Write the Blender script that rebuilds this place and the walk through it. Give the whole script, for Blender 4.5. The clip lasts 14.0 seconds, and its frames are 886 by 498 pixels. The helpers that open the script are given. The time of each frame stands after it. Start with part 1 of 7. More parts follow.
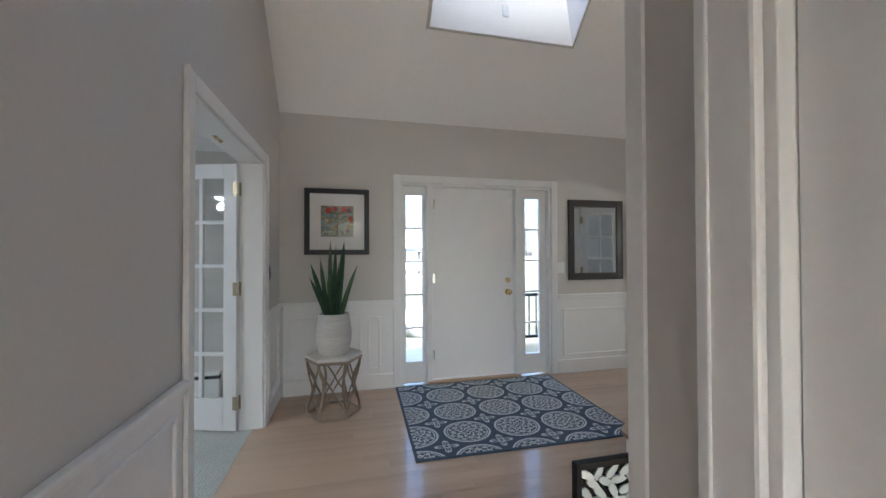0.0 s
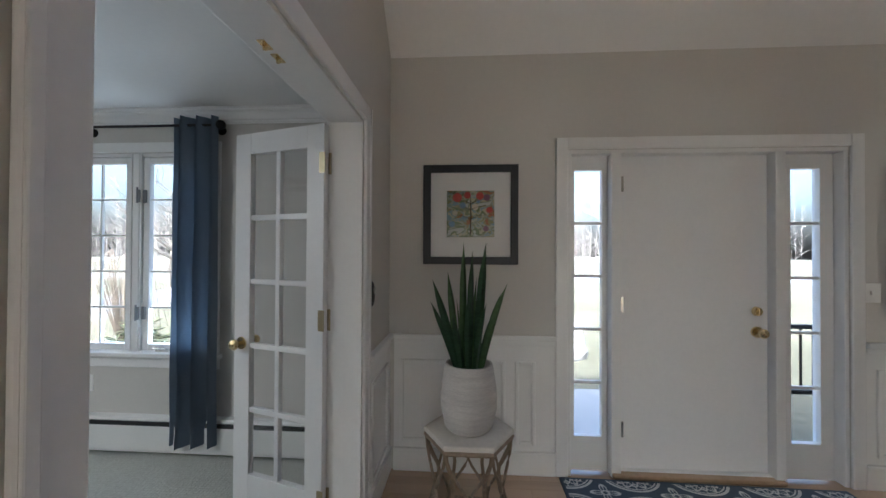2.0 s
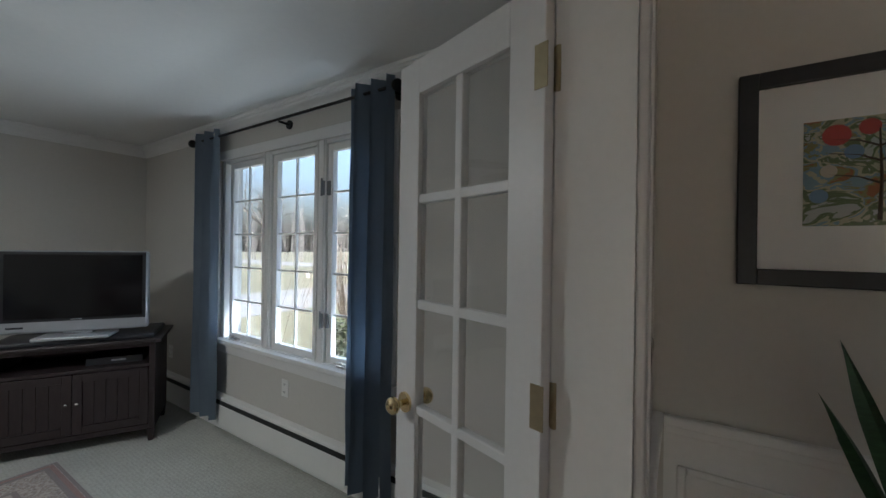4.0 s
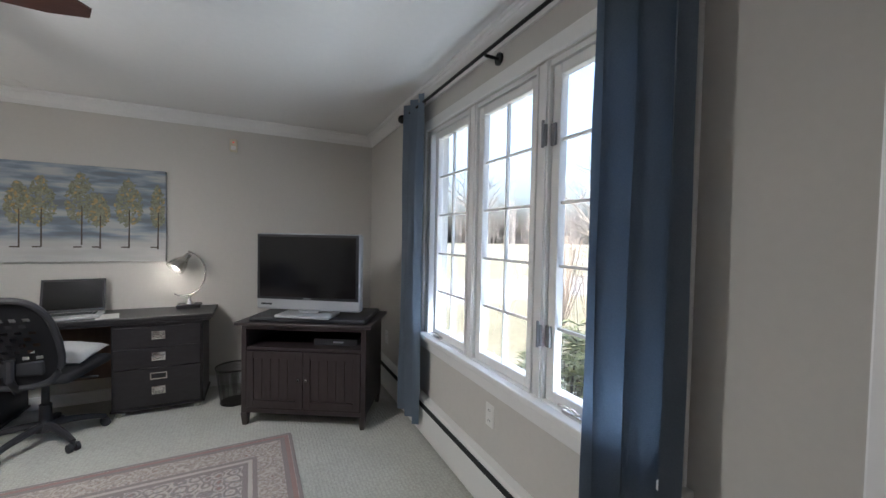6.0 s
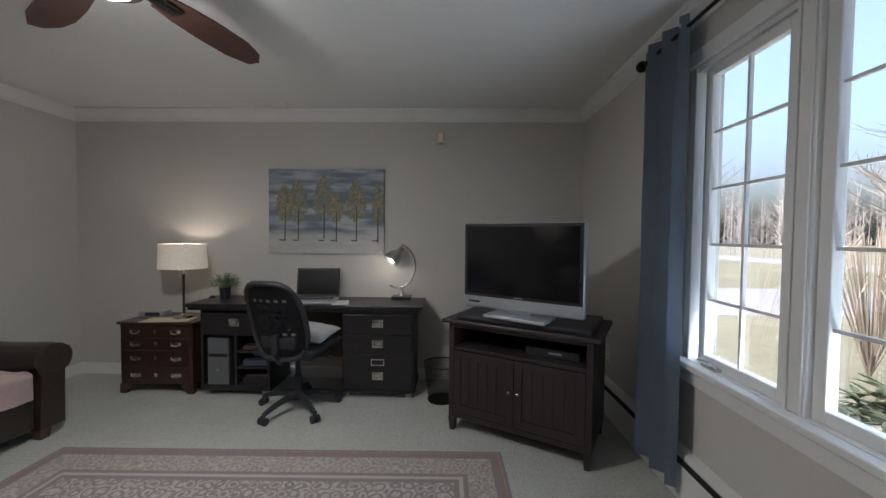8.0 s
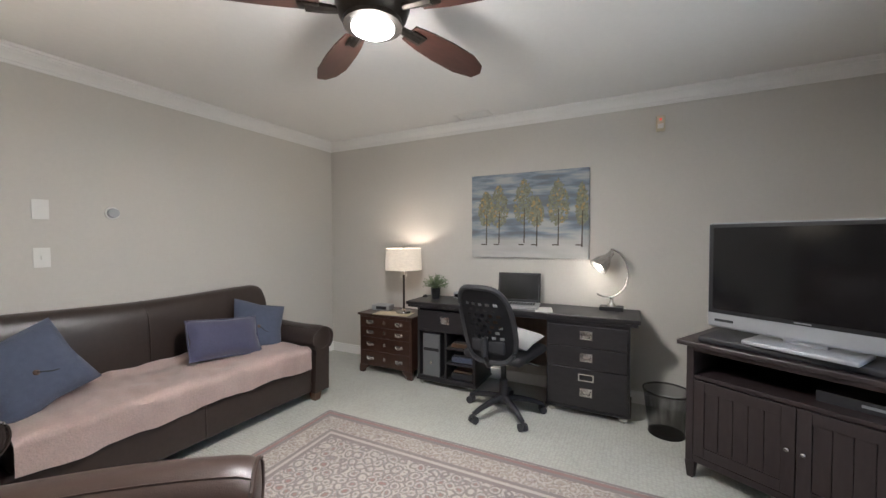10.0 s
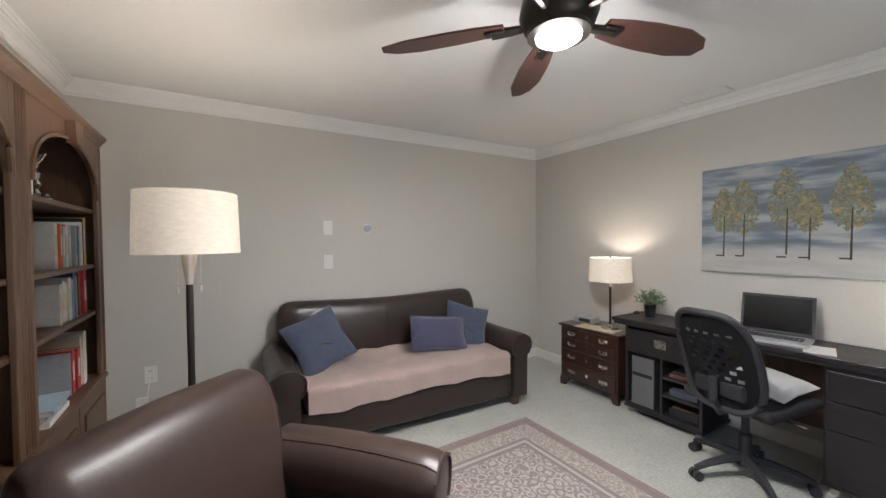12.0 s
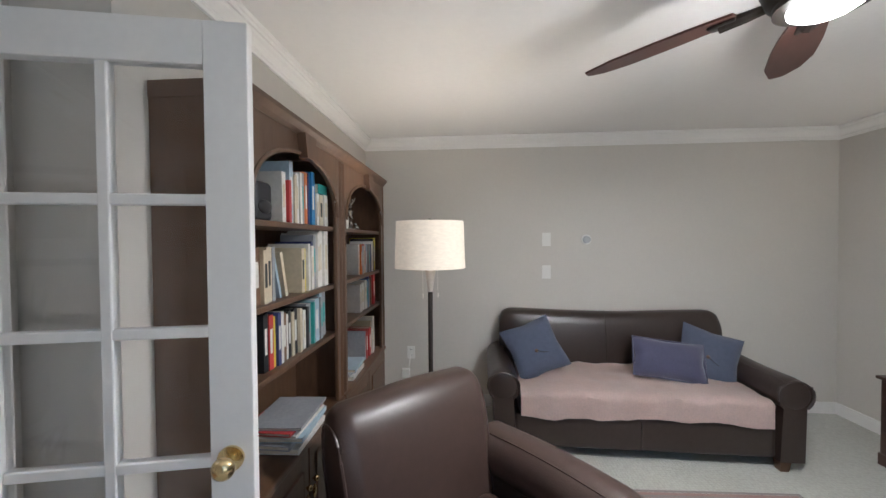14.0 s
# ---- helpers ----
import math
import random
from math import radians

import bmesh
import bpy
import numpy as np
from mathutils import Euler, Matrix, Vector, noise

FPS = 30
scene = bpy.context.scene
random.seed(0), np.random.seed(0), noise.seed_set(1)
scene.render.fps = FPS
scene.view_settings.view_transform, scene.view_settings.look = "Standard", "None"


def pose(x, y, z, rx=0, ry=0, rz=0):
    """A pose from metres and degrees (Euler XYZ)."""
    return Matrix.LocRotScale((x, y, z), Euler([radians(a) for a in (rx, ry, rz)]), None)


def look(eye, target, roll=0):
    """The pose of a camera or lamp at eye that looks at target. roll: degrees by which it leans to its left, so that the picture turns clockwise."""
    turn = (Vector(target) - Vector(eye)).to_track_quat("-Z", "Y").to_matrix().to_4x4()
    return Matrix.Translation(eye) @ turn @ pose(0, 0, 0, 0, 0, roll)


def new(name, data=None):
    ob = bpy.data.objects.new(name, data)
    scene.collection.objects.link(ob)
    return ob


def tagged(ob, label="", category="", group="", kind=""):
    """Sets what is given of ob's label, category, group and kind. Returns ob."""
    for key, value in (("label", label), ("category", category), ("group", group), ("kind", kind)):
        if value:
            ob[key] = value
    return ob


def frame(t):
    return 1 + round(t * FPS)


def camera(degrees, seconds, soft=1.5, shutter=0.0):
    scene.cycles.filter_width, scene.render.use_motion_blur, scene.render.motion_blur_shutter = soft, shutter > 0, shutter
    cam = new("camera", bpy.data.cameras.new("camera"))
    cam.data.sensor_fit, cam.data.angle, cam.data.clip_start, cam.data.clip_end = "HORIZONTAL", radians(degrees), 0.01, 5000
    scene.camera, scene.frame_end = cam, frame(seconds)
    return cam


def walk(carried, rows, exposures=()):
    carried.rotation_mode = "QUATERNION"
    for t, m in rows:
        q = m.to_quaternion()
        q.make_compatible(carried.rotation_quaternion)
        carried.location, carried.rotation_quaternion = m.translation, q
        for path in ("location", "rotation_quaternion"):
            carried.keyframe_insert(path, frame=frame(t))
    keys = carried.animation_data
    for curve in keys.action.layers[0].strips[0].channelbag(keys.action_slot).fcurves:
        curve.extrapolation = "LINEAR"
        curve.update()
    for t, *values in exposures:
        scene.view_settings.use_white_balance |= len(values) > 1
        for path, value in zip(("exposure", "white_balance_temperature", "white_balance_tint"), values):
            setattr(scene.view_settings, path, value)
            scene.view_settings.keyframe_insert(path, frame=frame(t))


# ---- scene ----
cam = camera(99.7, 14.0)
PATH = [
    (0, (-0.185, 0.263, 1.345), (0.276, 2.209, 1.368), -0.2),
    (0.5, (-0.233, 0.623, 1.349), (0.095, 2.596, 1.373), -0.1),
    (1, (-0.273, 0.963, 1.358), (-0.082, 2.953, 1.39), -0.0),
    (1.5, (-0.298, 1.309, 1.399), (-0.239, 3.308, 1.423), 0.1),
    (2, (-0.366, 1.624, 1.409), (-0.496, 3.62, 1.429), 0.3),
    (2.5, (-0.44, 1.913, 1.418), (-0.779, 3.884, 1.45), 0.4),
    (3, (-0.511, 2.174, 1.427), (-1.07, 4.094, 1.456), 0.6),
    (3.5, (-0.644, 2.382, 1.426), (-1.47, 4.203, 1.453), 0.8),
    (3.7, (-0.703, 2.452, 1.432), (-1.632, 4.223, 1.448), 0.8),
    (5.8, (-1.408, 3.046, 1.373), (-3.155, 4.019, 1.318), 1.2),
    (6, (-1.475, 3.065, 1.37), (-3.269, 3.946, 1.31), 1.1),
    (6.5, (-1.619, 3.086, 1.356), (-3.514, 3.724, 1.293), 0.9),
    (7, (-1.744, 3.066, 1.336), (-3.704, 3.461, 1.264), 0.7),
    (7.5, (-1.901, 3.009, 1.308), (-3.892, 3.177, 1.237), 0.6),
    (8, (-2.011, 2.958, 1.292), (-4.009, 2.914, 1.223), 0.5),
    (8.2, (-2.04, 2.949, 1.293), (-4.034, 2.809, 1.228), 0.3),
    (10.3, (-2.071, 2.686, 1.312), (-3.776, 1.642, 1.256), -0.1),
    (10.5, (-2.064, 2.687, 1.316), (-3.713, 1.557, 1.263), 0.0),
    (11, (-2.067, 2.685, 1.328), (-3.54, 1.333, 1.274), -0.2),
    (11.5, (-2.102, 2.713, 1.349), (-3.359, 1.159, 1.293), -0.2),
    (12, (-2.169, 2.768, 1.372), (-3.191, 1.049, 1.326), -0.5),
    (12.5, (-2.255, 2.799, 1.414), (-3.008, 0.947, 1.371), -0.6),
    (13, (-2.29, 2.841, 1.444), (-2.753, 0.896, 1.405), -0.5),
    (13.5, (-2.289, 2.876, 1.468), (-2.453, 0.883, 1.429), -0.5),
    (14, (-2.275, 2.905, 1.478), (-2.133, 0.91, 1.436), -0.4),
]
EXPOSURES = [(0, 3.1, 5050, 3), (1.0, 3.12, 5150, 4), (1.5, 2.92, 5250, 5), (2.3, 2.4, 5300, 4), (3.0, 2.0, 5400, 2), (3.7, 1.9, 5500, 3), (5.8, 2.65, 5700, 9), (6.6, 2.5, 5750, 9), (7.5, 1.95, 5750, 9), (8.2, 2.1, 5750, 9), (10.3, 3.12, 5950, 10), (12.5, 3.03, 5850, 10), (14, 3.05, 5700, 9)]
walk(cam, [(t, look(eye, target, roll)) for t, eye, target, roll in PATH], EXPOSURES)

# ---- world and sun ----
world = bpy.data.worlds.new("sky")
scene.world = world
world.use_nodes = True
wn, wl = world.node_tree.nodes, world.node_tree.links
wn.clear()
sky = wn.new("ShaderNodeTexSky")
sky.sky_type, sky.sun_disc = "NISHITA", False
sky.sun_elevation, sky.sun_rotation = radians(46), radians(192.5)
sky.air_density, sky.dust_density, sky.ozone_density = 1.0, 9.0, 0.6
bg, out = wn.new("ShaderNodeBackground"), wn.new("ShaderNodeOutputWorld")
bg.inputs["Strength"].default_value = 0.15
wl.new(sky.outputs[0], bg.inputs[0])
wl.new(bg.outputs[0], out.inputs[0])
sun_data = bpy.data.lights.new("sun", "SUN")
sun_data.energy, sun_data.angle, sun_data.color = 2.2, radians(1.5), (1.0, 0.95, 0.87)
sun = new("sun", sun_data)
sun.matrix_world = look((-2, -9, 9.55), (0, 0, 0))


# added strip lamp on the outer sill, in place of daylight bounced upwards
sill_fill_data = bpy.data.lights.new("sill_fill_strip", "AREA")
sill_fill_data.shape, sill_fill_data.size, sill_fill_data.size_y, sill_fill_data.energy, sill_fill_data.color = "RECTANGLE", 1.68, 0.07, 3.0, (0.90, 0.96, 1.0)
sill_fill = new("sill_fill_strip", sill_fill_data)
sill_fill.matrix_world = look((-3.02, 4.25, 0.745), (-3.02, 3.35, 1.7))


def lamp_light(name, place, watts, radius, colour=(1.0, 0.84, 0.66)):
    data = bpy.data.lights.new(name, "POINT")
    data.energy, data.shadow_soft_size, data.color = watts, radius, colour
    ob = new(name, data)
    ob.location = place
    return ob


fan_data = bpy.data.lights.new("fan_lamp", "AREA")
fan_data.shape, fan_data.size, fan_data.energy, fan_data.color = "DISK", 0.15, 5.2, (1.0, 0.93, 0.84)
new("fan_lamp", fan_data).location = (-3.27, 1.775, 2.103)
lamp_light("fan_bowl_glow", (-3.27, 1.775, 1.995), 1.9, 0.05, (1.0, 0.93, 0.84))
lamp_light("floor_lamp_bulb", (-2.045, 0.74, 1.46), 2.2, 0.05, (1.0, 0.85, 0.69))
lamp_light("table_lamp_bulb", (-5.10, 0.705, 1.11), 0.8, 0.04, (1.0, 0.85, 0.69))
lamp_light("desk_lamp_bulb", (-5.178, 2.418, 1.035), 0.2, 0.03, (1.0, 0.88, 0.72))
lamp_light("chandelier_bulbs", (4.70, 2.3, 1.64), 6, 0.02)


# ---- materials ----
def mat(name, base, rough=0.5, metal=0.0, var=0.08, scale=6.0, fine=60.0, bump=0.0, bump_scale=150.0, stretch=(1, 1, 1),
        tint=None, sheen=0.0, coat=0.0, spec=0.5, piece=0.0, emit=None, power=0.0):
    """Base colour broken up at two scales, with fine relief."""
    m = bpy.data.materials.new(name)
    m.use_nodes = True
    n, l = m.node_tree.nodes, m.node_tree.links
    b = n["Principled BSDF"]
    b.inputs["Roughness"].default_value, b.inputs["Metallic"].default_value = rough, metal
    b.inputs["Specular IOR Level"].default_value = spec
    b.inputs["Sheen Weight"].default_value, b.inputs["Coat Weight"].default_value = sheen, coat
    tc, mp = n.new("ShaderNodeTexCoord"), n.new("ShaderNodeMapping")
    mp.inputs["Scale"].default_value = stretch
    l.new(tc.outputs["Object"], mp.inputs[0])
    big, small = n.new("ShaderNodeTexNoise"), n.new("ShaderNodeTexNoise")
    big.inputs["Scale"].default_value, small.inputs["Scale"].default_value = scale, fine
    big.inputs["Detail"].default_value = 4
    for t in (big, small):
        l.new(mp.outputs[0], t.inputs[0])
    add = n.new("ShaderNodeMath")
    add.operation = "ADD"
    l.new(big.outputs[0], add.inputs[0])
    l.new(small.outputs[0], add.inputs[1])
    ramp = n.new("ShaderNodeMapRange")
    ramp.inputs[1].default_value, ramp.inputs[2].default_value = 0.6, 1.4
    l.new(add.outputs[0], ramp.inputs[0])
    fac = ramp.outputs[0]
    if piece:
        info, mul = n.new("ShaderNodeObjectInfo"), n.new("ShaderNodeMath")
        mul.operation = "MULTIPLY_ADD"
        l.new(info.outputs["Random"], mul.inputs[0])
        mul.inputs[1].default_value = piece
        l.new(fac, mul.inputs[2])
        fac = mul.outputs[0]
    mix = n.new("ShaderNodeMix")
    mix.data_type = "RGBA"
    lo = tuple(c * (1 - var) for c in base)
    hi = tint or tuple(min(1, c * (1 + var)) for c in base)
    mix.inputs["A"].default_value, mix.inputs["B"].default_value = (*lo, 1), (*hi, 1)
    l.new(fac, mix.inputs["Factor"])
    l.new(mix.outputs["Result"], b.inputs["Base Color"])
    rr = n.new("ShaderNodeMapRange")
    rr.inputs[3].default_value, rr.inputs[4].default_value = max(0.02, rough - 0.07), min(1, rough + 0.07)
    l.new(big.outputs[0], rr.inputs[0])
    l.new(rr.outputs[0], b.inputs["Roughness"])
    if bump:
        bn, bt = n.new("ShaderNodeBump"), n.new("ShaderNodeTexNoise")
        bt.inputs["Scale"].default_value, bt.inputs["Detail"].default_value = bump_scale, 3
        bn.inputs["Strength"].default_value, bn.inputs["Distance"].default_value = bump, 0.004
        l.new(mp.outputs[0], bt.inputs[0])
        l.new(bt.outputs[0], bn.inputs["Height"])
        l.new(bn.outputs[0], b.inputs["Normal"])
    if emit:
        b.inputs["Emission Color"].default_value, b.inputs["Emission Strength"].default_value = (*emit, 1), power
    return m


def glass_mat(name, tint=(1, 1, 1), rough=0.0, gloss=0.08):
    m = bpy.data.materials.new(name)
    m.use_nodes = True
    n, l = m.node_tree.nodes, m.node_tree.links
    n.clear()
    o, mix, tr, gl, lw, pw, mr = (n.new("ShaderNode" + k) for k in ("OutputMaterial", "MixShader", "BsdfTransparent", "BsdfGlossy", "LayerWeight", "Math", "MapRange"))
    tr.inputs[0].default_value = (*tint, 1)
    gl.inputs["Roughness"].default_value = rough
    pw.operation, pw.inputs[1].default_value = "POWER", 4.0
    mr.inputs[3].default_value, mr.inputs[4].default_value = gloss / 2, 0.8
    l.new(lw.outputs["Facing"], pw.inputs[0])
    l.new(pw.outputs[0], mr.inputs[0])
    l.new(mr.outputs[0], mix.inputs[0])
    l.new(tr.outputs[0], mix.inputs[1])
    l.new(gl.outputs[0], mix.inputs[2])
    l.new(mix.outputs[0], o.inputs[0])
    return m


PAINT = mat("greige_wall_paint", (0.60, 0.573, 0.53), 0.75, var=0.025, scale=2, fine=40, bump=0.05, bump_scale=300)
DINING = mat("blue_grey_wall_paint", (0.30, 0.32, 0.35), 0.75, var=0.03, scale=2, fine=40, bump=0.05)
CEIL = mat("ceiling_paint", (0.82, 0.81, 0.79), 0.85, var=0.02, scale=1.5, fine=30, bump=0.08, bump_scale=200)
WHITE = mat("white_trim_paint", (0.80, 0.79, 0.77), 0.35, var=0.025, scale=3, fine=50, bump=0.03, bump_scale=80)
DOORW = mat("white_door_paint", (0.80, 0.79, 0.78), 0.38, var=0.025, scale=3, fine=50, bump=0.03, bump_scale=80)
CARPET = mat("cream_loop_carpet", (0.50, 0.50, 0.45), 0.95, var=0.13, scale=3, fine=140, bump=1.0, bump_scale=140, sheen=0.2)


def loop_relief(m, scale):
    """Rows of woven loops: darker joints and a raised middle."""
    n, l = m.node_tree.nodes, m.node_tree.links
    b = n["Principled BSDF"]
    tc, vo = n.new("ShaderNodeTexCoord"), n.new("ShaderNodeTexVoronoi")
    vo.inputs["Scale"].default_value, vo.inputs["Randomness"].default_value = scale, 0.45
    l.new(tc.outputs["Object"], vo.inputs["Vector"])
    mr, mx, bp = n.new("ShaderNodeMapRange"), n.new("ShaderNodeMix"), n.new("ShaderNodeBump")
    mr.inputs[1].default_value, mr.inputs[2].default_value, mr.inputs[3].default_value, mr.inputs[4].default_value = 0.25, 0.75, 0.0, 0.38
    l.new(vo.outputs["Distance"], mr.inputs[0])
    mx.data_type = "RGBA"
    l.new(mr.outputs[0], mx.inputs["Factor"])
    l.new(b.inputs["Base Color"].links[0].from_socket, mx.inputs["A"])
    mx.inputs["B"].default_value = (0.28, 0.27, 0.23, 1)
    l.new(mx.outputs["Result"], b.inputs["Base Color"])
    bp.invert = True
    bp.inputs["Strength"].default_value, bp.inputs["Distance"].default_value = 0.7, 0.006
    l.new(vo.outputs["Distance"], bp.inputs["Height"])
    l.new(b.inputs["Normal"].links[0].from_socket, bp.inputs["Normal"])
    l.new(bp.outputs[0], b.inputs["Normal"])


loop_relief(CARPET, 48)
OAK = mat("oak_floor_boards", (0.44, 0.315, 0.215), 0.20, var=0.13, scale=2.5, fine=30, stretch=(0.35, 6, 1), bump=0.05, bump_scale=60, coat=0.35, piece=0.75)
OAKRAIL = mat("honey_oak", (0.36, 0.245, 0.145), 0.35, var=0.15, scale=4, fine=40, stretch=(1, 1, 0.3), coat=0.2)
GLASS = glass_mat("window_glass")
BRASS = mat("polished_brass", (0.75, 0.60, 0.33), 0.2, 1.0, var=0.06)
STEEL = mat("brushed_nickel", (0.62, 0.60, 0.57), 0.25, 1.0, var=0.05)
BLACKMETAL = mat("black_metal", (0.015, 0.014, 0.013), 0.4, 0.6, var=0.1)
HINGE = mat("antique_brass_hinge", (0.40, 0.34, 0.22), 0.35, 1.0, var=0.1)
PLASTIC = mat("white_plastic", (0.78, 0.77, 0.74), 0.4, var=0.02)
# near-black for seals and panes, and painted shade inside slots
DARKGAP = mat("black_and_slot_shade", (0.02, 0.02, 0.02), 0.8)


# ---- mesh tools ----
def box(bm, x0, x1, y0, y1, z0, z1, bevel=0.0, m=None):
    r = bmesh.ops.create_cube(bm, size=1.0)
    mt = Matrix.LocRotScale(((x0 + x1) / 2, (y0 + y1) / 2, (z0 + z1) / 2), None, (abs(x1 - x0), abs(y1 - y0), abs(z1 - z0)))
    bmesh.ops.transform(bm, matrix=mt, verts=r["verts"])
    vs = r["verts"]
    if bevel:
        es = list({e for v in vs for e in v.link_edges})
        g = bmesh.ops.bevel(bm, geom=es, offset=bevel, segments=2, profile=0.5, affect="EDGES")
        vs = list({v for f in g["faces"] for v in f.verts} | {v for v in vs if v.is_valid})
        seen = set(vs)
        stack = list(vs)
        while stack:
            v = stack.pop()
            for e in v.link_edges:
                w = e.other_vert(v)
                if w not in seen:
                    seen.add(w)
                    stack.append(w)
        vs = list(seen)
    if m is not None:
        bmesh.ops.transform(bm, matrix=m, verts=vs)
    return vs


def rod(bm, a, b, r0, r1=None, sides=12):
    a, b = Vector(a), Vector(b)
    d = b - a
    r = bmesh.ops.create_cone(bm, cap_ends=True, segments=sides, radius1=r0, radius2=r0 if r1 is None else r1, depth=d.length)
    mt = Matrix.Translation((a + b) / 2) @ d.to_track_quat("Z", "Y").to_matrix().to_4x4()
    bmesh.ops.transform(bm, matrix=mt, verts=r["verts"])
    return r["verts"]


def ball(bm, c, r, sx=1, sy=1, sz=1, u=14, v=10):
    g = bmesh.ops.create_uvsphere(bm, u_segments=u, v_segments=v, radius=r)
    bmesh.ops.transform(bm, matrix=Matrix.LocRotScale(c, None, (sx, sy, sz)), verts=g["verts"])
    return g["verts"]


def lathe(bm, profile, sides=24, c=(0, 0, 0)):
    """Turn a profile of (radius, height) about the upright axis through c."""
    rings = []
    for r, z in profile:
        rings.append([bm.verts.new((c[0] + r * math.cos(2 * math.pi * k / sides), c[1] + r * math.sin(2 * math.pi * k / sides), c[2] + z)) for k in range(sides)])
    for a, b in zip(rings, rings[1:]):
        for k in range(sides):
            bm.faces.new((a[k], a[(k + 1) % sides], b[(k + 1) % sides], b[k]))
    if profile[0][0] > 1e-4:
        bm.faces.new(rings[0][::-1])
    if profile[-1][0] > 1e-4:
        bm.faces.new(rings[-1])


def tube(bm, pts, r, sides=8, closed=False, taper=None):
    pts = [Vector(p) for p in pts]
    rings, n = [], len(pts)
    up = Vector((0, 0, 1))
    for i, p in enumerate(pts):
        d = (pts[(i + 1) % n] - pts[i - 1]) if closed else (pts[min(i + 1, n - 1)] - pts[max(i - 1, 0)])
        d.normalize()
        s = d.cross(up if abs(d.z) < 0.9 else Vector((1, 0, 0))).normalized()
        u = s.cross(d)
        rr = r if taper is None else r + (taper - r) * i / (n - 1)
        rings.append([bm.verts.new(p + rr * (math.cos(2 * math.pi * k / sides) * s + math.sin(2 * math.pi * k / sides) * u)) for k in range(sides)])
    for i in range(n if closed else n - 1):
        a, b = rings[i], rings[(i + 1) % n]
        for k in range(sides):
            bm.faces.new((a[k], a[(k + 1) % sides], b[(k + 1) % sides], b[k]))
    if not closed:
        bm.faces.new(rings[0][::-1])
        bm.faces.new(rings[-1])


def extrude_profile(bm, prof, fn, n=1):
    """Sweep a closed profile; fn(u, v, s) gives a point for s from 0 to 1."""
    rings = [[bm.verts.new(fn(u, v, i / n)) for u, v in prof] for i in range(n + 1)]
    k = len(prof)
    for a, b in zip(rings, rings[1:]):
        for j in range(k):
            bm.faces.new((a[j], a[(j + 1) % k], b[(j + 1) % k], b[j]))
    bm.faces.new(rings[0][::-1])
    bm.faces.new(rings[-1])


def rounded(w, h, r, seg=6):
    """A closed rounded-rectangle profile, centred."""
    pts = []
    for cx, cy, a0 in ((w / 2 - r, h / 2 - r, 0), (-w / 2 + r, h / 2 - r, 90), (-w / 2 + r, -h / 2 + r, 180), (w / 2 - r, -h / 2 + r, 270)):
        for k in range(seg + 1):
            a = radians(a0 + 90 * k / seg)
            pts.append((cx + r * math.cos(a), cy + r * math.sin(a)))
    return pts


def done(bm, name, material, smooth=False, angle=40):
    bmesh.ops.recalc_face_normals(bm, faces=bm.faces)
    me = bpy.data.meshes.new(name)
    bm.to_mesh(me)
    bm.free()
    me.materials.append(material)
    if smooth:
        me.polygons.foreach_set("use_smooth", [True] * len(me.polygons))
        me.set_sharp_from_angle(angle=radians(angle))
    return me


def part(name, bm, material, parent, label="", smooth=False, at=None):
    ob = new(name, done(bm, name, material, smooth))
    ob.parent = parent
    if at is not None:
        ob.matrix_basis = at
    if label:
        ob["label"] = label
    return ob


def thing(name, label, category, at=None, group=""):
    ob = new(name)
    ob.empty_display_size = 0.1
    ob.matrix_basis = at if at is not None else Matrix()
    return tagged(ob, label, category, group)


def structure(name, bm, material, label="", category="", smooth=False):
    ob = new(name, done(bm, name, material, smooth))
    return tagged(ob, label, category, kind="structure")


def B(*boxes, bevel=0.0):
    bm = bmesh.new()
    for b in boxes:
        box(bm, *b, bevel=bevel)
    return bm


def wall_mesh(axis, c0, c1, a0, a1, z0, z1, holes=()):
    """A wall with thickness c0 to c1 across, and openings (a0, a1, z0, z1) right through it."""
    A = sorted({a0, a1, *(v for h in holes for v in h[:2])})
    Z = sorted({z0, z1, *(v for h in holes for v in h[2:])})
    bm = bmesh.new()

    def P(c, a, z):
        return (c, a, z) if axis == "x" else (a, c, z)

    def solid(i, j):
        if not (0 <= i < len(A) - 1 and 0 <= j < len(Z) - 1):
            return False
        a, z = (A[i] + A[i + 1]) / 2, (Z[j] + Z[j + 1]) / 2
        return not any(h[0] < a < h[1] and h[2] < z < h[3] for h in holes)

    def quad(*ps):
        bm.faces.new([bm.verts.new(p) for p in ps])

    for i in range(len(A) - 1):
        for j in range(len(Z) - 1):
            if not solid(i, j):
                continue
            p, q, r, s = A[i], A[i + 1], Z[j], Z[j + 1]
            for c in (c0, c1):
                quad(P(c, p, r), P(c, q, r), P(c, q, s), P(c, p, s))
            if not solid(i - 1, j):
                quad(P(c0, p, r), P(c1, p, r), P(c1, p, s), P(c0, p, s))
            if not solid(i + 1, j):
                quad(P(c0, q, r), P(c1, q, r), P(c1, q, s), P(c0, q, s))
            if not solid(i, j - 1):
                quad(P(c0, p, r), P(c1, p, r), P(c1, q, r), P(c0, q, r))
            if not solid(i, j + 1):
                quad(P(c0, p, s), P(c1, p, s), P(c1, q, s), P(c0, q, s))
    bmesh.ops.remove_doubles(bm, verts=bm.verts, dist=1e-5)
    return bm


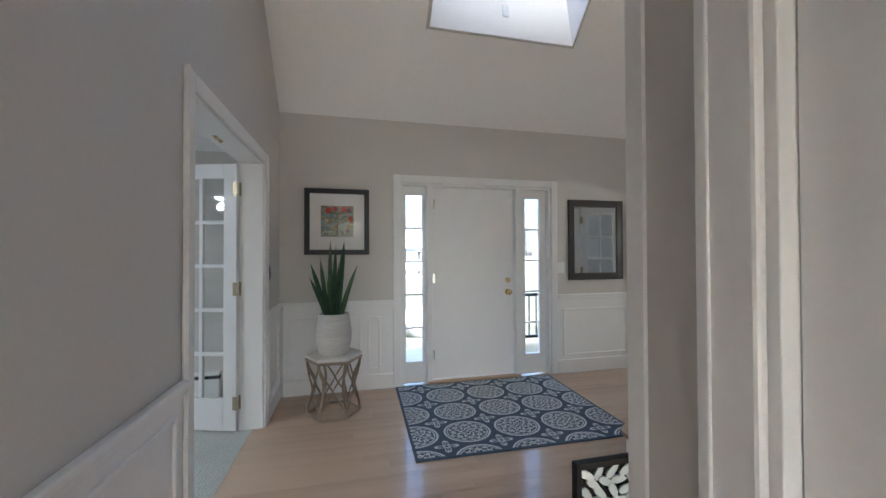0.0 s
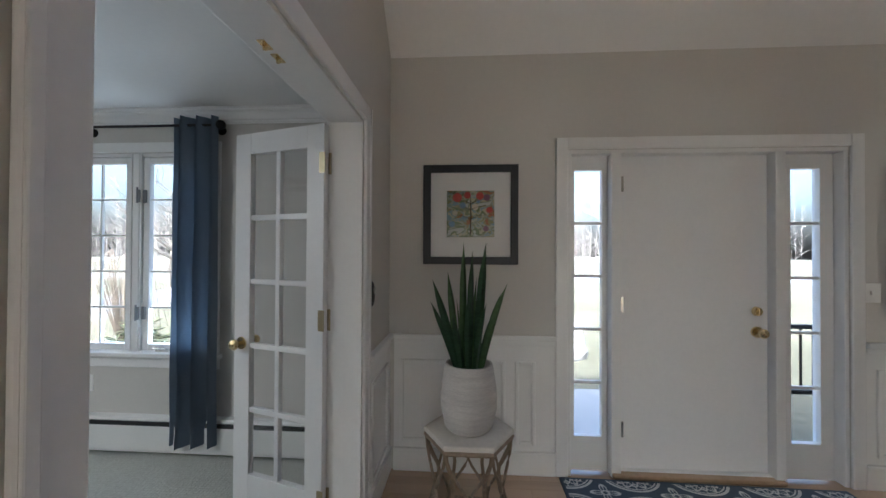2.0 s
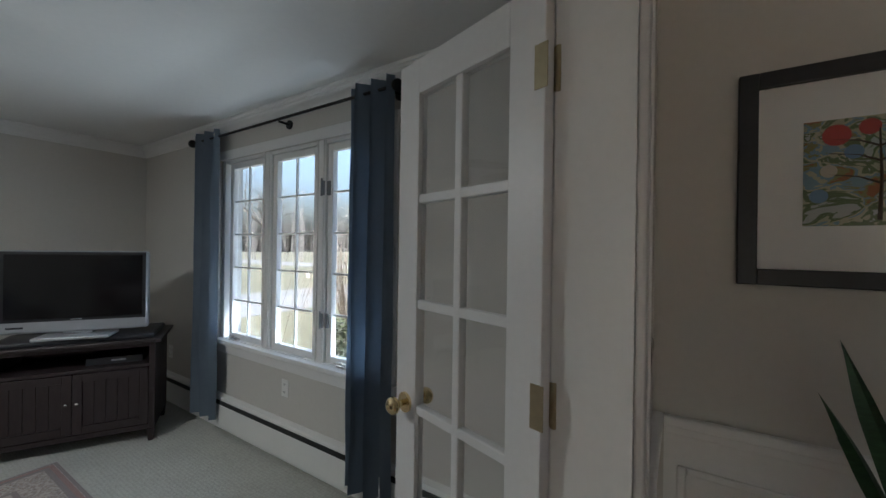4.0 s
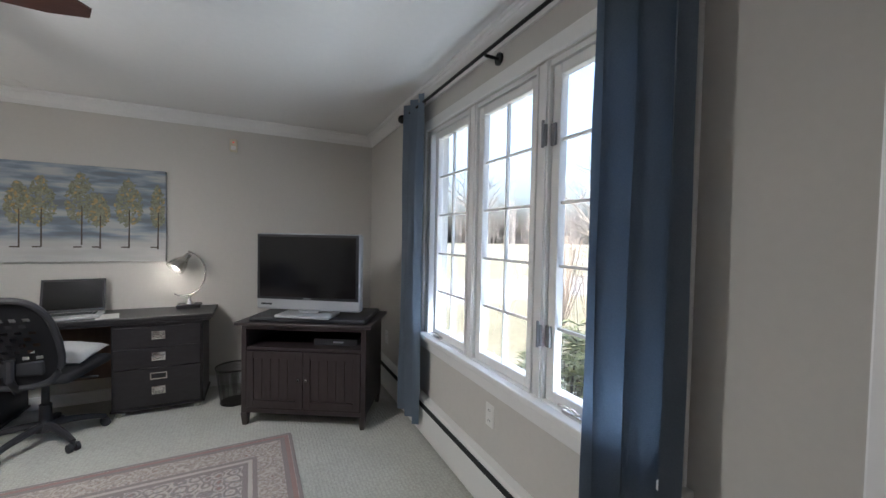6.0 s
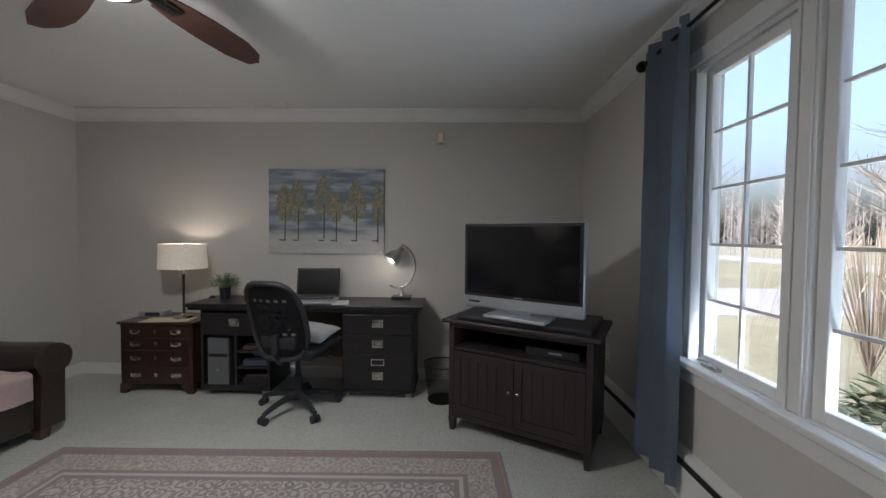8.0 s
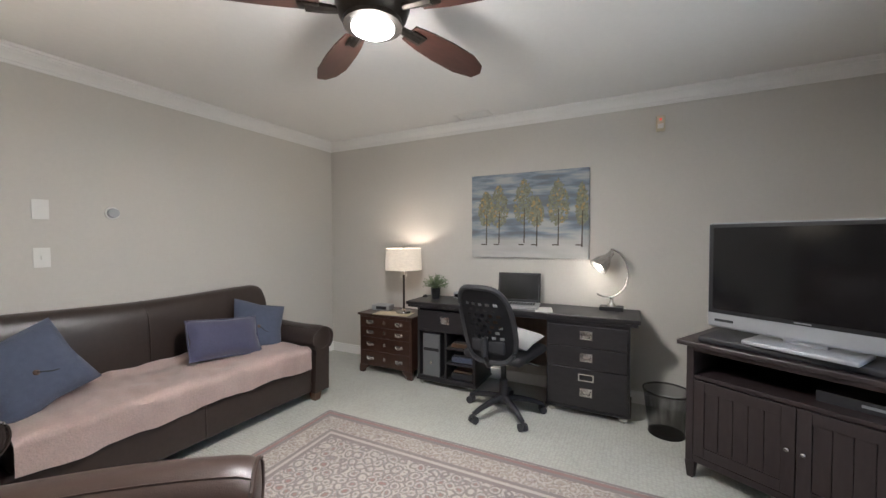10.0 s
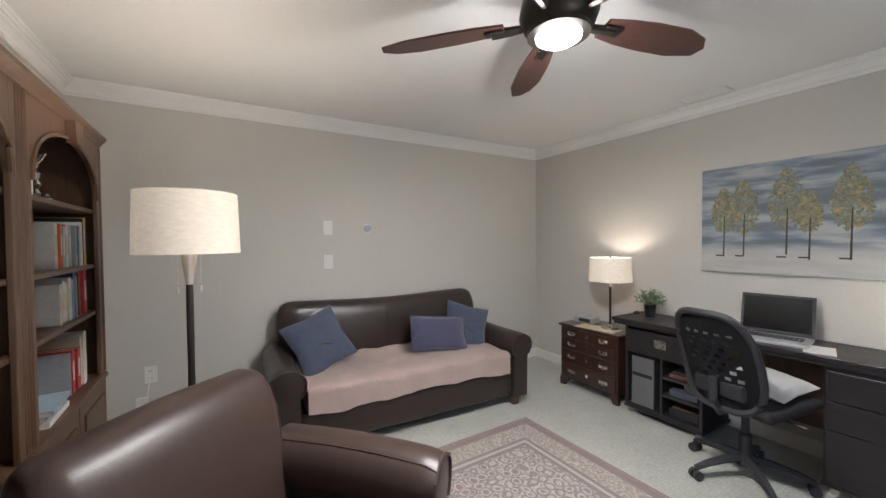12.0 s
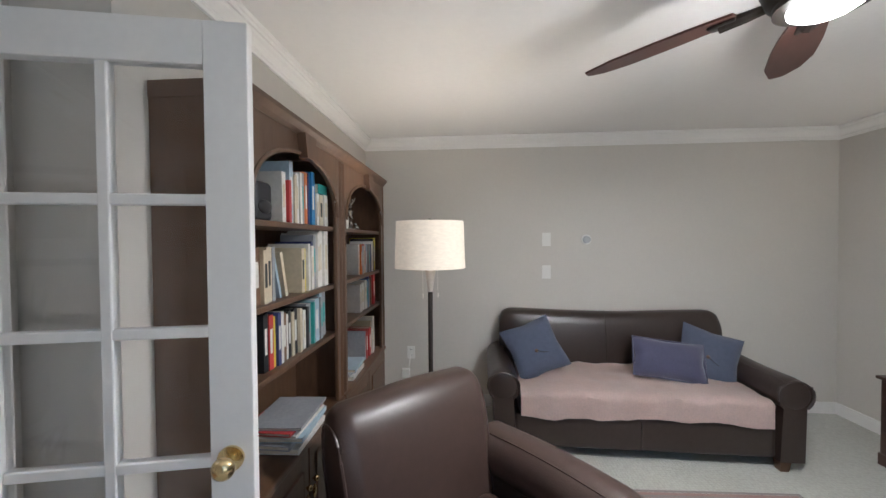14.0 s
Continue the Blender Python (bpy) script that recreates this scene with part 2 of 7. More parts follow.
# ---- plan ----
OX0, OX1, OXB, OY0, OY1, OH = -5.35, -1.04, -1.335, -0.448, 4.12, 2.40   # office
HX0, HX1, HY1 = -0.875, 3.04, 4.05                                       # entry hall
SPRING = 2.69                                                            # top of the front wall under the sloped ceiling
WX0, WX1, WZ0, WZ1 = -3.90, -2.145, 0.70, 2.105                           # office window opening
DY0, DY1, DH = 2.078, 3.42, 2.06                                          # office doorway
RY0, RY1 = 2.71, 3.91                                                    # dining doorway
TOP = 5.3

# ---- structure ----
structure("wall_north", wall_mesh("y", OY1, OY1 + 0.17, OX0 - 0.15, OX1, 0, OH, [(WX0, WX1, WZ0, WZ1)]), PAINT, "greige painted office wall with a triple window", "wall")
structure("wall_west", wall_mesh("x", OX0 - 0.15, OX0, OY0, OY1, 0, OH), PAINT, "greige painted office wall behind the desk", "wall")
structure("wall_south", wall_mesh("y", OY0 - 0.15, OY0, OX0 - 0.15, OXB, 0, OH), PAINT, "greige painted office wall behind the sofa", "wall")
structure("wall_bookcase", wall_mesh("x", OXB, OX1, OY0 - 0.15, 1.97, 0, OH), PAINT, "greige painted office wall behind the bookcases", "wall")
structure("wall_between", wall_mesh("x", OX1, HX0, -3.0, HY1 + 0.24, 0, TOP, [(DY0, DY1, 0, DH)]), PAINT, "greige painted wall between hall and office", "wall")
structure("wall_front", wall_mesh("y", HY1, HY1 + 0.24, HX0, 7.0, 0, 2.9, [(0.27, 1.95, 0, 2.07), (4.3, 5.6, 0.75, 2.1)]), PAINT, "greige painted front wall of the hall", "wall")
structure("wall_dining", wall_mesh("x", HX1, HX1 + 0.12, -3.0, HY1, 0, TOP, [(RY0, RY1, 0, 2.03)]), PAINT, "greige painted hall wall with dining room doorway", "wall")
structure("wall_passage", wall_mesh("x", 0.32, 0.44, -2.85, 0.86, 0, TOP, [(-0.25, 0.63, 0, 2.05)]), PAINT, "greige painted end of the passage wall", "wall")
# wall_back is out of view; its openings are sized to daylight the hall
structure("wall_back", wall_mesh("y", -3.0, -2.85, HX0, HX1, 0, TOP, [(-0.72, 0.2, 0.0, 2.2), (0.9, 2.7, 0.2, 2.1)]), PAINT, "greige painted back wall with tall window openings", "wall")
structure("wall_dining_east", wall_mesh("x", 6.85, 7.0, 0.0, HY1, 0, 2.9), DINING, "blue-grey dining room wall", "wall")
structure("wall_dining_south", wall_mesh("y", -0.15, 0.0, HX1 + 0.12, 7.0, 0, 2.9), DINING, "blue-grey dining room wall", "wall")
structure("dining_wall_lining", wall_mesh("y", HY1 - 0.012, HY1 - 0.002, HX1 + 0.13, 6.84, 0, 2.6, [(4.3, 5.6, 0.75, 2.1)]), DINING, "blue-grey dining room window wall", "wall")

structure("carpet_floor", B((OX0 - 0.1, -0.95, OY0 - 0.1, OY1 + 0.1, -0.12, 0.0)), CARPET, "cream low loop carpet in the office", "carpet")
structure("subfloor", B((-0.95, 7.0, -3.0, HY1 + 0.2, -0.16, -0.022)), OAK, "wooden subfloor under the oak boards", "floor")
structure("ceiling", B((OX0 - 0.15, OX1, OY0 - 0.15, OY1 + 0.17, OH, OH + 0.15)), CEIL, "smooth white office ceiling", "ceiling")
structure("ceiling_dining", B((HX1 + 0.12, 7.0, -0.15, HY1, 2.6, 2.75)), CEIL, "white dining room ceiling", "ceiling")

# sloped hall ceiling with a skylight well
SX0, SX1, SY0, SY1 = 0.42, 1.86, 2.45, 3.44


def slope(y):
    return SPRING + (HY1 - y)


bm = bmesh.new()
YS, XS = [HY1 + 0.2, SY1, SY0, 1.55], [HX0, SX0, SX1, HX1]
for i in range(3):
    for j in range(3):
        if (i, j) == (1, 1):
            continue
        bm.faces.new([bm.verts.new((x, y, slope(y))) for x, y in ((XS[j], YS[i]), (XS[j + 1], YS[i]), (XS[j + 1], YS[i + 1]), (XS[j], YS[i + 1]))])
WELL = Vector((0, 0.12, 0.62))
ring = [Vector((x, y, slope(y))) for x, y in ((SX0, SY1), (SX1, SY1), (SX1, SY0), (SX0, SY0))]
well = bmesh.new()
for k in range(4):
    a, b = ring[k], ring[(k + 1) % 4]
    well.faces.new([well.verts.new(p) for p in (a, b, b + WELL, a + WELL)])
bmesh.ops.remove_doubles(well, verts=well.verts, dist=1e-4)
bmesh.ops.solidify(well, geom=well.faces, thickness=-0.03)
structure("skylight_well", well, PAINT, "greige painted sides of the skylight well", "skylight well")
bm.faces.new([bm.verts.new((x, y, slope(1.55))) for x, y in ((HX0, 1.55), (HX1, 1.55), (HX1, -3.0), (HX0, -3.0))])
bmesh.ops.remove_doubles(bm, verts=bm.verts, dist=1e-4)
bmesh.ops.solidify(bm, geom=bm.faces, thickness=0.08)
structure("ceiling_vault", bm, CEIL, "sloped white hall ceiling with a skylight well", "ceiling")
sk = thing("skylight", "white framed skylight in the sloped hall ceiling", "skylight")
bm = bmesh.new()
for k in range(4):
    a, b = ring[k] + WELL * 0.93, ring[(k + 1) % 4] + WELL * 0.93
    tube(bm, [a, b], 0.045, 4)
part("frame", bm, WHITE, sk)
bm = bmesh.new()
bm.faces.new([bm.verts.new(p + WELL * 0.98) for p in ring])
part("pane", bm, GLASS, sk).visible_shadow = False
bm = B((1.14, 1.20, 3.445, 3.452, 3.52, 3.63))
tagged(structure("wall_plate", bm, PLASTIC), "small white plate in the skylight well", "plate")

# crown moulding in the office
bm = bmesh.new()
CROWN = [(0, 0), (0.012, 0), (0.014, 0.012), (0.02, 0.018), (0.02, 0.026), (0.026, 0.036), (0.036, 0.048), (0.048, 0.058), (0.052, 0.066), (0.06, 0.068), (0.062, 0.08), (0.07, 0.084), (0.07, 0.1), (0, 0.1)]
for (ax, ay), (bx, by), (nx, ny) in (((OX0, OY0), (OXB, OY0), (0, 1)), ((OX0, OY1), (OX0, OY0), (1, 0)), ((OX1, OY1), (OX0, OY1), (0, -1)),
                                     ((OXB, OY0), (OXB, 1.97), (-1, 0)), ((OX1, 1.97), (OX1, OY1), (-1, 0)), ((OXB, 1.97), (OX1, 1.97), (0, 1))):

    def run(u, v, s, ax=ax, ay=ay, bx=bx, by=by, nx=nx, ny=ny):
        return (ax + (bx - ax) * s + nx * u, ay + (by - ay) * s + ny * u, OH - 0.1 + v - 0.002)

    extrude_profile(bm, CROWN, run)
structure("trim", bm, WHITE, "white crown moulding under the office ceiling", "moulding")

# baseboards
def skirting(name, runs, h=0.10):
    bm = bmesh.new()
    for x0, x1, y0, y1 in runs:
        box(bm, x0, x1, y0, y1, 0.002, h - 0.02)
        box(bm, x0, x1, y0, y1, h - 0.02, h, bevel=0.004)
    return structure(name, bm, WHITE, "white painted baseboard", "baseboard")


skirting("baseboard", [(OX0, OX0 + 0.014, OY0, OY1), (OX0 + 0.014, OXB, OY0, OY0 + 0.014), (OXB - 0.014, OXB, OY0 + 0.014, -0.12), (OX1 - 0.014, OX1, 1.97, DY0 - 0.08), (OX1 - 0.014, OX1, DY1 + 0.08, OY1)])

# ---- office window ----
def casing(bm, x0, x1, z0, z1, w, y0, y1, bottom=False):
    """A three-sided casing around an opening in a wall that runs along x."""
    box(bm, x0 - w, x0, y0, y1, z0, z1 + w, 0.006)
    box(bm, x1, x1 + w, y0, y1, z0, z1 + w, 0.006)
    box(bm, x0, x1, y0, y1, z1, z1 + w, 0.006)


def sash(parent, x0, x1, z0, z1, y, cols, rows, rail=0.045, bar=0.012, name="sash"):
    bm = bmesh.new()
    box(bm, x0, x0 + rail, y - 0.02, y + 0.02, z0, z1, 0.004)
    box(bm, x1 - rail, x1, y - 0.02, y + 0.02, z0, z1, 0.004)
    box(bm, x0 + rail, x1 - rail, y - 0.02, y + 0.02, z0, z0 + rail, 0.004)
    box(bm, x0 + rail, x1 - rail, y - 0.02, y + 0.02, z1 - rail, z1, 0.004)
    s = part(name, bm, WHITE, parent)
    bm = bmesh.new()
    gx0, gx1, gz0, gz1 = x0 + rail, x1 - rail, z0 + rail, z1 - rail
    for c in range(1, cols):
        x = gx0 + (gx1 - gx0) * c / cols
        box(bm, x - bar / 2, x + bar / 2, y - 0.008, y + 0.008, gz0, gz1)
    for r in range(1, rows):
        z = gz0 + (gz1 - gz0) * r / rows
        box(bm, gx0, gx1, y - 0.0065, y + 0.0065, z - bar / 2, z + bar / 2)
    part("muntin", bm, WHITE, s, "thin white glazing bars")
    bm = B((gx0, gx1, y + 0.009, y + 0.012, gz0, gz1))
    part("pane", bm, GLASS, s).visible_shadow = False
    return s


win = thing("window_1", "white triple casement window with divided panes", "window")
win["kind"] = "structure"
bm = bmesh.new()
casing(bm, WX0, WX1, WZ0, WZ1, 0.07, OY1 - 0.018, OY1 - 0.001)
part("casing", bm, WHITE, win)
bm = bmesh.new()
box(bm, WX0 - 0.09, WX1 + 0.09, OY1 - 0.05, OY1 - 0.001, WZ0 - 0.03, WZ0 + 0.003, 0.006)
box(bm, WX0 + 0.001, WX1 - 0.001, OY1 - 0.002, OY1 + 0.16, WZ0 + 0.001, WZ0 + 0.004)
box(bm, WX0 - 0.07, WX1 + 0.07, OY1 - 0.016, OY1 - 0.001, WZ0 - 0.105, WZ0 - 0.032, 0.004)
part("window_sill", bm, WHITE, win)
bm = bmesh.new()
for x, w in ((WX0 + 0.022, 0.022), (-3.291, 0.043), (-2.718, 0.043), (WX1 - 0.022, 0.022)):
    box(bm, x - w, x + w, OY1 + 0.006, OY1 + 0.066, WZ0 + 0.002, WZ1, 0.003)
    if w > 0.03:
        for e in (-1, 1):
            box(bm, x + e * 0.027 - 0.006, x + e * 0.027 + 0.006, OY1 - 0.002, OY1 + 0.0058, WZ0 + 0.004, WZ1 - 0.002, 0.002)
box(bm, WX0 + 0.0445, WX1 - 0.0445, OY1 + 0.012, OY1 + 0.066, WZ1 - 0.024, WZ1 - 0.001)
part("window_frame", bm, WHITE, win)
for x0, x1 in ((-3.815, -3.335), (-3.247, -2.762), (-2.674, -2.190)):
    sash(win, x0, x1, WZ0 + 0.0045, WZ1 - 0.026, OY1 + 0.045, 2, 5, rail=0.045)
    part("gasket", B((x0 - 0.003, x0, OY1 + 0.03, OY1 + 0.04, WZ0 + 0.012, WZ1 - 0.026)), DARKGAP, win, "dark weather seal")
bm = bmesh.new()
for x in (-2.675,):
    for z in (0.97, 1.80):
        box(bm, x - 0.03, x - 0.004, OY1 - 0.006, OY1 + 0.0055, z - 0.045, z + 0.045, 0.003)
        box(bm, x + 0.004, x + 0.03, OY1 + 0.012, OY1 + 0.0245, z - 0.045, z + 0.045, 0.003)
        rod(bm, (x - 0.017, OY1 - 0.01, z - 0.05), (x - 0.017, OY1 - 0.01, z + 0.06), 0.006)
part("latch", bm, mat("dull_grey_metal", (0.22, 0.225, 0.235), 0.55, 0.4), win, "grey metal sash lock")
for x in (-3.70, -2.5):
    bm = bmesh.new()
    box(bm, x - 0.05, x + 0.05, OY1 - 0.005, OY1 + 0.028, WZ0 + 0.002, WZ0 + 0.02, 0.006)
    tube(bm, [(x + 0.03, OY1 + 0.01, WZ0 + 0.02), (x + 0.0, OY1, WZ0 + 0.035), (x - 0.06, OY1 - 0.01, WZ0 + 0.03)], 0.006)
    part("crank", bm, STEEL, win, "folding metal window crank", True)

# ---- front door with sidelights ----
def front_door():
    d = thing("door_1", "white front door with two divided sidelights", "door")
    d["kind"] = "structure"
    y0, y1 = HY1 + 0.03, HY1 + 0.22
    bm = bmesh.new()
    casing(bm, 0.27, 1.95, 0.0, 2.07, 0.075, HY1 - 0.02, HY1 - 0.001)
    part("casing", bm, WHITE, d)
    bm = bmesh.new()
    for a, b in ((0.27, 0.295), (0.545, 0.605), (1.53, 1.59), (1.925, 1.95)):
        box(bm, a, b, HY1 + 0.002, y1, 0, 2.045, 0.004)
    box(bm, 0.27, 1.95, HY1 + 0.002, y1, 2.045, 2.069)
    box(bm, 0.605, 1.53, HY1 + 0.03, y1, 0.0, 0.03)
    part("door_frame", bm, WHITE, d)
    bm = B((0.612, 1.523, HY1 + 0.06, HY1 + 0.105, 0.035, 2.04), bevel=0.003)
    leaf = part("door_leaf", bm, DOORW, d, "flush white front door leaf")
    bm = bmesh.new()
    for z in (0.28, 1.08, 1.86):
        rod(bm, (0.606, HY1 + 0.052, z - 0.05), (0.606, HY1 + 0.052, z + 0.05), 0.009)
        box(bm, 0.60, 0.64, HY1 + 0.056, HY1 + 0.0605, z - 0.05, z + 0.05)
    part("hinge", bm, STEEL, leaf)
    bm = bmesh.new()
    rod(bm, (1.455, HY1 + 0.06, 0.92), (1.455, HY1 + 0.045, 0.92), 0.034, sides=20)
    rod(bm, (1.455, HY1 + 0.06, 0.92), (1.455, HY1 + 0.015, 0.92), 0.012)
    ball(bm, (1.455, HY1 - 0.0, 0.92), 0.03, 1, 0.8, 1)
    part("door_handle", bm, BRASS, leaf, "polished brass knob", True)
    bm = bmesh.new()
    rod(bm, (1.455, HY1 + 0.06, 1.05), (1.455, HY1 + 0.04, 1.05), 0.03, 0.026, 20)
    box(bm, 1.449, 1.461, HY1 + 0.025, HY1 + 0.042, 1.03, 1.07, 0.003)
    part("deadbolt", bm, BRASS, leaf, "brass deadbolt turn", True)
    bm = B((0.55, 1.58, HY1 - 0.02, HY1 + 0.12, 0.003, 0.028), bevel=0.006)
    part("threshold", bm, OAKRAIL, d, "oak threshold")
    for a, b in ((0.297, 0.543), (1.592, 1.923)):
        w = (b - a)
        c = (a + b) / 2
        bm = wall_mesh("y", HY1 + 0.07, HY1 + 0.11, a, b, 0.002, 2.044, [(c - 0.088, c + 0.088, 0.222, 1.953)])
        s = part("sidelight", bm, WHITE, d)
        bm = bmesh.new()
        for k in range(1, 5):
            z = 0.222 + 1.731 * k / 5
            box(bm, c - 0.088, c + 0.088, HY1 + 0.08, HY1 + 0.1, z - 0.009, z + 0.009)
        part("muntin", bm, WHITE, s)
        bm = B((c - 0.088, c + 0.088, HY1 + 0.101, HY1 + 0.105, 0.222, 1.953))
        part("pane", bm, GLASS, s).visible_shadow = False


front_door()


# ---- french doors ----
def french_leaf(name, at, w, h=2.03, knob=-1):
    """A ten-pane leaf hinged at x = 0, reaching to x = w."""
    d = thing(name, "open white french door leaf with ten glass panes", "door", at, "french door leaves")
    st, top, bot, t = 0.105, 0.11, 0.24, 0.035
    z0 = 0.012
    bm = bmesh.new()
    box(bm, 0.003, st, -t / 2, t / 2, z0, h, 0.003)
    box(bm, w - st, w, -t / 2, t / 2, z0, h, 0.003)
    box(bm, st, w - st, -t / 2, t / 2, z0, z0 + bot, 0.002)
    box(bm, st, w - st, -t / 2, t / 2, h - top, h, 0.002)
    part("frame", bm, DOORW, d)
    gx0, gx1, gz0, gz1 = st, w - st, z0 + bot, h - top
    bm = bmesh.new()
    xm = (gx0 + gx1) / 2
    box(bm, xm - 0.014, xm + 0.014, -t / 2 + 0.003, t / 2 - 0.003, gz0, gz1, 0.004)
    for k in range(1, 5):
        z = gz0 + (gz1 - gz0) * k / 5
        box(bm, gx0, gx1, -t / 2 + 0.004, t / 2 - 0.004, z - 0.014, z + 0.014, 0.004)
    part("muntin", bm, DOORW, d)
    for i in range(2):
        for k in range(5):
            za, zb = gz0 + (gz1 - gz0) * k / 5, gz0 + (gz1 - gz0) * (k + 1) / 5
            xa, xb = (gx0, xm) if i == 0 else (xm, gx1)
            bm = B((xa, xb, -0.002, 0.002, za, zb))
            part("pane", bm, GLASS, d).visible_shadow = False
    for z in (0.22, 1.08, 1.84):
        bm = bmesh.new()
        for s in (-1, 1):
            box(bm, -0.004, 0.03, s * (t / 2) + (0 if s > 0 else -0.003), s * (t / 2) + (0.003 if s > 0 else 0), z - 0.05, z + 0.05)
        rod(bm, (-0.004, knob * (t / 2 + 0.006), z - 0.052), (-0.004, knob * (t / 2 + 0.006), z + 0.052), 0.008)
        part("hinge", bm, HINGE, d, "aged brass butt hinge")
    bm = bmesh.new()
    for s in (-1, 1):
        kx = w - 0.055
        rod(bm, (kx, s * t / 2, 0.93), (kx, s * (t / 2 + 0.008), 0.93), 0.032, sides=20)
        rod(bm, (kx, s * t / 2, 0.93), (kx, s * (t / 2 + 0.04), 0.93), 0.01)
        ball(bm, (kx, s * (t / 2 + 0.05), 0.93), 0.028, 1, 0.75, 1)
    part("door_handle", bm, BRASS, d, "polished brass knob", True)
    return d


def leaf_at(hx, hy, dx, dy):
    return pose(hx, hy, 0, 0, 0, math.degrees(math.atan2(dy, dx)))


french_leaf("french_door", leaf_at(-1.045, 3.385, -0.955, 0.295), 0.575)
french_leaf("french_door", leaf_at(-1.062, 2.118, -0.977, -0.213), 0.67, knob=1)
french_leaf("french_door", leaf_at(3.175, 3.88, 0.93, -0.36), 0.58)
french_leaf("french_door", leaf_at(3.175, 2.74, 0.93, 0.30), 0.58, knob=1)


def door_trim(name, x_faces, y0, y1, h, x_in, x_out):
    bm = bmesh.new()
    for xf, s in x_faces:
        a, b = (xf, xf + 0.02) if s > 0 else (xf - 0.02, xf)
        a, b = (a + 0.001, b) if s > 0 else (a, b - 0.001)
        for ya, yb in ((y0 - 0.075, y0 + 0.006), (y1 - 0.006, y1 + 0.075)):
            box(bm, a, b, ya, yb, 0.0, h + 0.075, 0.006)
            m_ = (ya + yb) / 2
            e = (b, b + 0.006) if s > 0 else (a - 0.006, a)
            outer = (ya, ya + 0.02) if ya < y0 - 0.05 else (yb - 0.02, yb)
            box(bm, *e, *outer, 0.0, h + 0.075, 0.003)
        box(bm, a, b, y0 + 0.006, y1 - 0.006, h - 0.006, h + 0.075, 0.006)
    box(bm, x_in, x_out, y0, y0 + 0.018, 0.0, h, 0.002)
    box(bm, x_in, x_out, y1 - 0.018, y1, 0.0, h, 0.002)
    box(bm, x_in, x_out, y0 + 0.018, y1 - 0.018, h - 0.018, h, 0.002)
    return structure(name, bm, WHITE, "white painted door casing", "casing")


door_trim("trim_office_door", ((HX0, 1), (OX1, -1)), DY0, DY1, DH, OX1 - 0.001, HX0 + 0.001)
door_trim("trim_dining_door", ((HX1, -1), (HX1 + 0.12, 1)), RY0, RY1, 2.03, HX1 + 0.001, HX1 + 0.119)
door_trim("trim_passage_door", ((0.32, -1),), -0.25, 0.63, 2.05, 0.321, 0.439)
structure("passage_door", B((0.35, 0.385, -0.231, 0.611, 0.01, 2.03), bevel=0.003), DOORW, "plain white passage door, closed", "door")
structure("corner_bead", B((0.312, 0.32, 0.825, 0.866, 0, TOP), (0.32, 0.448, 0.86, 0.868, 0, TOP)), WHITE, "white corner trim on the passage wall", "trim")

# ---- wainscot in the hall ----
def wainscot(name, axis, face, s, a0, a1, panels, top=0.87):
    """White panelling on the wall face, which looks along s; panels are (a0, a1) frames."""
    ws = thing(name, "white painted wainscot with raised panel frames", "wainscot")
    ws["kind"] = "structure"

    def bx(nm, a, b, d0, d1, z0, z1, bev=0.0):
        bm = bmesh.new()
        lo, hi = sorted((face + s * d0, face + s * d1))
        if axis == "x":
            box(bm, lo, hi, a, b, z0, z1, bev)
        else:
            box(bm, a, b, lo, hi, z0, z1, bev)
        part(nm, bm, WHITE, ws)

    bx("backing", a0, a1, 0.001, 0.008, 0.13, top - 0.02)
    bx("skirting", a0, a1, 0.001, 0.022, 0.001, 0.13, 0.004)
    bx("skirting_cap", a0, a1, 0.001, 0.028, 0.13, 0.15, 0.006)
    bx("chair_rail", a0, a1, 0.001, 0.035, top - 0.02, top + 0.012, 0.007)
    bx("rail_moulding", a0, a1, 0.001, 0.02, top - 0.05, top - 0.02, 0.005)
    for p, q in panels:
        for a, b, z0, z1 in ((p, p + 0.025, 0.19, 0.72), (q - 0.025, q, 0.19, 0.72), (p + 0.025, q - 0.025, 0.19, 0.215), (p + 0.025, q - 0.025, 0.695, 0.72)):
            bx("panel_moulding", a, b, 0.006, 0.022, z0, z1, 0.006)
    return ws


wainscot("wainscot_front_a", "y", HY1, -1, HX0 + 0.036, 0.194, [(-0.80, -0.12), (-0.06, 0.07)])
wainscot("wainscot_front_b", "y", HY1, -1, 2.026, HX1 - 0.036, [(2.09, 2.93)])
wainscot("wainscot_left_a", "x", HX0, 1, DY1 + 0.077, HY1, [(3.56, 3.95)])
wainscot("wainscot_left_b", "x", HX0, 1, -2.85, DY0 - 0.077, [(1.25, 1.93), (0.3, 1.15), (-0.7, 0.2)], top=0.82)

# ---- baseboard heater under the window ----
h = thing("baseboard_heater", "cream metal baseboard heater along the wall", "heater")
bm = bmesh.new()
hx0, hx1 = OX0 + 0.35, OX1 - 0.35
prof = [(0.001, 0.02), (0.055, 0.03), (0.06, 0.05), (0.06, 0.208), (0.05, 0.213), (0.05, 0.206), (0.001, 0.206)]
extrude_profile(bm, prof, lambda u, v, s: (hx0 + (hx1 - hx0) * s, OY1 - u, v))
part("front_panel", bm, PLASTIC, h)
bm = bmesh.new()
extrude_profile(bm, [(0.001, 0.238), (0.045, 0.238), (0.050, 0.238), (0.052, 0.246), (0.042, 0.262), (0.001, 0.268)], lambda u, v, s: (hx0 + (hx1 - hx0) * s, OY1 - u, v))
part("top_cover", bm, PLASTIC, h)
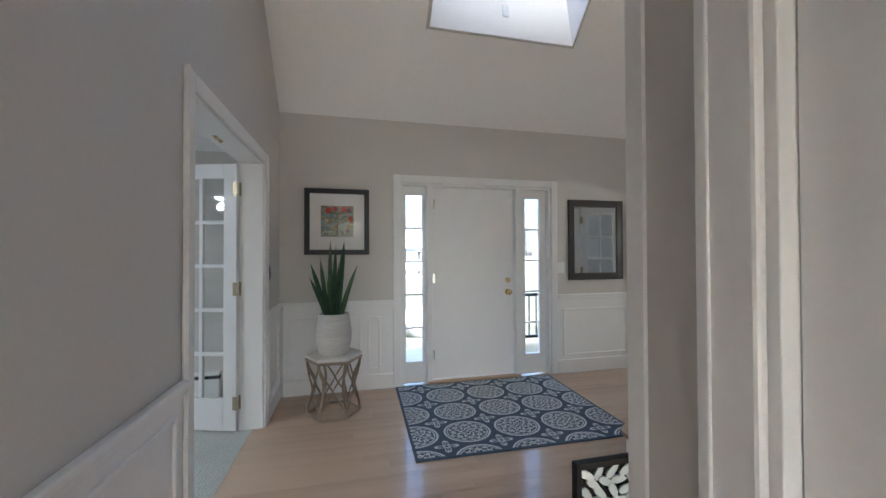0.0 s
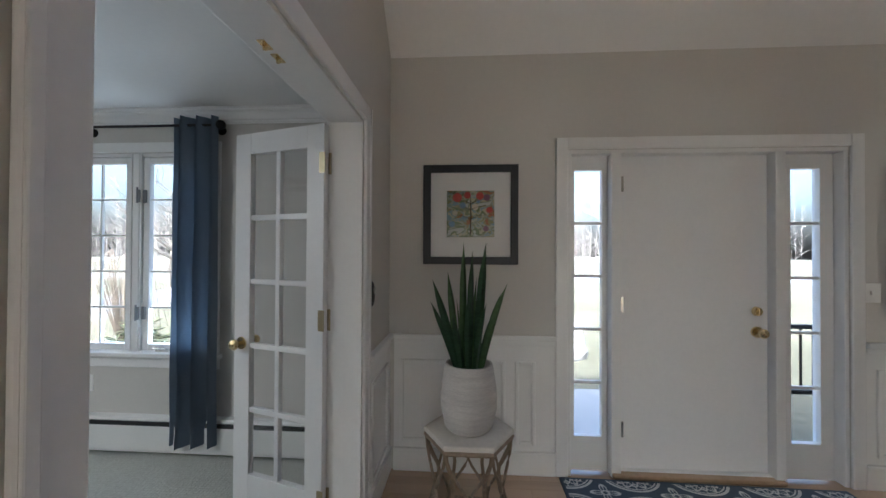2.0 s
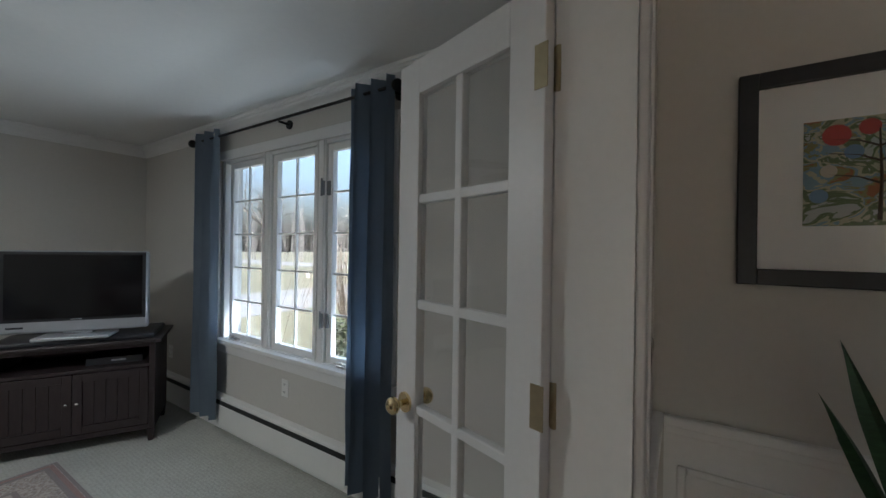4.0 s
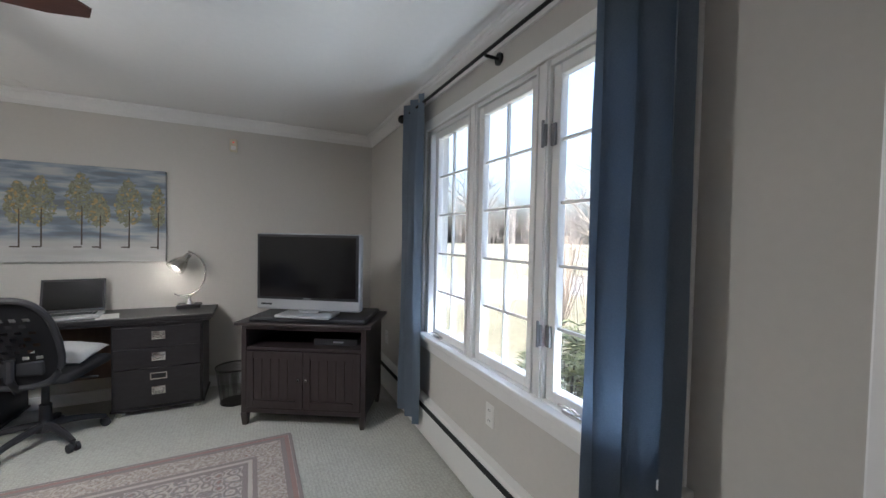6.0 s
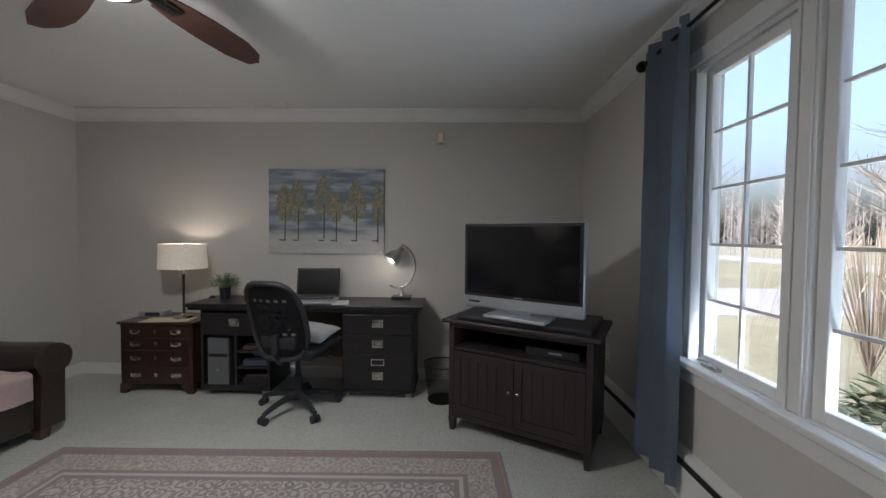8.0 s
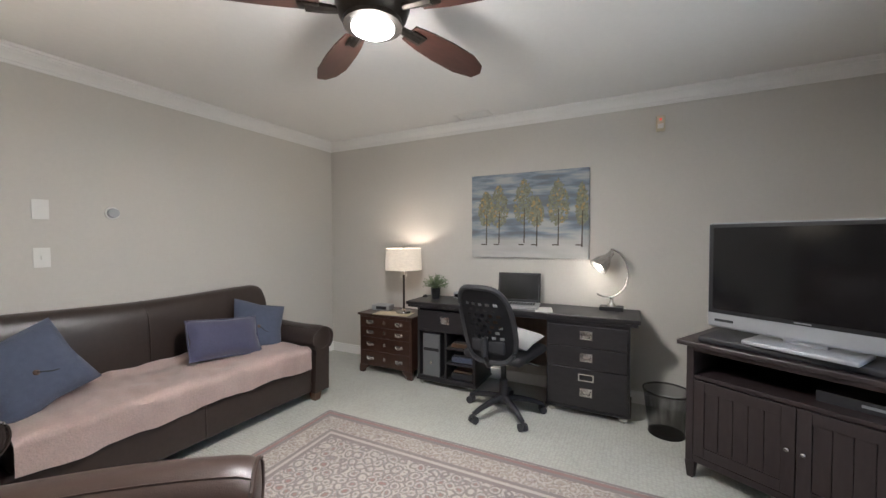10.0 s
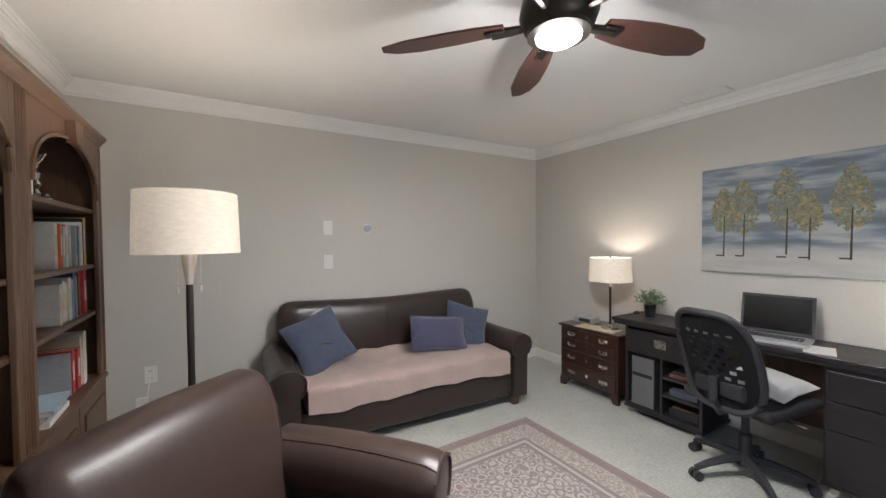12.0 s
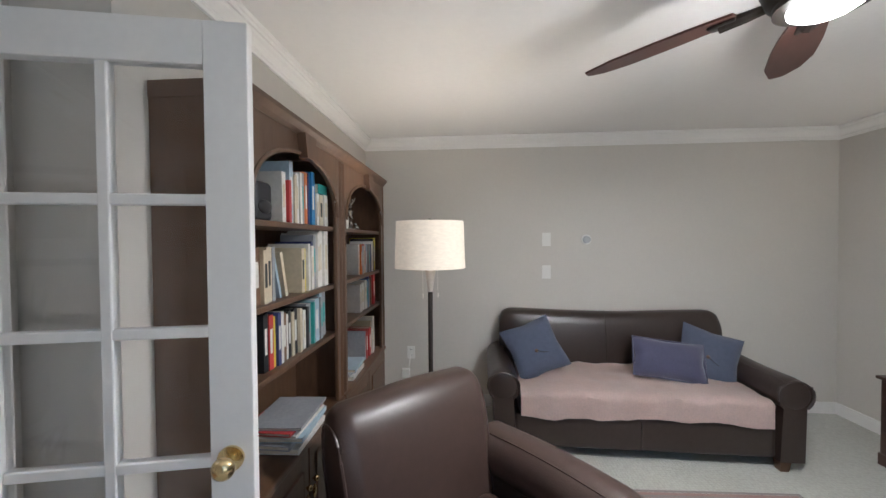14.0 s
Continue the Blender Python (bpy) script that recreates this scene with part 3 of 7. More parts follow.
# solid black strip: the shade of the open slot as colour
part("slot", B((hx0, hx1, OY1 - 0.0575, OY1 - 0.002, 0.2065, 0.2375)), DARKGAP, h, "black strip with the air slot's shade painted in")

# ---- outdoors ----
GRASS = mat("winter_lawn", (0.085, 0.085, 0.05), 0.95, var=0.3, scale=0.4, fine=9, bump=0.6, bump_scale=40, tint=(0.15, 0.14, 0.095))
ASPHALT = mat("pale_asphalt", (0.16, 0.16, 0.165), 0.9, var=0.15, scale=1, fine=60, bump=0.3)
BARK = mat("grey_bark", (0.15, 0.135, 0.12), 0.9, var=0.3, scale=6, fine=50, bump=0.6)
LEAF = mat("rhododendron_leaf", (0.12, 0.18, 0.06), 0.4, var=0.4, scale=8, fine=40, tint=(0.36, 0.35, 0.17))
# grey bark of the far woods, paled to carry the distance haze
HAZEBARK = mat("hazed_grey_bark", (0.29, 0.27, 0.26), 0.9, var=0.25, scale=0.3, fine=3)
TWIG = mat("straw_twigs", (0.24, 0.20, 0.16), 0.9, var=0.3)
STONE = mat("granite_boulder", (0.30, 0.29, 0.28), 0.85, var=0.3, scale=4, fine=40, bump=0.7, bump_scale=30)
SIDING = mat("blue_grey_siding", (0.34, 0.40, 0.47), 0.7, var=0.06)
ROOF = mat("grey_shingles", (0.30, 0.30, 0.31), 0.9, var=0.2, fine=90)
FIR = mat("fir_needles", (0.06, 0.09, 0.04), 0.9, var=0.4, scale=3)
PAVE = mat("concrete_walk", (0.42, 0.41, 0.39), 0.9, var=0.12, scale=3, bump=0.3)
GZ = -0.55



def ground_z(y):
    """The land falls away beyond the road."""
    return GZ - 4.3 * min(1.0, max(0.0, (y - 34) / 28))


bm = bmesh.new()
extrude_profile(bm, [(-400, GZ - 9), (700, GZ - 9), (700, GZ - 4.3), (62, GZ - 4.3), (34, GZ), (-400, GZ)], lambda u, v, s: (400 - 800 * s, u, v))
structure("ground", bm, GRASS, "pale winter lawn in front of the house", "lawn")
structure("road", B((-400, 400, 27, 33, GZ - 0.1, GZ + 0.012)), ASPHALT, "pale asphalt road past the front lawn", "road")
structure("driveway", B((-16, -11, 4.6, 27, GZ - 0.1, GZ + 0.008)), ASPHALT, "pale asphalt driveway", "driveway")
structure("pavement", B((0.3, 2.1, 4.32, 5.8, GZ - 0.2, -0.06), bevel=0.02), PAVE, "concrete doorstep outside the front door", "step")


def bare_tree(at, height, seed, spread=1.0, label="leafless grey tree with spreading branches"):
    rg = random.Random(seed)
    t = thing("tree", label, "tree", at, "bare trees")
    trunk, limbs = bmesh.new(), bmesh.new()

    def grow(bm, p, d, ln, r, depth):
        pts, q = [p], p.copy()
        for k in range(3):
            d = (d + Vector((rg.uniform(-1, 1), rg.uniform(-1, 1), rg.uniform(-0.2, 0.6))) * 0.16).normalized()
            q = q + d * ln / 3
            pts.append(q.copy())
        tube(bm, pts, r, 6 if depth < 2 else 4, taper=r * 0.6)
        if depth < 4:
            for k in range(4 if depth < 3 else 3):
                a = rg.uniform(0, 6.28)
                nd = (d * rg.uniform(0.5, 1.0) + Vector((math.cos(a), math.sin(a), rg.uniform(0.0, 0.5))) * 0.75 * spread).normalized()
                grow(limbs, pts[rg.choice((1, 2, 3, 3))], nd, ln * rg.uniform(0.5, 0.78), max(r * 0.52, 0.0045), depth + 1)

    grow(trunk, Vector((0, 0, -0.05)), Vector((0, 0, 1)), height * 0.34, height * 0.014, 0)
    part("trunk", trunk, BARK, t, smooth=True)
    part("limb", limbs, BARK, t, "fine bare branches", True)


for k, (x, y, h_, sd) in enumerate(((-6.9, 10.5, 6.0, 3), (-11.5, 17.0, 9, 5), (-3.2, 20, 9, 8), (2.5, 24, 8, 9), (-16.5, 21, 10, 12), (-9.0, 38, 12, 15), (-19, 14, 8, 21), (-4.5, 13.5, 5, 33))):
    bare_tree(pose(x, y, GZ, 0, 0, 37 * k), h_, sd)

# woods beyond the road
rg = random.Random(11)
bm = bmesh.new()
for k in range(430):
    x, y = rg.uniform(-120, 60), rg.uniform(44, 110)
    hh = rg.uniform(11, 19)
    gz = ground_z(y)
    if abs(math.degrees(math.atan2(-(x + 2), y - 3)) - 33.5) < 6 and y < 84:
        continue
    top = Vector((x + rg.uniform(-0.8, 0.8), y, gz + hh))
    tube(bm, [(x, y, gz), top], rg.uniform(0.03, 0.07), 4, taper=0.01)
    for q in range(30):
        f = rg.uniform(0.2, 0.95)
        p = Vector((x, y, gz)).lerp(top, f)
        tube(bm, [p, p + Vector((rg.uniform(-2.6, 2.6), rg.uniform(-1, 1), rg.uniform(0.5, 2.6)))], 0.022, 3, taper=0.008)
tagged(new("woods", done(bm, "woods", HAZEBARK)), "grey leafless woods beyond the road", "woods", kind="stuff")


def house(at):
    hs = thing("house", "blue-grey two-storey house with grey roof beyond the road", "house", at)
    part("wall", wall_mesh("y", 0, 0.3, -6, 6, 0, 5.4, [(x - 0.5, x + 0.5, z, z + 1.4) for x in (-4.5, -2, 2, 4.5) for z in (0.9, 3.5)] + [(-0.5, 0.5, 0, 2.1)]), SIDING, hs)
    part("body", B((-6, 6, 0.35, 8, 0, 5.4)), SIDING, hs)
    bm = bmesh.new()
    extrude_profile(bm, [(-0.5, 5.3), (4.1, 8.3), (8.6, 5.3), (8.6, 5.5), (4.1, 8.5), (-0.5, 5.5)], lambda u, v, s: (-6.4 + 12.8 * s, u, v))
    part("roof", bm, ROOF, hs)
    for x in (-4.5, -2, 2, 4.5):
        for z in (0.9, 3.5):
            w = part("window", B((x - 0.5, x + 0.5, 0.1, 0.14, z, z + 1.4)), DARKGAP, hs)
            part("frame", B((x - 0.56, x + 0.56, -0.03, 0.03, z - 0.06, z), (x - 0.56, x + 0.56, -0.03, 0.03, z + 1.4, z + 1.46), (x - 0.025, x + 0.025, 0.05, 0.09, z, z + 1.4)), WHITE, w)
    part("door", B((-0.5, 0.5, 0.1, 0.16, 0, 2.1)), ROOF, hs)


house(pose(4.5, 52, ground_z(52), 0, 0, 8))
house(pose(-46.3, 69.8, ground_z(69.8), 0, 0, 40))


def shrub_leaves(at, label, rad, hgt, count, seed, ln=0.14):
    rg = random.Random(seed)
    t = thing("shrub", label, "shrub", at)
    bm, st = bmesh.new(), bmesh.new()
    for k in range(count):
        a, r, z = rg.uniform(0, 6.28), rad * math.sqrt(rg.random()), rg.uniform(0.15, 1)
        c = Vector((r * math.cos(a) * (1.1 - 0.5 * z), r * math.sin(a) * (1.1 - 0.5 * z), hgt * z * (1 - 0.3 * (r / rad) ** 2)))
        if k % 4 == 0:
            tube(st, [(c.x * 0.3, c.y * 0.3, 0), c * 0.7 + Vector((0, 0, 0.05)), c], 0.008, 4, taper=0.004)
        for w in range(7):
            b = w * 0.9 + rg.random()
            d = Vector((math.cos(b), math.sin(b), rg.uniform(-0.25, 0.55))).normalized()
            s = d.cross(Vector((0, 0, 1))).normalized() * ln * 0.17
            p0, p1, p2 = c, c + d * ln * 0.5 + Vector((0, 0, 0.012)), c + d * ln
            v = [bm.verts.new(p) for p in (p0, p1 + s, p2, p1 - s)]
            bm.faces.new(v)
    part("stem", st, BARK, t)
    part("foliage", bm, LEAF, t, "glossy whorled green leaves")


shrub_leaves(pose(-2.25, 5.35, GZ), "green rhododendron shrub under the office window", 0.95, 1.55, 420, 2)
shrub_leaves(pose(-4.1, 5.7, GZ), "low green rhododendron shrub under the window", 0.6, 1.15, 160, 6)


def weeping_shrub(at, seed, h_=2.0):
    rg = random.Random(seed)
    t = thing("weeping_shrub", "straw-coloured leafless weeping shrub on the lawn", "shrub", at)
    bm = bmesh.new()
    for k in range(130):
        a, r = rg.uniform(0, 6.28), rg.uniform(0.3, 1.25)
        hh = h_ * rg.uniform(0.6, 1)
        c, s = math.cos(a), math.sin(a)
        tube(bm, [(0, 0, hh * 0.2), (c * r * 0.35, s * r * 0.35, hh), (c * r * 0.75, s * r * 0.75, hh * 0.9), (c * r, s * r, hh * rg.uniform(0.1, 0.5))], 0.005, 4, taper=0.002)
    part("twig_crown", bm, TWIG, t, "fine drooping twigs")


weeping_shrub(pose(-6.3, 7.7, GZ), 4)
weeping_shrub(pose(-4.7, 9.5, GZ), 7, 1.7)

rg = random.Random(5)
bm = bmesh.new()
bmesh.ops.create_icosphere(bm, subdivisions=3, radius=1.0)
for v in bm.verts:
    v.co *= 1 + 0.35 * noise.noise(v.co * 1.6)
    v.co = Vector((v.co.x * 0.75, v.co.y * 0.5, v.co.z * 0.45))
bd = new("boulder", done(bm, "boulder", STONE, True))
bd.location = (1.3, 9.0, GZ + 0.2)
tagged(bd, "grey granite boulder on the front lawn", "boulder")

ft = thing("fir_tree", "small dark fir tree by the road", "tree", pose(2.0, 25.5, GZ))
bm = bmesh.new()
rod(bm, (0, 0, 0), (0, 0, 0.6), 0.08)
part("trunk", bm, BARK, ft)
bm = bmesh.new()
rg = random.Random(2)
for k in range(420):
    z = rg.uniform(0.25, 2.2)
    a, r = rg.uniform(0, 6.28), (2.3 - z) * 0.36
    p = Vector((0, 0, z))
    q = Vector((r * math.cos(a), r * math.sin(a), z - 0.12))
    tube(bm, [p, q], 0.03, 3, taper=0.01)
part("crown", bm, FIR, ft)

CARPAINT = mat("teal_car_paint", (0.05, 0.16, 0.17), 0.3, 0.3, coat=0.6)
TYRE = mat("black_rubber", (0.02, 0.02, 0.02), 0.8)
car = thing("car", "dark teal parked car by the road", "car", pose(-3.3, 25.2, GZ))
bm = bmesh.new()
extrude_profile(bm, [(-2.1, 0.3), (2.1, 0.3), (2.15, 0.7), (1.9, 0.85), (1.1, 0.92), (0.6, 1.4), (-0.9, 1.42), (-1.6, 0.95), (-2.1, 0.88)], lambda u, v, s: (u, -0.85 + 1.7 * s, v))
part("body", bm, CARPAINT, car)
part("window", B((-1.0, 0.62, -0.86, -0.852, 0.95, 1.32)), DARKGAP, car)
for x in (-1.3, 1.3):
    for y in (-0.86, 0.68):
        bm = bmesh.new()
        rod(bm, (x, y, 0.32), (x, y + 0.18, 0.32), 0.32, sides=20)
        w = part("wheel", bm, TYRE, car)
        bm = bmesh.new()
        rod(bm, (x, y - 0.004, 0.32), (x, y + 0.184, 0.32), 0.2, sides=16)
        part("rim", bm, STEEL, w)

rl = thing("porch_railing", "white porch railing with thin black balusters", "railing")
for z in (0.72, 0.10):
    part("rail", B((1.85, 3.6, 5.4, 5.45, z - 0.02, z + 0.02), bevel=0.004), BLACKMETAL, rl)
for k in range(15):
    x = 1.9 + k * 0.115
    part("baluster", B((x - 0.008, x + 0.008, 5.417, 5.433, 0.12, 0.70)), BLACKMETAL, rl)
for x in (1.85, 3.6):
    part("post", B((x - 0.03, x + 0.03, 5.395, 5.455, GZ, 0.8), bevel=0.004), BLACKMETAL, rl)

# ---- office materials ----
LEATHER = mat("dark_brown_leather", (0.036, 0.025, 0.021), 0.33, var=0.14, scale=3, fine=40, bump=0.15, bump_scale=220)
LEATHER2 = mat("chestnut_brown_leather", (0.054, 0.033, 0.027), 0.36, var=0.14, scale=3, fine=30, bump=0.15, bump_scale=220)
FLEECE = mat("dusty_pink_fleece", (0.74, 0.58, 0.53), 0.95, var=0.10, scale=7, fine=90, bump=0.5, bump_scale=120, sheen=0.5)
DENIM = mat("slate_blue_woven_cotton", (0.07, 0.084, 0.13), 0.9, var=0.2, scale=30, fine=300, bump=0.5, bump_scale=350, sheen=0.2)
VELVET = mat("navy_velvet", (0.045, 0.045, 0.095), 0.7, var=0.2, scale=9, fine=90, bump=0.2, sheen=0.6)
EBONY = mat("black_stained_wood", (0.020, 0.018, 0.020), 0.38, var=0.3, scale=5, fine=60, stretch=(1, 0.25, 1), bump=0.08)
ESPRESSO = mat("espresso_stained_wood", (0.032, 0.023, 0.023), 0.42, var=0.3, scale=5, fine=60, stretch=(1, 1, 0.2), bump=0.15, bump_scale=60)
MAHOG = mat("dark_mahogany", (0.050, 0.024, 0.017), 0.3, var=0.3, scale=5, fine=40, stretch=(1, 0.25, 1), coat=0.3)
WALNUT = mat("medium_walnut_stain", (0.105, 0.058, 0.034), 0.4, var=0.3, scale=4, fine=40, stretch=(1, 1, 0.2), bump=0.1, bump_scale=60)
FANWOOD = mat("reddish_fan_blade", (0.075, 0.032, 0.024), 0.4, var=0.25, scale=4, fine=40, stretch=(0.3, 1, 1))
BRONZE = mat("oil_rubbed_bronze", (0.045, 0.038, 0.032), 0.4, 0.8, var=0.2)
CHARCOAL = mat("charcoal_plastic", (0.028, 0.028, 0.032), 0.55, var=0.1, bump=0.1)
MESHBLACK = mat("black_mesh_fabric", (0.020, 0.020, 0.023), 0.85, var=0.2, fine=300, bump=0.6, bump_scale=400)
SCREEN = mat("switched_off_screen", (0.008, 0.008, 0.009), 0.12, spec=0.6)
SILVER = mat("silver_plastic", (0.42, 0.43, 0.45), 0.35, 0.3, var=0.03)
BLUECURTAIN = mat("slate_blue_curtain", (0.22, 0.27, 0.335), 0.6, var=0.12, scale=4, fine=200, bump=0.2, bump_scale=300, sheen=0.3)
GOLD = mat("gold_print", (0.5, 0.4, 0.2), 0.4, 0.5)
POTBLACK = mat("black_ceramic", (0.02, 0.02, 0.022), 0.3)
SPRIG = mat("sprig_leaf", (0.16, 0.215, 0.115), 0.6, var=0.35, scale=20)
SHADE = mat("linen_lampshade", (0.66, 0.58, 0.48), 0.9, var=0.14, scale=30, fine=250, stretch=(1, 1, 3), bump=0.3, emit=(1.0, 0.82, 0.62), power=0.042)
GLOWW = mat("lit_diffuser", (0.9, 0.9, 0.85), 0.5, emit=(1.0, 0.95, 0.88), power=2.5)
REDLED = mat("red_indicator", (0.6, 0.05, 0.04), 0.4, emit=(1, 0.1, 0.06), power=0.25)


def soft(bm, x0, x1, y0, y1, z0, z1, r, seg=5, m=None):
    """A box with generously rounded edges."""
    n0 = set(bm.verts)
    g = bmesh.ops.create_cube(bm, size=1.0)
    bmesh.ops.transform(bm, matrix=Matrix.LocRotScale(((x0 + x1) / 2, (y0 + y1) / 2, (z0 + z1) / 2), None, (x1 - x0, y1 - y0, z1 - z0)), verts=g["verts"])
    bmesh.ops.bevel(bm, geom=list({e for v in g["verts"] for e in v.link_edges}), offset=r, segments=seg, profile=0.5, affect="EDGES")
    vs = [v for v in bm.verts if v not in n0]
    if m is not None:
        bmesh.ops.transform(bm, matrix=m, verts=vs)
    return vs


def pad_mesh(w, d, h, n=14, r=0.5, puff=0.5, seed=0, wrinkle=0.006):
    """A puffed cushion, flat at its seam, in the xy plane."""
    bm = bmesh.new()
    grid = {}
    for s in (1, -1):
        for i in range(n + 1):
            for j in range(n + 1):
                u, v = 2 * i / n - 1, 2 * j / n - 1
                if s == -1 and (i in (0, n) or j in (0, n)):
                    grid[s, i, j] = grid[1, i, j]
                    continue
                k = ((1 - u * u) * (1 - v * v)) ** 0.42
                pinch = 1 - 0.10 * (1 - abs(u * v)) * max(abs(u), abs(v)) ** 3
                z = s * h / 2 * k + wrinkle * noise.noise(Vector((u * 3 + seed, v * 3, s))) * (1 if k > 0.1 else 0)
                grid[s, i, j] = bm.verts.new((u * w / 2 * pinch, v * d / 2 * pinch, z))
    for s in (1, -1):
        for i in range(n):
            for j in range(n):
                q = [grid[s, i, j], grid[s, i + 1, j], grid[s, i + 1, j + 1], grid[s, i, j + 1]]
                bm.faces.new(q if s == 1 else q[::-1])
    return bm


def plate(name, label, at, w, h, kind="switch", t=0.006):
    """A wall plate in the xz plane of its pose, facing local -y."""
    p = thing(name, label, "outlet" if kind == "outlet" else "switch", at)
    part("cover", B((-w / 2, w / 2, -t, 0, -h / 2, h / 2), bevel=0.002), PLASTIC, p)
    if kind == "outlet":
        for z in (-0.026, 0.026):
            bm = bmesh.new()
            rod(bm, (0, -t - 0.002, z), (0, -t, z), 0.018, sides=16)
            sck = part("socket", bm, PLASTIC, p)
            part("slot", B((-0.008, -0.005, -t - 0.0026, -t - 0.002, z - 0.006, z + 0.006), (0.005, 0.008, -t - 0.0026, -t - 0.002, z - 0.006, z + 0.006)), DARKGAP, sck)
    elif kind == "switch":
        part("toggle", B((-0.006, 0.006, -t - 0.01, -t, -0.012, 0.012), bevel=0.002), PLASTIC, p)
    return p


# facing: north wall looks -y (rz 0), west wall looks +x (rz 90), south wall looks +y (rz 180)
plate("wall_outlet", "white duplex outlet under the office window", pose(-3.04, OY1 - 0.001, 0.475), 0.07, 0.115, "outlet")
plate("wall_outlet", "white duplex outlet low on the sofa wall", pose(-1.74, OY0 + 0.001, 0.47, 0, 0, 180), 0.07, 0.115, "outlet")
plate("wall_outlet", "white outlet near the corner by the television", pose(-4.75, OY1 - 0.001, 0.45), 0.07, 0.115, "outlet")
plate("wall_switch", "white light switch above the sofa", pose(-2.95, OY0 + 0.001, 1.20, 0, 0, 180), 0.075, 0.118)
plate("wall_plate", "blank white wall plate above the switch", pose(-2.95, OY0 + 0.001, 1.487, 0, 0, 180), 0.075, 0.118, "blank")
th = thing("thermostat", "round brushed metal thermostat on the sofa wall", "thermostat", pose(-3.293, OY0 + 0.001, 1.483, 0, 0, 180))
bm = bmesh.new()
rod(bm, (0, 0, 0), (0, -0.012, 0), 0.043, 0.04, 28)
part("base_ring", bm, PLASTIC, th, smooth=True)
bm = bmesh.new()
rod(bm, (0, -0.012, 0), (0, -0.035, 0), 0.033, 0.03, 28)
part("dial", bm, SILVER, th, smooth=True)
sn = thing("motion_detector", "small beige alarm sensor high on the wall", "sensor", pose(OX0 + 0.001, 2.853, 2.16, 0, 0, 90))
part("case", B((-0.03, 0.03, -0.045, 0, -0.06, 0.05), bevel=0.008), mat("ivory_plastic", (0.62, 0.56, 0.42), 0.5), sn)
part("lens", B((-0.02, 0.02, -0.048, -0.044, -0.045, -0.01), bevel=0.002), PLASTIC, sn)
part("indicator", B((-0.006, 0.006, -0.048, -0.044, 0.015, 0.027)), REDLED, sn, "small red light")

# power cord adaptor by the outlet
ad = thing("power_adaptor", "white plug adaptor with cord by the baseboard", "adaptor", pose(-1.70, OY0 + 0.03, 0.30, 0, 0, 180))
part("plug", B((-0.04, 0.03, -0.02, 0.02, -0.05, 0.03), bevel=0.006), PLASTIC, ad)
bm = bmesh.new()
tube(bm, [(0.02, 0.0, 0.03), (0.03, -0.01, 0.09), (0.035, 0.015, 0.15)], 0.004)
part("cord", bm, PLASTIC, ad)

# ---- curtains ----
def curtain(at, w, h, seed, folds=5, hem=0.05, lab="slate blue grommet curtain panel hanging to the floor", m=BLUECURTAIN, depth=0.04):
    rg = random.Random(seed)
    c = thing("curtain", lab, "curtain", at)
    bm = bmesh.new()
    nx, nz = folds * 12, 26
    rows = []
    for k in range(nz + 1):
        z = -h * k / nz
        row = []
        flare = 1 + 0.06 * (k / nz) ** 1.5
        for i in range(nx + 1):
            u = i / nx
            ph = 2 * math.pi * folds * u
            y = depth * math.sin(ph) * (0.85 + 0.25 * k / nz) + 0.012 * noise.noise(Vector((u * 6, z * 2, seed)))
            x = (u - 0.5) * w * flare + 0.010 * math.sin(2 * ph) + 0.02 * noise.noise(Vector((u * 2, z * 1.3, seed + 5))) * k / nz
            row.append(bm.verts.new((x, y, z + (0.02 * (u - 0.5) * k / nz))))
        rows.append(row)
    for a, b in zip(rows, rows[1:]):
        for i in range(nx):
            bm.faces.new((a[i], a[i + 1], b[i + 1], b[i]))
    bmesh.ops.solidify(bm, geom=bm.faces, thickness=0.004)
    part("panel", bm, m, c, smooth=True)
    for i in range(folds * 2):
        u = (i + 0.5) / (folds * 2)
        if i % 2 == 0:
            continue
        bm = bmesh.new()
        pts = [((u - 0.5) * w, 0.024 * math.cos(a), -0.045 + 0.024 * math.sin(a)) for a in [2 * math.pi * q / 16 for q in range(16)]]
        tube(bm, pts, 0.005, 6, closed=True)
        part("grommet", bm, STEEL, c, smooth=True)
    return c


RY, RZ = 4.035, 2.265
curtain(pose(-3.965, RY, RZ + 0.055), 0.385, 2.22, 1, 3, depth=0.042)
curtain(pose(-2.205, RY, RZ + 0.055), 0.32, 2.22, 2, 3, depth=0.05)
rd = thing("curtain_rod", "thin black curtain rod with round finials", "curtain rod")
bm = bmesh.new()
rod(bm, (-4.17, RY, RZ), (-2.06, RY, RZ), 0.009)
part("rod", bm, BLACKMETAL, rd, smooth=True)
for x, s in ((-4.17, -1), (-2.06, 1)):
    bm = bmesh.new()
    ball(bm, (x + s * 0.03, RY, RZ), 0.032)
    rod(bm, (x, RY, RZ), (x + s * 0.02, RY, RZ), 0.016)
    part("finial", bm, BLACKMETAL, rd, smooth=True)
for x in (-4.14, -3.03, -2.075):
    bm = bmesh.new()
    rod(bm, (x, OY1 - 0.001, RZ - 0.015), (x, OY1 - 0.012, RZ - 0.015), 0.03, sides=18)
    rod(bm, (x, OY1 - 0.01, RZ - 0.015), (x, RY, RZ - 0.015), 0.008)
    part("bracket", bm, BLACKMETAL, rd, smooth=True)

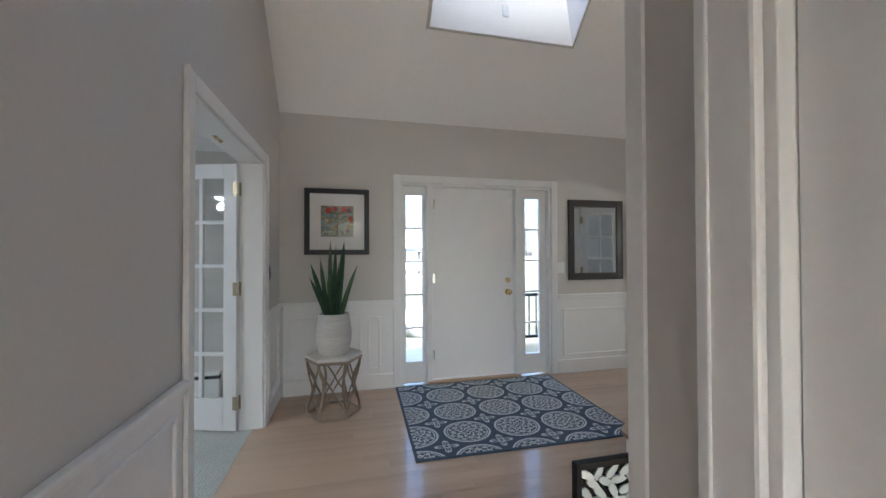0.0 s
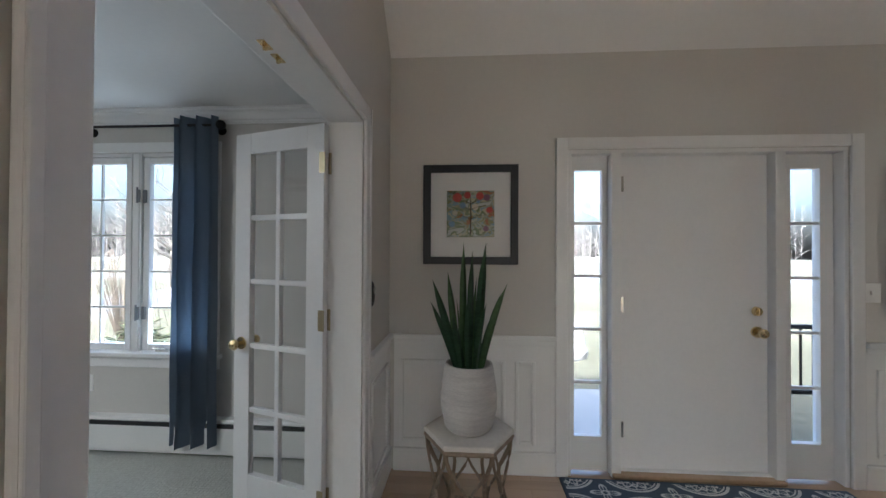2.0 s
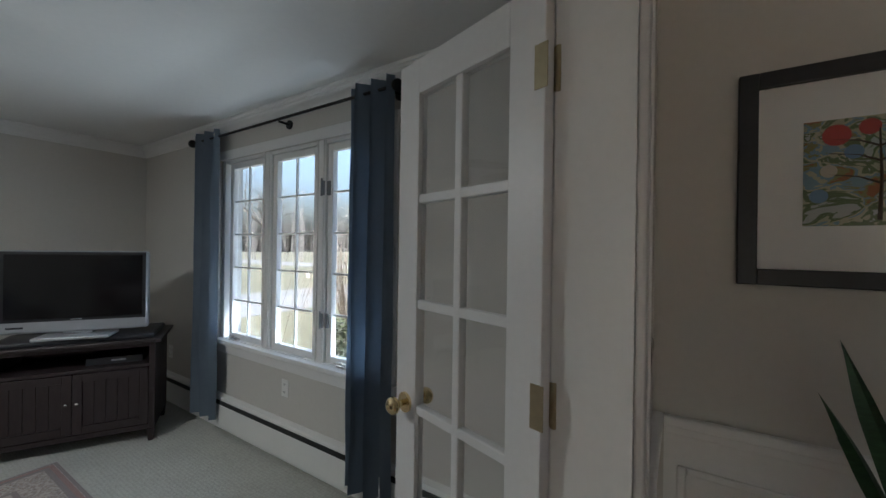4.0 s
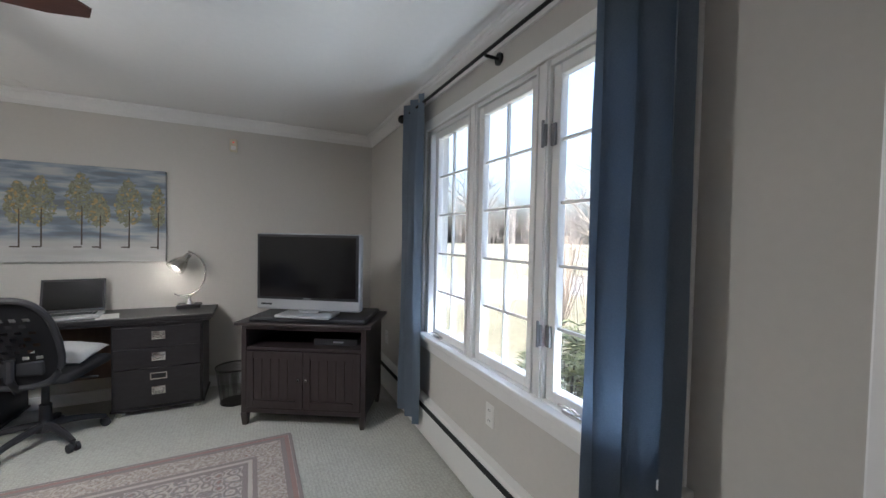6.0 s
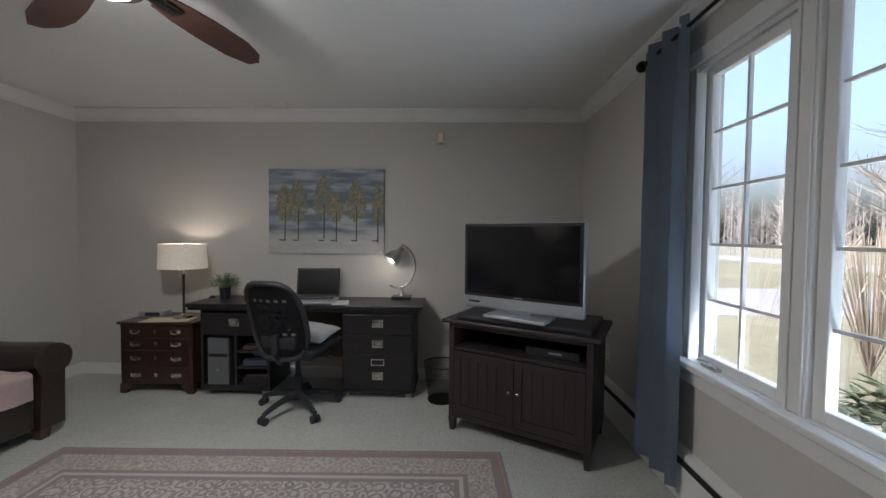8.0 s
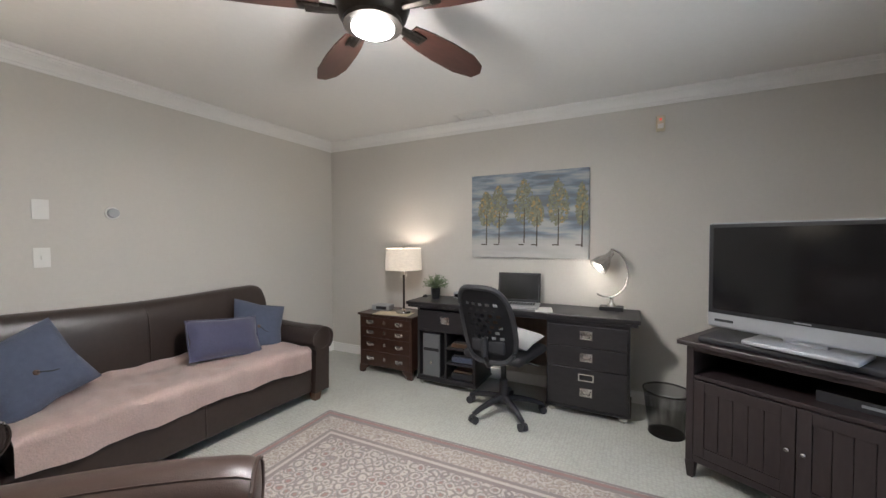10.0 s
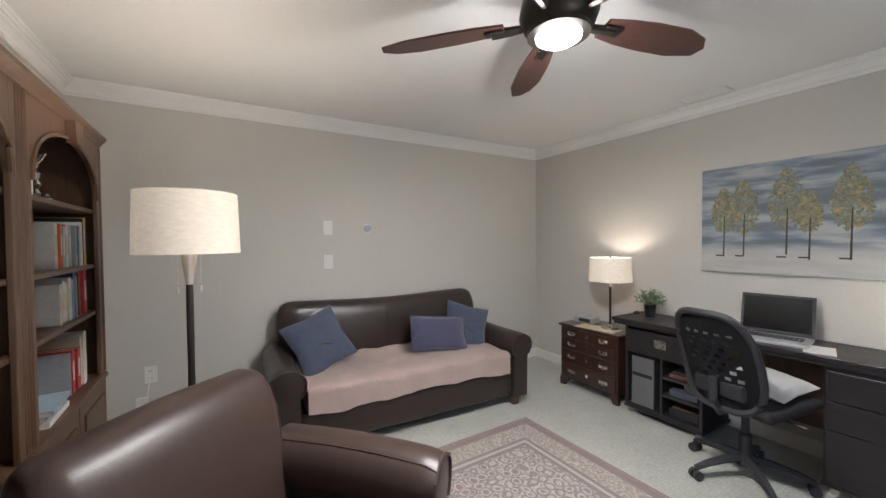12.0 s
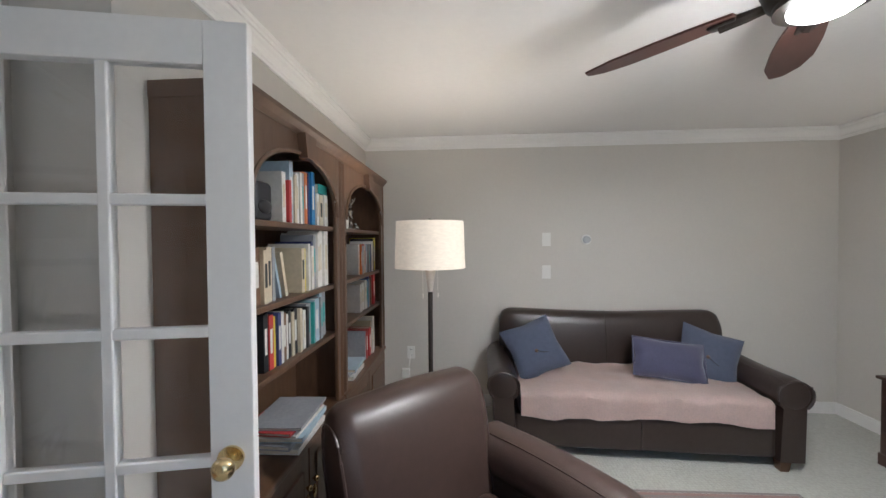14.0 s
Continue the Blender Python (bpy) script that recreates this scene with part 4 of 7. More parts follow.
# ---- office rug ----
def rug_mat():
    m = bpy.data.materials.new("faded_persian_pattern")
    m.use_nodes = True
    n, l = m.node_tree.nodes, m.node_tree.links
    b = n["Principled BSDF"]
    b.inputs["Roughness"].default_value, b.inputs["Sheen Weight"].default_value = 0.95, 0.2
    tc = n.new("ShaderNodeTexCoord")
    sep = n.new("ShaderNodeSeparateXYZ")
    l.new(tc.outputs["Object"], sep.inputs[0])

    def mth(op, a, c=None, d=None):
        k = n.new("ShaderNodeMath")
        k.operation = op
        for i, v in enumerate((a, c, d)):
            if v is None:
                continue
            if isinstance(v, (int, float)):
                k.inputs[i].default_value = v
            else:
                l.new(v, k.inputs[i])
        return k.outputs[0]

    ax, ay = mth("ABSOLUTE", sep.outputs[0]), mth("ABSOLUTE", sep.outputs[1])
    edge = mth("MINIMUM", mth("SUBTRACT", 0.84, ax), mth("SUBTRACT", 1.31, ay))
    vor, vor2 = n.new("ShaderNodeTexVoronoi"), n.new("ShaderNodeTexVoronoi")
    vor.inputs["Scale"].default_value, vor2.inputs["Scale"].default_value = 15, 52
    vor.inputs["Randomness"].default_value, vor2.inputs["Randomness"].default_value = 0.35, 0.8
    fold = n.new("ShaderNodeCombineXYZ")
    l.new(ax, fold.inputs[0])
    l.new(ay, fold.inputs[1])
    wob, addv = n.new("ShaderNodeTexNoise"), n.new("ShaderNodeVectorMath")
    wob.inputs["Scale"].default_value = 9
    l.new(fold.outputs[0], wob.inputs[0])
    sc = n.new("ShaderNodeVectorMath")
    sc.operation, sc.inputs["Scale"].default_value = "SCALE", 0.06
    l.new(wob.outputs["Color"], sc.inputs[0])
    l.new(fold.outputs[0], addv.inputs[0])
    l.new(sc.outputs[0], addv.inputs[1])
    for v in (vor, vor2):
        l.new(addv.outputs[0], v.inputs["Vector"])

    def mix(fac, a, c):
        k = n.new("ShaderNodeMix")
        k.data_type = "RGBA"
        l.new(fac, k.inputs["Factor"])
        for key, v in (("A", a), ("B", c)):
            if isinstance(v, tuple):
                k.inputs[key].default_value = (*v, 1)
            else:
                l.new(v, k.inputs[key])
        return k.outputs["Result"]

    CREAM, TAUPE, ROSE, SLATE = (0.50, 0.445, 0.40), (0.20, 0.165, 0.16), (0.27, 0.14, 0.12), (0.29, 0.28, 0.29)
    rings = mth("GREATER_THAN", mth("SINE", mth("MULTIPLY", vor.outputs["Distance"], 21)), 0.1)
    fine = mth("LESS_THAN", vor2.outputs["Distance"], 0.2)
    fine_b = mth("LESS_THAN", mth("ABSOLUTE", mth("SUBTRACT", vor2.outputs["Distance"], 0.36)), 0.055)
    heart = mth("LESS_THAN", vor.outputs["Distance"], 0.2)
    field = mix(fine_b, mix(fine, mix(rings, TAUPE, CREAM), ROSE), SLATE)
    field = mix(heart, field, ROSE)
    border = mix(fine_b, mix(fine, mix(rings, CREAM, mix(heart, (0.36, 0.30, 0.26), ROSE)), ROSE), TAUPE)
    in_border = mth("LESS_THAN", edge, 0.27)
    col = mix(in_border, field, border)
    for a, w, c in ((0.27, 0.018, TAUPE), (0.225, 0.012, TAUPE), (0.25, 0.010, CREAM), (0.06, 0.014, TAUPE), (0.035, 0.012, ROSE), (0.0, 0.02, TAUPE)):
        band = mth("LESS_THAN", mth("ABSOLUTE", mth("SUBTRACT", edge, a)), w)
        col = mix(band, col, c)
    nz = n.new("ShaderNodeTexNoise")
    nz.inputs["Scale"].default_value = 5
    l.new(tc.outputs["Object"], nz.inputs[0])
    fade = n.new("ShaderNodeMapRange")
    fade.inputs[3].default_value, fade.inputs[4].default_value = 0.05, 0.42
    l.new(nz.outputs[0], fade.inputs[0])
    col = mix(fade.outputs[0], col, (0.38, 0.335, 0.31))
    l.new(col, b.inputs["Base Color"])
    bt, bn = n.new("ShaderNodeTexNoise"), n.new("ShaderNodeBump")
    bt.inputs["Scale"].default_value = 300
    bn.inputs["Strength"].default_value, bn.inputs["Distance"].default_value = 0.6, 0.003
    l.new(tc.outputs["Object"], bt.inputs[0])
    l.new(bt.outputs[0], bn.inputs["Height"])
    l.new(bn.outputs[0], b.inputs["Normal"])
    return m


bm = B((-0.84, 0.84, -1.31, 1.31, 0.001, 0.011), bevel=0.003)
rug = new("area_rug", done(bm, "area_rug", rug_mat()))
rug.matrix_basis = pose(-3.34, 1.97, 0, 0, 0, 1.0)
tagged(rug, "faded beige and rose persian area rug on the carpet", "rug")

# ---- sofa and armchair ----
def seat_arm(parent, x0, x1, y0, y1, top, r, m, out, fall=0.0, bow=0.0):
    """A rolled arm; out is the side of the outer face (+1 or -1), fall how far its top drops towards the front."""
    bm = bmesh.new()
    cx = (x0 + x1) / 2
    prof = []
    for k in range(25):
        a = radians(-50 + 280 * k / 24)
        prof.append((cx + out * 0.012 + r * math.cos(a), top - r + r * math.sin(a)))
    prof += [(cx - (x1 - x0) / 2 * 0.72, 0.07), (cx + (x1 - x0) / 2 * 0.72, 0.07)]

    def run(u, v, s):
        dip = 0.05 * (s - 0.35) ** 2 - 0.02 * s - fall * s ** 2 + bow * math.sin(math.pi * s)
        q = max(0.0, s - 0.9) / 0.1
        return (u, y0 + (y1 - y0) * s, v + (dip if v > 0.2 else 0) - (0.014 * q * q if v > top - 0.4 * r else 0))

    extrude_profile(bm, prof, run, 24)
    a = part("arm", bm, m, parent, smooth=True)
    bm = bmesh.new()
    pts = [(u, y1 + 0.003, run(u, v, 1.0)[2]) for u, v in prof[:25]]
    tube(bm, pts, 0.007, 6)
    zc = top - r + 0.05 * 0.4225 - 0.02 - fall
    lathe_face = bmesh.ops.create_uvsphere(bm, u_segments=28, v_segments=14, radius=r * 0.86)
    bmesh.ops.transform(bm, matrix=Matrix.LocRotScale((cx + out * 0.012, y1 - 0.004, zc), None, (1, 0.16, 1)), verts=lathe_face["verts"])
    part("scroll", bm, m, a, "piped scroll front", True)
    bm = bmesh.new()
    tube(bm, [(cx + out * 0.012 - out * r * 0.55, y0 + (y1 - y0) * q / 16, run(0, top - r + r * 0.835, q / 16)[2] + 0.001) for q in range(17)], 0.003, 6)
    part("arm_seam", bm, m, a, smooth=True)


def backrest(bm, w, y0, y1, z0, z1, lean, dip=0.02, n=48, start=0.86, drop=0.098, taper=0.0, belly=0.0, sides=36):
    """A padded back whose top sags slightly in the middle and rounds off at the ends. Gives back its two end rings."""
    rings = []
    for i in range(n + 1):
        u = -math.cos(math.pi * i / n) * 0.35 + (2 * i / n - 1) * 0.65
        e = abs(u)
        zt = z1 - dip * math.cos(u * math.pi * 0.5) ** 2 - drop * (1 - math.sqrt(max(0.0, 1 - (max(0, e - start) / (1 - start)) ** 2)))
        ring = []
        for k in range(sides):
            a = 2 * math.pi * k / sides
            c, s = math.cos(a), math.sin(a)
            sq = (abs(c) ** 3.4 + abs(s) ** 3.4) ** (-1 / 3.4)
            yy = (y0 + y1) / 2 + (y1 - y0) / 2 * c * sq * (1 - 0.22 * max(0, e - 0.85) / 0.15)
            zz = (z0 + zt) / 2 + (zt - z0) / 2 * s * sq
            f = (zz - z0) / (z1 - z0)
            yy += belly * (1 - u * u) * math.sin(math.pi * min(1, max(0, f))) * (1 if c > 0 else 0.3) - lean * f
            ring.append(bm.verts.new((u * w / 2 * (1 - taper * (1 - f)), yy, zz)))
        rings.append(ring)
    for a, b in zip(rings, rings[1:]):
        for k in range(sides):
            bm.faces.new((a[k], a[(k + 1) % sides], b[(k + 1) % sides], b[k]))
    bm.faces.new(rings[0][::-1])
    bm.faces.new(rings[-1])
    return [[v.co.copy() for v in r] for r in (rings[0], rings[-1])]


sofa = thing("sofa", "dark brown leather loveseat with rolled arms", "sofa", pose(-3.415, -0.005, 0, 0, 0, -2))
bm = bmesh.new()
soft(bm, -0.82, 0.82, -0.36, 0.385, 0.075, 0.30, 0.025)
part("front_rail", bm, LEATHER, sofa, smooth=True)
bm = bmesh.new()
tube(bm, [(0.0, 0.388, 0.085), (0.0, 0.389, 0.29)], 0.004, 6)
part("seam", bm, LEATHER, sofa)
for s in (-1, 1):
    bm = bmesh.new()
    soft(bm, min(0, s * 0.80) + 0.002, max(0, s * 0.80) - 0.002, -0.25, 0.40, 0.285, 0.43, 0.05)
    part("seat_cushion", bm, LEATHER, sofa, smooth=True)
bm = bmesh.new()
backrest(bm, 1.75, -0.40, -0.19, 0.12, 0.905, 0.0, 0.022, start=0.88, drop=0.085, belly=0.025)
bmesh.ops.translate(bm, verts=bm.verts, vec=(0.025, 0, 0))
part("backrest", bm, LEATHER, sofa, smooth=True)
bm = bmesh.new()
tube(bm, [(0.05, -0.165, 0.42), (0.05, -0.161, 0.55), (0.05, -0.166, 0.68), (0.05, -0.182, 0.79), (0.05, -0.235, 0.866), (0.05, -0.29, 0.884)], 0.005, 6)
part("back_seam", bm, LEATHER, sofa)
seat_arm(sofa, -0.99, -0.79, -0.33, 0.415, 0.60, 0.105, LEATHER, -1)
seat_arm(sofa, 0.79, 0.99, -0.33, 0.415, 0.60, 0.105, LEATHER, 1)
for x in (-0.86, 0.86):
    for y in (-0.32, 0.37):
        bm = bmesh.new()
        bmesh.ops.create_cone(bm, cap_ends=True, segments=4, radius1=0.035, radius2=0.05, depth=0.08, matrix=Matrix.Translation((x, y, 0.04)) @ Matrix.Rotation(radians(45), 4, "Z"))
        part("leg", bm, WALNUT, sofa, "tapered wooden foot")

# fleece throw over the seat
bm = bmesh.new()
nu, nv = 60, 34
rows = []
for j in range(nv + 1):
    v = j / nv
    row = []
    for i in range(nu + 1):
        u = i / nu
        x = -0.785 + 1.57 * u
        edge = 0.008 * math.sin(9 * u + 1) + 0.006 * math.sin(23 * u)
        s = v * (0.56 + 0.145 + edge)
        if s < 0.56:
            y, z = -0.165 + s * 1.03, 0.462 + 0.02 * math.exp(-((s - 0.02) / 0.05) ** 2)
            rnd = max(0, s - 0.50) / 0.06
            z -= 0.02 * rnd ** 2
        else:
            y, z = 0.415 + 0.006 * math.sin(30 * u), 0.442 - (s - 0.56)
        bend = max(0, abs(u - 0.5) - 0.42) / 0.08
        z += 0.012 * noise.noise(Vector((x * 5, s * 6, 2))) + 0.008 * noise.noise(Vector((x * 14, s * 12, 7))) + 0.018 * math.exp(-((v - 0.03) / 0.06) ** 2) * math.sin(7 * u * 3) ** 2 - 0.01 * bend
        y += 0.006 * noise.noise(Vector((x * 11, s * 9, 5)))
        row.append(bm.verts.new((x, y, z)))
    rows.append(row)
for a, b in zip(rows, rows[1:]):
    for i in range(nu):
        bm.faces.new((a[i], a[i + 1], b[i + 1], b[i]))
bmesh.ops.solidify(bm, geom=bm.faces, thickness=-0.008)
tw = new("throw_blanket", done(bm, "throw_blanket", FLEECE, True, 60))
tw.matrix_basis = pose(-3.415, -0.005, 0, 0, 0, -2)
tagged(tw, "dusty pink fleece throw spread over the sofa seat", "blanket")


def cushion(label, at, w, d, h, m, seed, button=True):
    c = thing("cushion", label, "cushion", at, "sofa cushions")
    part("pad", pad_mesh(w, d, h, seed=seed), m, c, smooth=True)
    if button:
        bm = bmesh.new()
        ball(bm, (0.02, 0.03, h / 2 - 0.002), 0.014, 1, 1, 0.5)
        part("button", bm, WALNUT, c, "brown toggle button", True)
        bm = bmesh.new()
        tube(bm, [(0.02, 0.03, h / 2 + 0.004), (-0.03, 0.06, h / 2), (-0.07, 0.07, h / 2 - 0.012)], 0.003)
        part("loop", bm, DARKGAP, c)
    else:
        bm = bmesh.new()
        k = 0.965
        tube(bm, [(-w / 2 * k, -d / 2 * k, 0), (0, -d / 2 * 0.94, 0), (w / 2 * k, -d / 2 * k, 0), (w / 2 * 0.96, 0, 0), (w / 2 * k, d / 2 * k, 0), (0, d / 2 * 0.94, 0), (-w / 2 * k, d / 2 * k, 0), (-w / 2 * 0.96, 0, 0)], 0.007, 6, closed=True)
        part("piping", bm, m, c)


cushion("slate blue square cushion tilted against the sofa arm", pose(-2.775, -0.02, 0.645, 0, 0, 6) @ pose(0, 0, 0, -62) @ pose(0, 0, 0, 0, 0, 20), 0.42, 0.42, 0.15, DENIM, 1)
cushion("navy velvet lumbar cushion lying in front of another", pose(-3.72, 0.085, 0.60, 0, 0, -4) @ pose(0, 0, 0, -62) @ pose(0, 0, 0, 0, 0, -7), 0.50, 0.29, 0.14, VELVET, 2, False)
cushion("slate blue square cushion behind the velvet one", pose(-4.06, -0.02, 0.60, 0, 0, -10) @ pose(0, 0, 0, -62) @ pose(0, 0, 0, 0, 0, -19), 0.41, 0.41, 0.14, DENIM, 3)

chair = thing("armchair", "chestnut brown leather club chair with rolled arms", "armchair", pose(-2.335, 1.72, 0, 0, 0, 45))
bm = bmesh.new()
soft(bm, -0.33, 0.33, -0.40, 0.29, 0.08, 0.30, 0.03)
part("seat_base", bm, LEATHER2, chair, smooth=True)
bm = bmesh.new()
soft(bm, -0.285, 0.285, -0.27, 0.33, 0.295, 0.45, 0.06)
part("seat_cushion", bm, LEATHER2, chair, smooth=True)
bm = bmesh.new()
ends = backrest(bm, 0.70, -0.43, -0.22, 0.14, 0.90, 0.11, -0.012, start=0.80, drop=0.06, taper=0.10, belly=0.03)
part("backrest", bm, LEATHER2, chair, smooth=True)
for ring_ in ends:
    bm = bmesh.new()
    tube(bm, ring_, 0.006, 6, closed=True)
    part("piping", bm, LEATHER2, chair, smooth=True)
seat_arm(chair, -0.51, -0.29, -0.36, 0.29, 0.632, 0.112, LEATHER2, -1, 0.02, 0.022)
seat_arm(chair, 0.29, 0.51, -0.36, 0.29, 0.632, 0.112, LEATHER2, 1, 0.02, 0.022)
for x in (-0.38, 0.38):
    for y in (-0.34, 0.26):
        bm = bmesh.new()
        bmesh.ops.create_cone(bm, cap_ends=True, segments=4, radius1=0.03, radius2=0.042, depth=0.08, matrix=Matrix.Translation((x, y, 0.04)) @ Matrix.Rotation(radians(45), 4, "Z"))
        part("leg", bm, WALNUT, chair, "tapered wooden foot")

# ---- floor lamp and table lamp ----
def drum_shade(bm, r0, r1, z0, z1, t=0.004, sides=48):
    lathe(bm, [(r0, z0), (r1, z1), (r1 - t, z1), (r0 - t, z0), (r0, z0)], sides)


NECK = mat("satin_nickel", (0.78, 0.74, 0.69), 0.48, 0.6, var=0.05)


def drum_lamp(name, label, at, r, sh, pole, base_r, pull, pole_m, flare):
    lp = thing(name, label, "lamp", at)
    bm = bmesh.new()
    lathe(bm, [(0.001, 0.0), (base_r, 0.0), (base_r, 0.012), (base_r * 0.93, 0.02), (0.03, 0.026), (0.016, 0.04), (0.001, 0.04)], 36)
    part("base", bm, STEEL if name == "table_lamp" else BRONZE, lp, smooth=True)
    bm = bmesh.new()
    rod(bm, (0, 0, 0.03), (0, 0, pole - 0.14 * flare), 0.014 if name == "floor_lamp" else 0.010, sides=16)
    part("pole", bm, pole_m, lp, "dark brown wrapped pole", True)
    bm = bmesh.new()
    lathe(bm, [(0.013, pole - 0.14 * flare), (0.028 * flare + 0.004, pole - 0.01), (0.028 * flare, pole + 0.02), (0.01, pole + 0.025), (0.006, pole + sh - 0.02), (0.001, pole + sh - 0.02)], 20)
    part("neck", bm, NECK, lp, "flared satin nickel neck", True)
    bm = bmesh.new()
    drum_shade(bm, r, r * 0.955, pole, pole + sh)
    part("shade", bm, SHADE, lp, "cream linen drum shade, lit", True)
    bm = bmesh.new()
    for k in range(3):
        a = 2.1 * k
        rod(bm, (0, 0, pole + sh - 0.025), ((r * 0.94) * math.cos(a), (r * 0.94) * math.sin(a), pole + sh - 0.012), 0.003, sides=6)
    part("spider", bm, STEEL, lp)
    bm = bmesh.new()
    lathe(bm, [(0.001, pole + sh - 0.03), (0.012, pole + sh - 0.02), (0.008, pole + sh + 0.012), (0.001, pole + sh + 0.02)], 12)
    part("finial", bm, STEEL, lp, smooth=True)
    if pull:
        for s in (-1, 1):
            bm = bmesh.new()
            for q in range(14):
                ball(bm, (s * 0.045, 0.0, pole + 0.01 - q * pull / 14), 0.0035, u=6, v=4)
            rod(bm, (s * 0.045, 0, pole - pull), (s * 0.045, 0, pole - pull - 0.025), 0.006, sides=8)
            part("pull_chain", bm, NECK, lp)


POLE = mat("dark_brown_pole", (0.030, 0.022, 0.018), 0.5, var=0.2)
drum_lamp("floor_lamp", "tall floor lamp with a cream linen drum shade", pose(-2.045, 0.74, 0, 0, 0, 20), 0.205, 0.268, 1.324, 0.14, 0.15, POLE, 1.0)
drum_lamp("table_lamp", "lit table lamp with cream drum shade on the chest", pose(-5.10, 0.705, 0.583), 0.177, 0.206, 0.42, 0.075, 0.05, POLE, 0.35)

# ---- ceiling fan ----
fan = thing("ceiling_fan", "bronze ceiling fan with five reddish blades and light", "fan", pose(-3.27, 1.775, -0.038))
bm = bmesh.new()
lathe(bm, [(0.001, 2.438), (0.085, 2.438), (0.075, 2.415), (0.03, 2.395), (0.022, 2.385), (0.022, 2.358), (0.05, 2.352), (0.10, 2.337), (0.135, 2.297), (0.145, 2.247), (0.13, 2.205), (0.115, 2.19), (0.115, 2.172), (0.001, 2.172)], 40)
part("motor", bm, BRONZE, fan, smooth=True)
bm = bmesh.new()
lathe(bm, [(0.084, 2.175), (0.082, 2.160), (0.06, 2.147), (0.001, 2.142)], 36)
part("light", bm, GLOWW, fan, "round white glass light, lit", True)
for k in range(5):
    a = radians(-49.2 + 72 * k)
    mt = Matrix.Rotation(a, 4, "Z") @ Matrix.Translation((0, 0, 2.232)) @ Matrix.Rotation(radians(-11), 4, "X")
    bm = bmesh.new()
    outline = [(0.20, -0.045), (0.30, -0.062), (0.42, -0.072), (0.58, -0.073), (0.68, -0.047), (0.728, 0.0), (0.712, 0.05), (0.59, 0.077), (0.42, 0.076), (0.30, 0.066), (0.20, 0.048)]
    lo = [bm.verts.new((x, y, -0.004)) for x, y in outline]
    hi = [bm.verts.new((x, y, 0.004)) for x, y in outline]
    bm.faces.new(lo[::-1])
    bm.faces.new(hi)
    for i in range(len(outline)):
        j = (i + 1) % len(outline)
        bm.faces.new((lo[i], lo[j], hi[j], hi[i]))
    part("blade", bm, FANWOOD, fan, "reddish brown wooden blade", at=mt)
    bm = bmesh.new()
    tube(bm, [(0.12, 0, -0.01), (0.18, 0, -0.012), (0.25, 0, -0.010)], 0.014, 8, taper=0.022)
    soft(bm, 0.20, 0.28, -0.03, 0.03, -0.016, -0.0045, 0.005, 2)
    part("blade_arm", bm, BRONZE, fan, at=mt, smooth=True)

# ceiling vent
vt = thing("ceiling_vent", "white slotted vent on the ceiling by the wall", "vent", pose(-5.18, 1.40, OH - 0.001))
part("frame", B((-0.07, 0.07, -0.16, -0.145, -0.006, 0), (-0.07, 0.07, 0.145, 0.16, -0.006, 0), (-0.07, -0.055, -0.145, 0.145, -0.006, 0), (0.055, 0.07, -0.145, 0.145, -0.006, 0)), PLASTIC, vt)
for k in range(5):
    part("slat", B((-0.045 + k * 0.022, -0.033 + k * 0.022, -0.144, 0.144, -0.005, -0.001)), PLASTIC, vt)

# ---- desk ----
def bail_pull(parent, y, z, x, w=0.085, h=0.062):
    bm = bmesh.new()
    box(bm, x, x + 0.004, y - w / 2, y + w / 2, z - h / 2, z + h / 2, 0.0015)
    tube(bm, [(x + 0.004, y - w * 0.38, z + h * 0.22), (x + 0.018, y - w * 0.38, z + h * 0.05), (x + 0.020, y - w * 0.30, z - h * 0.30), (x + 0.020, y + w * 0.30, z - h * 0.30), (x + 0.018, y + w * 0.38, z + h * 0.05), (x + 0.004, y + w * 0.38, z + h * 0.22)], 0.005, 8)
    part("handle", bm, STEEL, parent, "chrome bail handle on a square plate", True)


def caster(parent, x, y, r=0.026):
    bm = bmesh.new()
    rod(bm, (x - 0.012, y, r), (x + 0.012, y, r), r, sides=16)
    box(bm, x - 0.018, x + 0.018, y - 0.012, y + 0.012, r, 2 * r + 0.012, 0.003)
    part("caster", bm, STEEL, parent, "small grey caster")


FX = -4.925
desk = thing("desk", "black stained wooden desk with two pedestals", "desk")
part("desktop", B((OX0 + 0.03, -4.893, 0.861, 2.735, 0.712, 0.742), bevel=0.005), EBONY, desk)
part("desktop_edge", B((OX0 + 0.05, -4.905, 0.875, 2.72, 0.69, 0.7115), bevel=0.003), EBONY, desk)
for bx in ((OX0 + 0.05, FX, 0.965, 0.985, 0.06, 0.69), (OX0 + 0.05, FX, 1.50, 1.52, 0.06, 0.69), (OX0 + 0.05, FX, 0.985, 1.50, 0.06, 0.085), (OX0 + 0.05, FX, 0.985, 1.50, 0.485, 0.50),
                             (OX0 + 0.05, OX0 + 0.06, 0.985, 1.50, 0.085, 0.69), (OX0 + 0.07, FX - 0.002, 1.235, 1.252, 0.085, 0.485), (OX0 + 0.07, FX - 0.004, 1.252, 1.50, 0.345, 0.36), (OX0 + 0.07, FX - 0.004, 1.252, 1.50, 0.215, 0.23)):
    part("pedestal_board", B(bx), EBONY, desk)
part("plinth", B((OX0 + 0.04, FX + 0.008, 0.955, 1.53, 0.045, 0.0598), bevel=0.003), EBONY, desk)
dw = part("drawer", B((FX - 0.02, FX + 0.012, 0.988, 1.497, 0.503, 0.668), bevel=0.003), EBONY, desk)
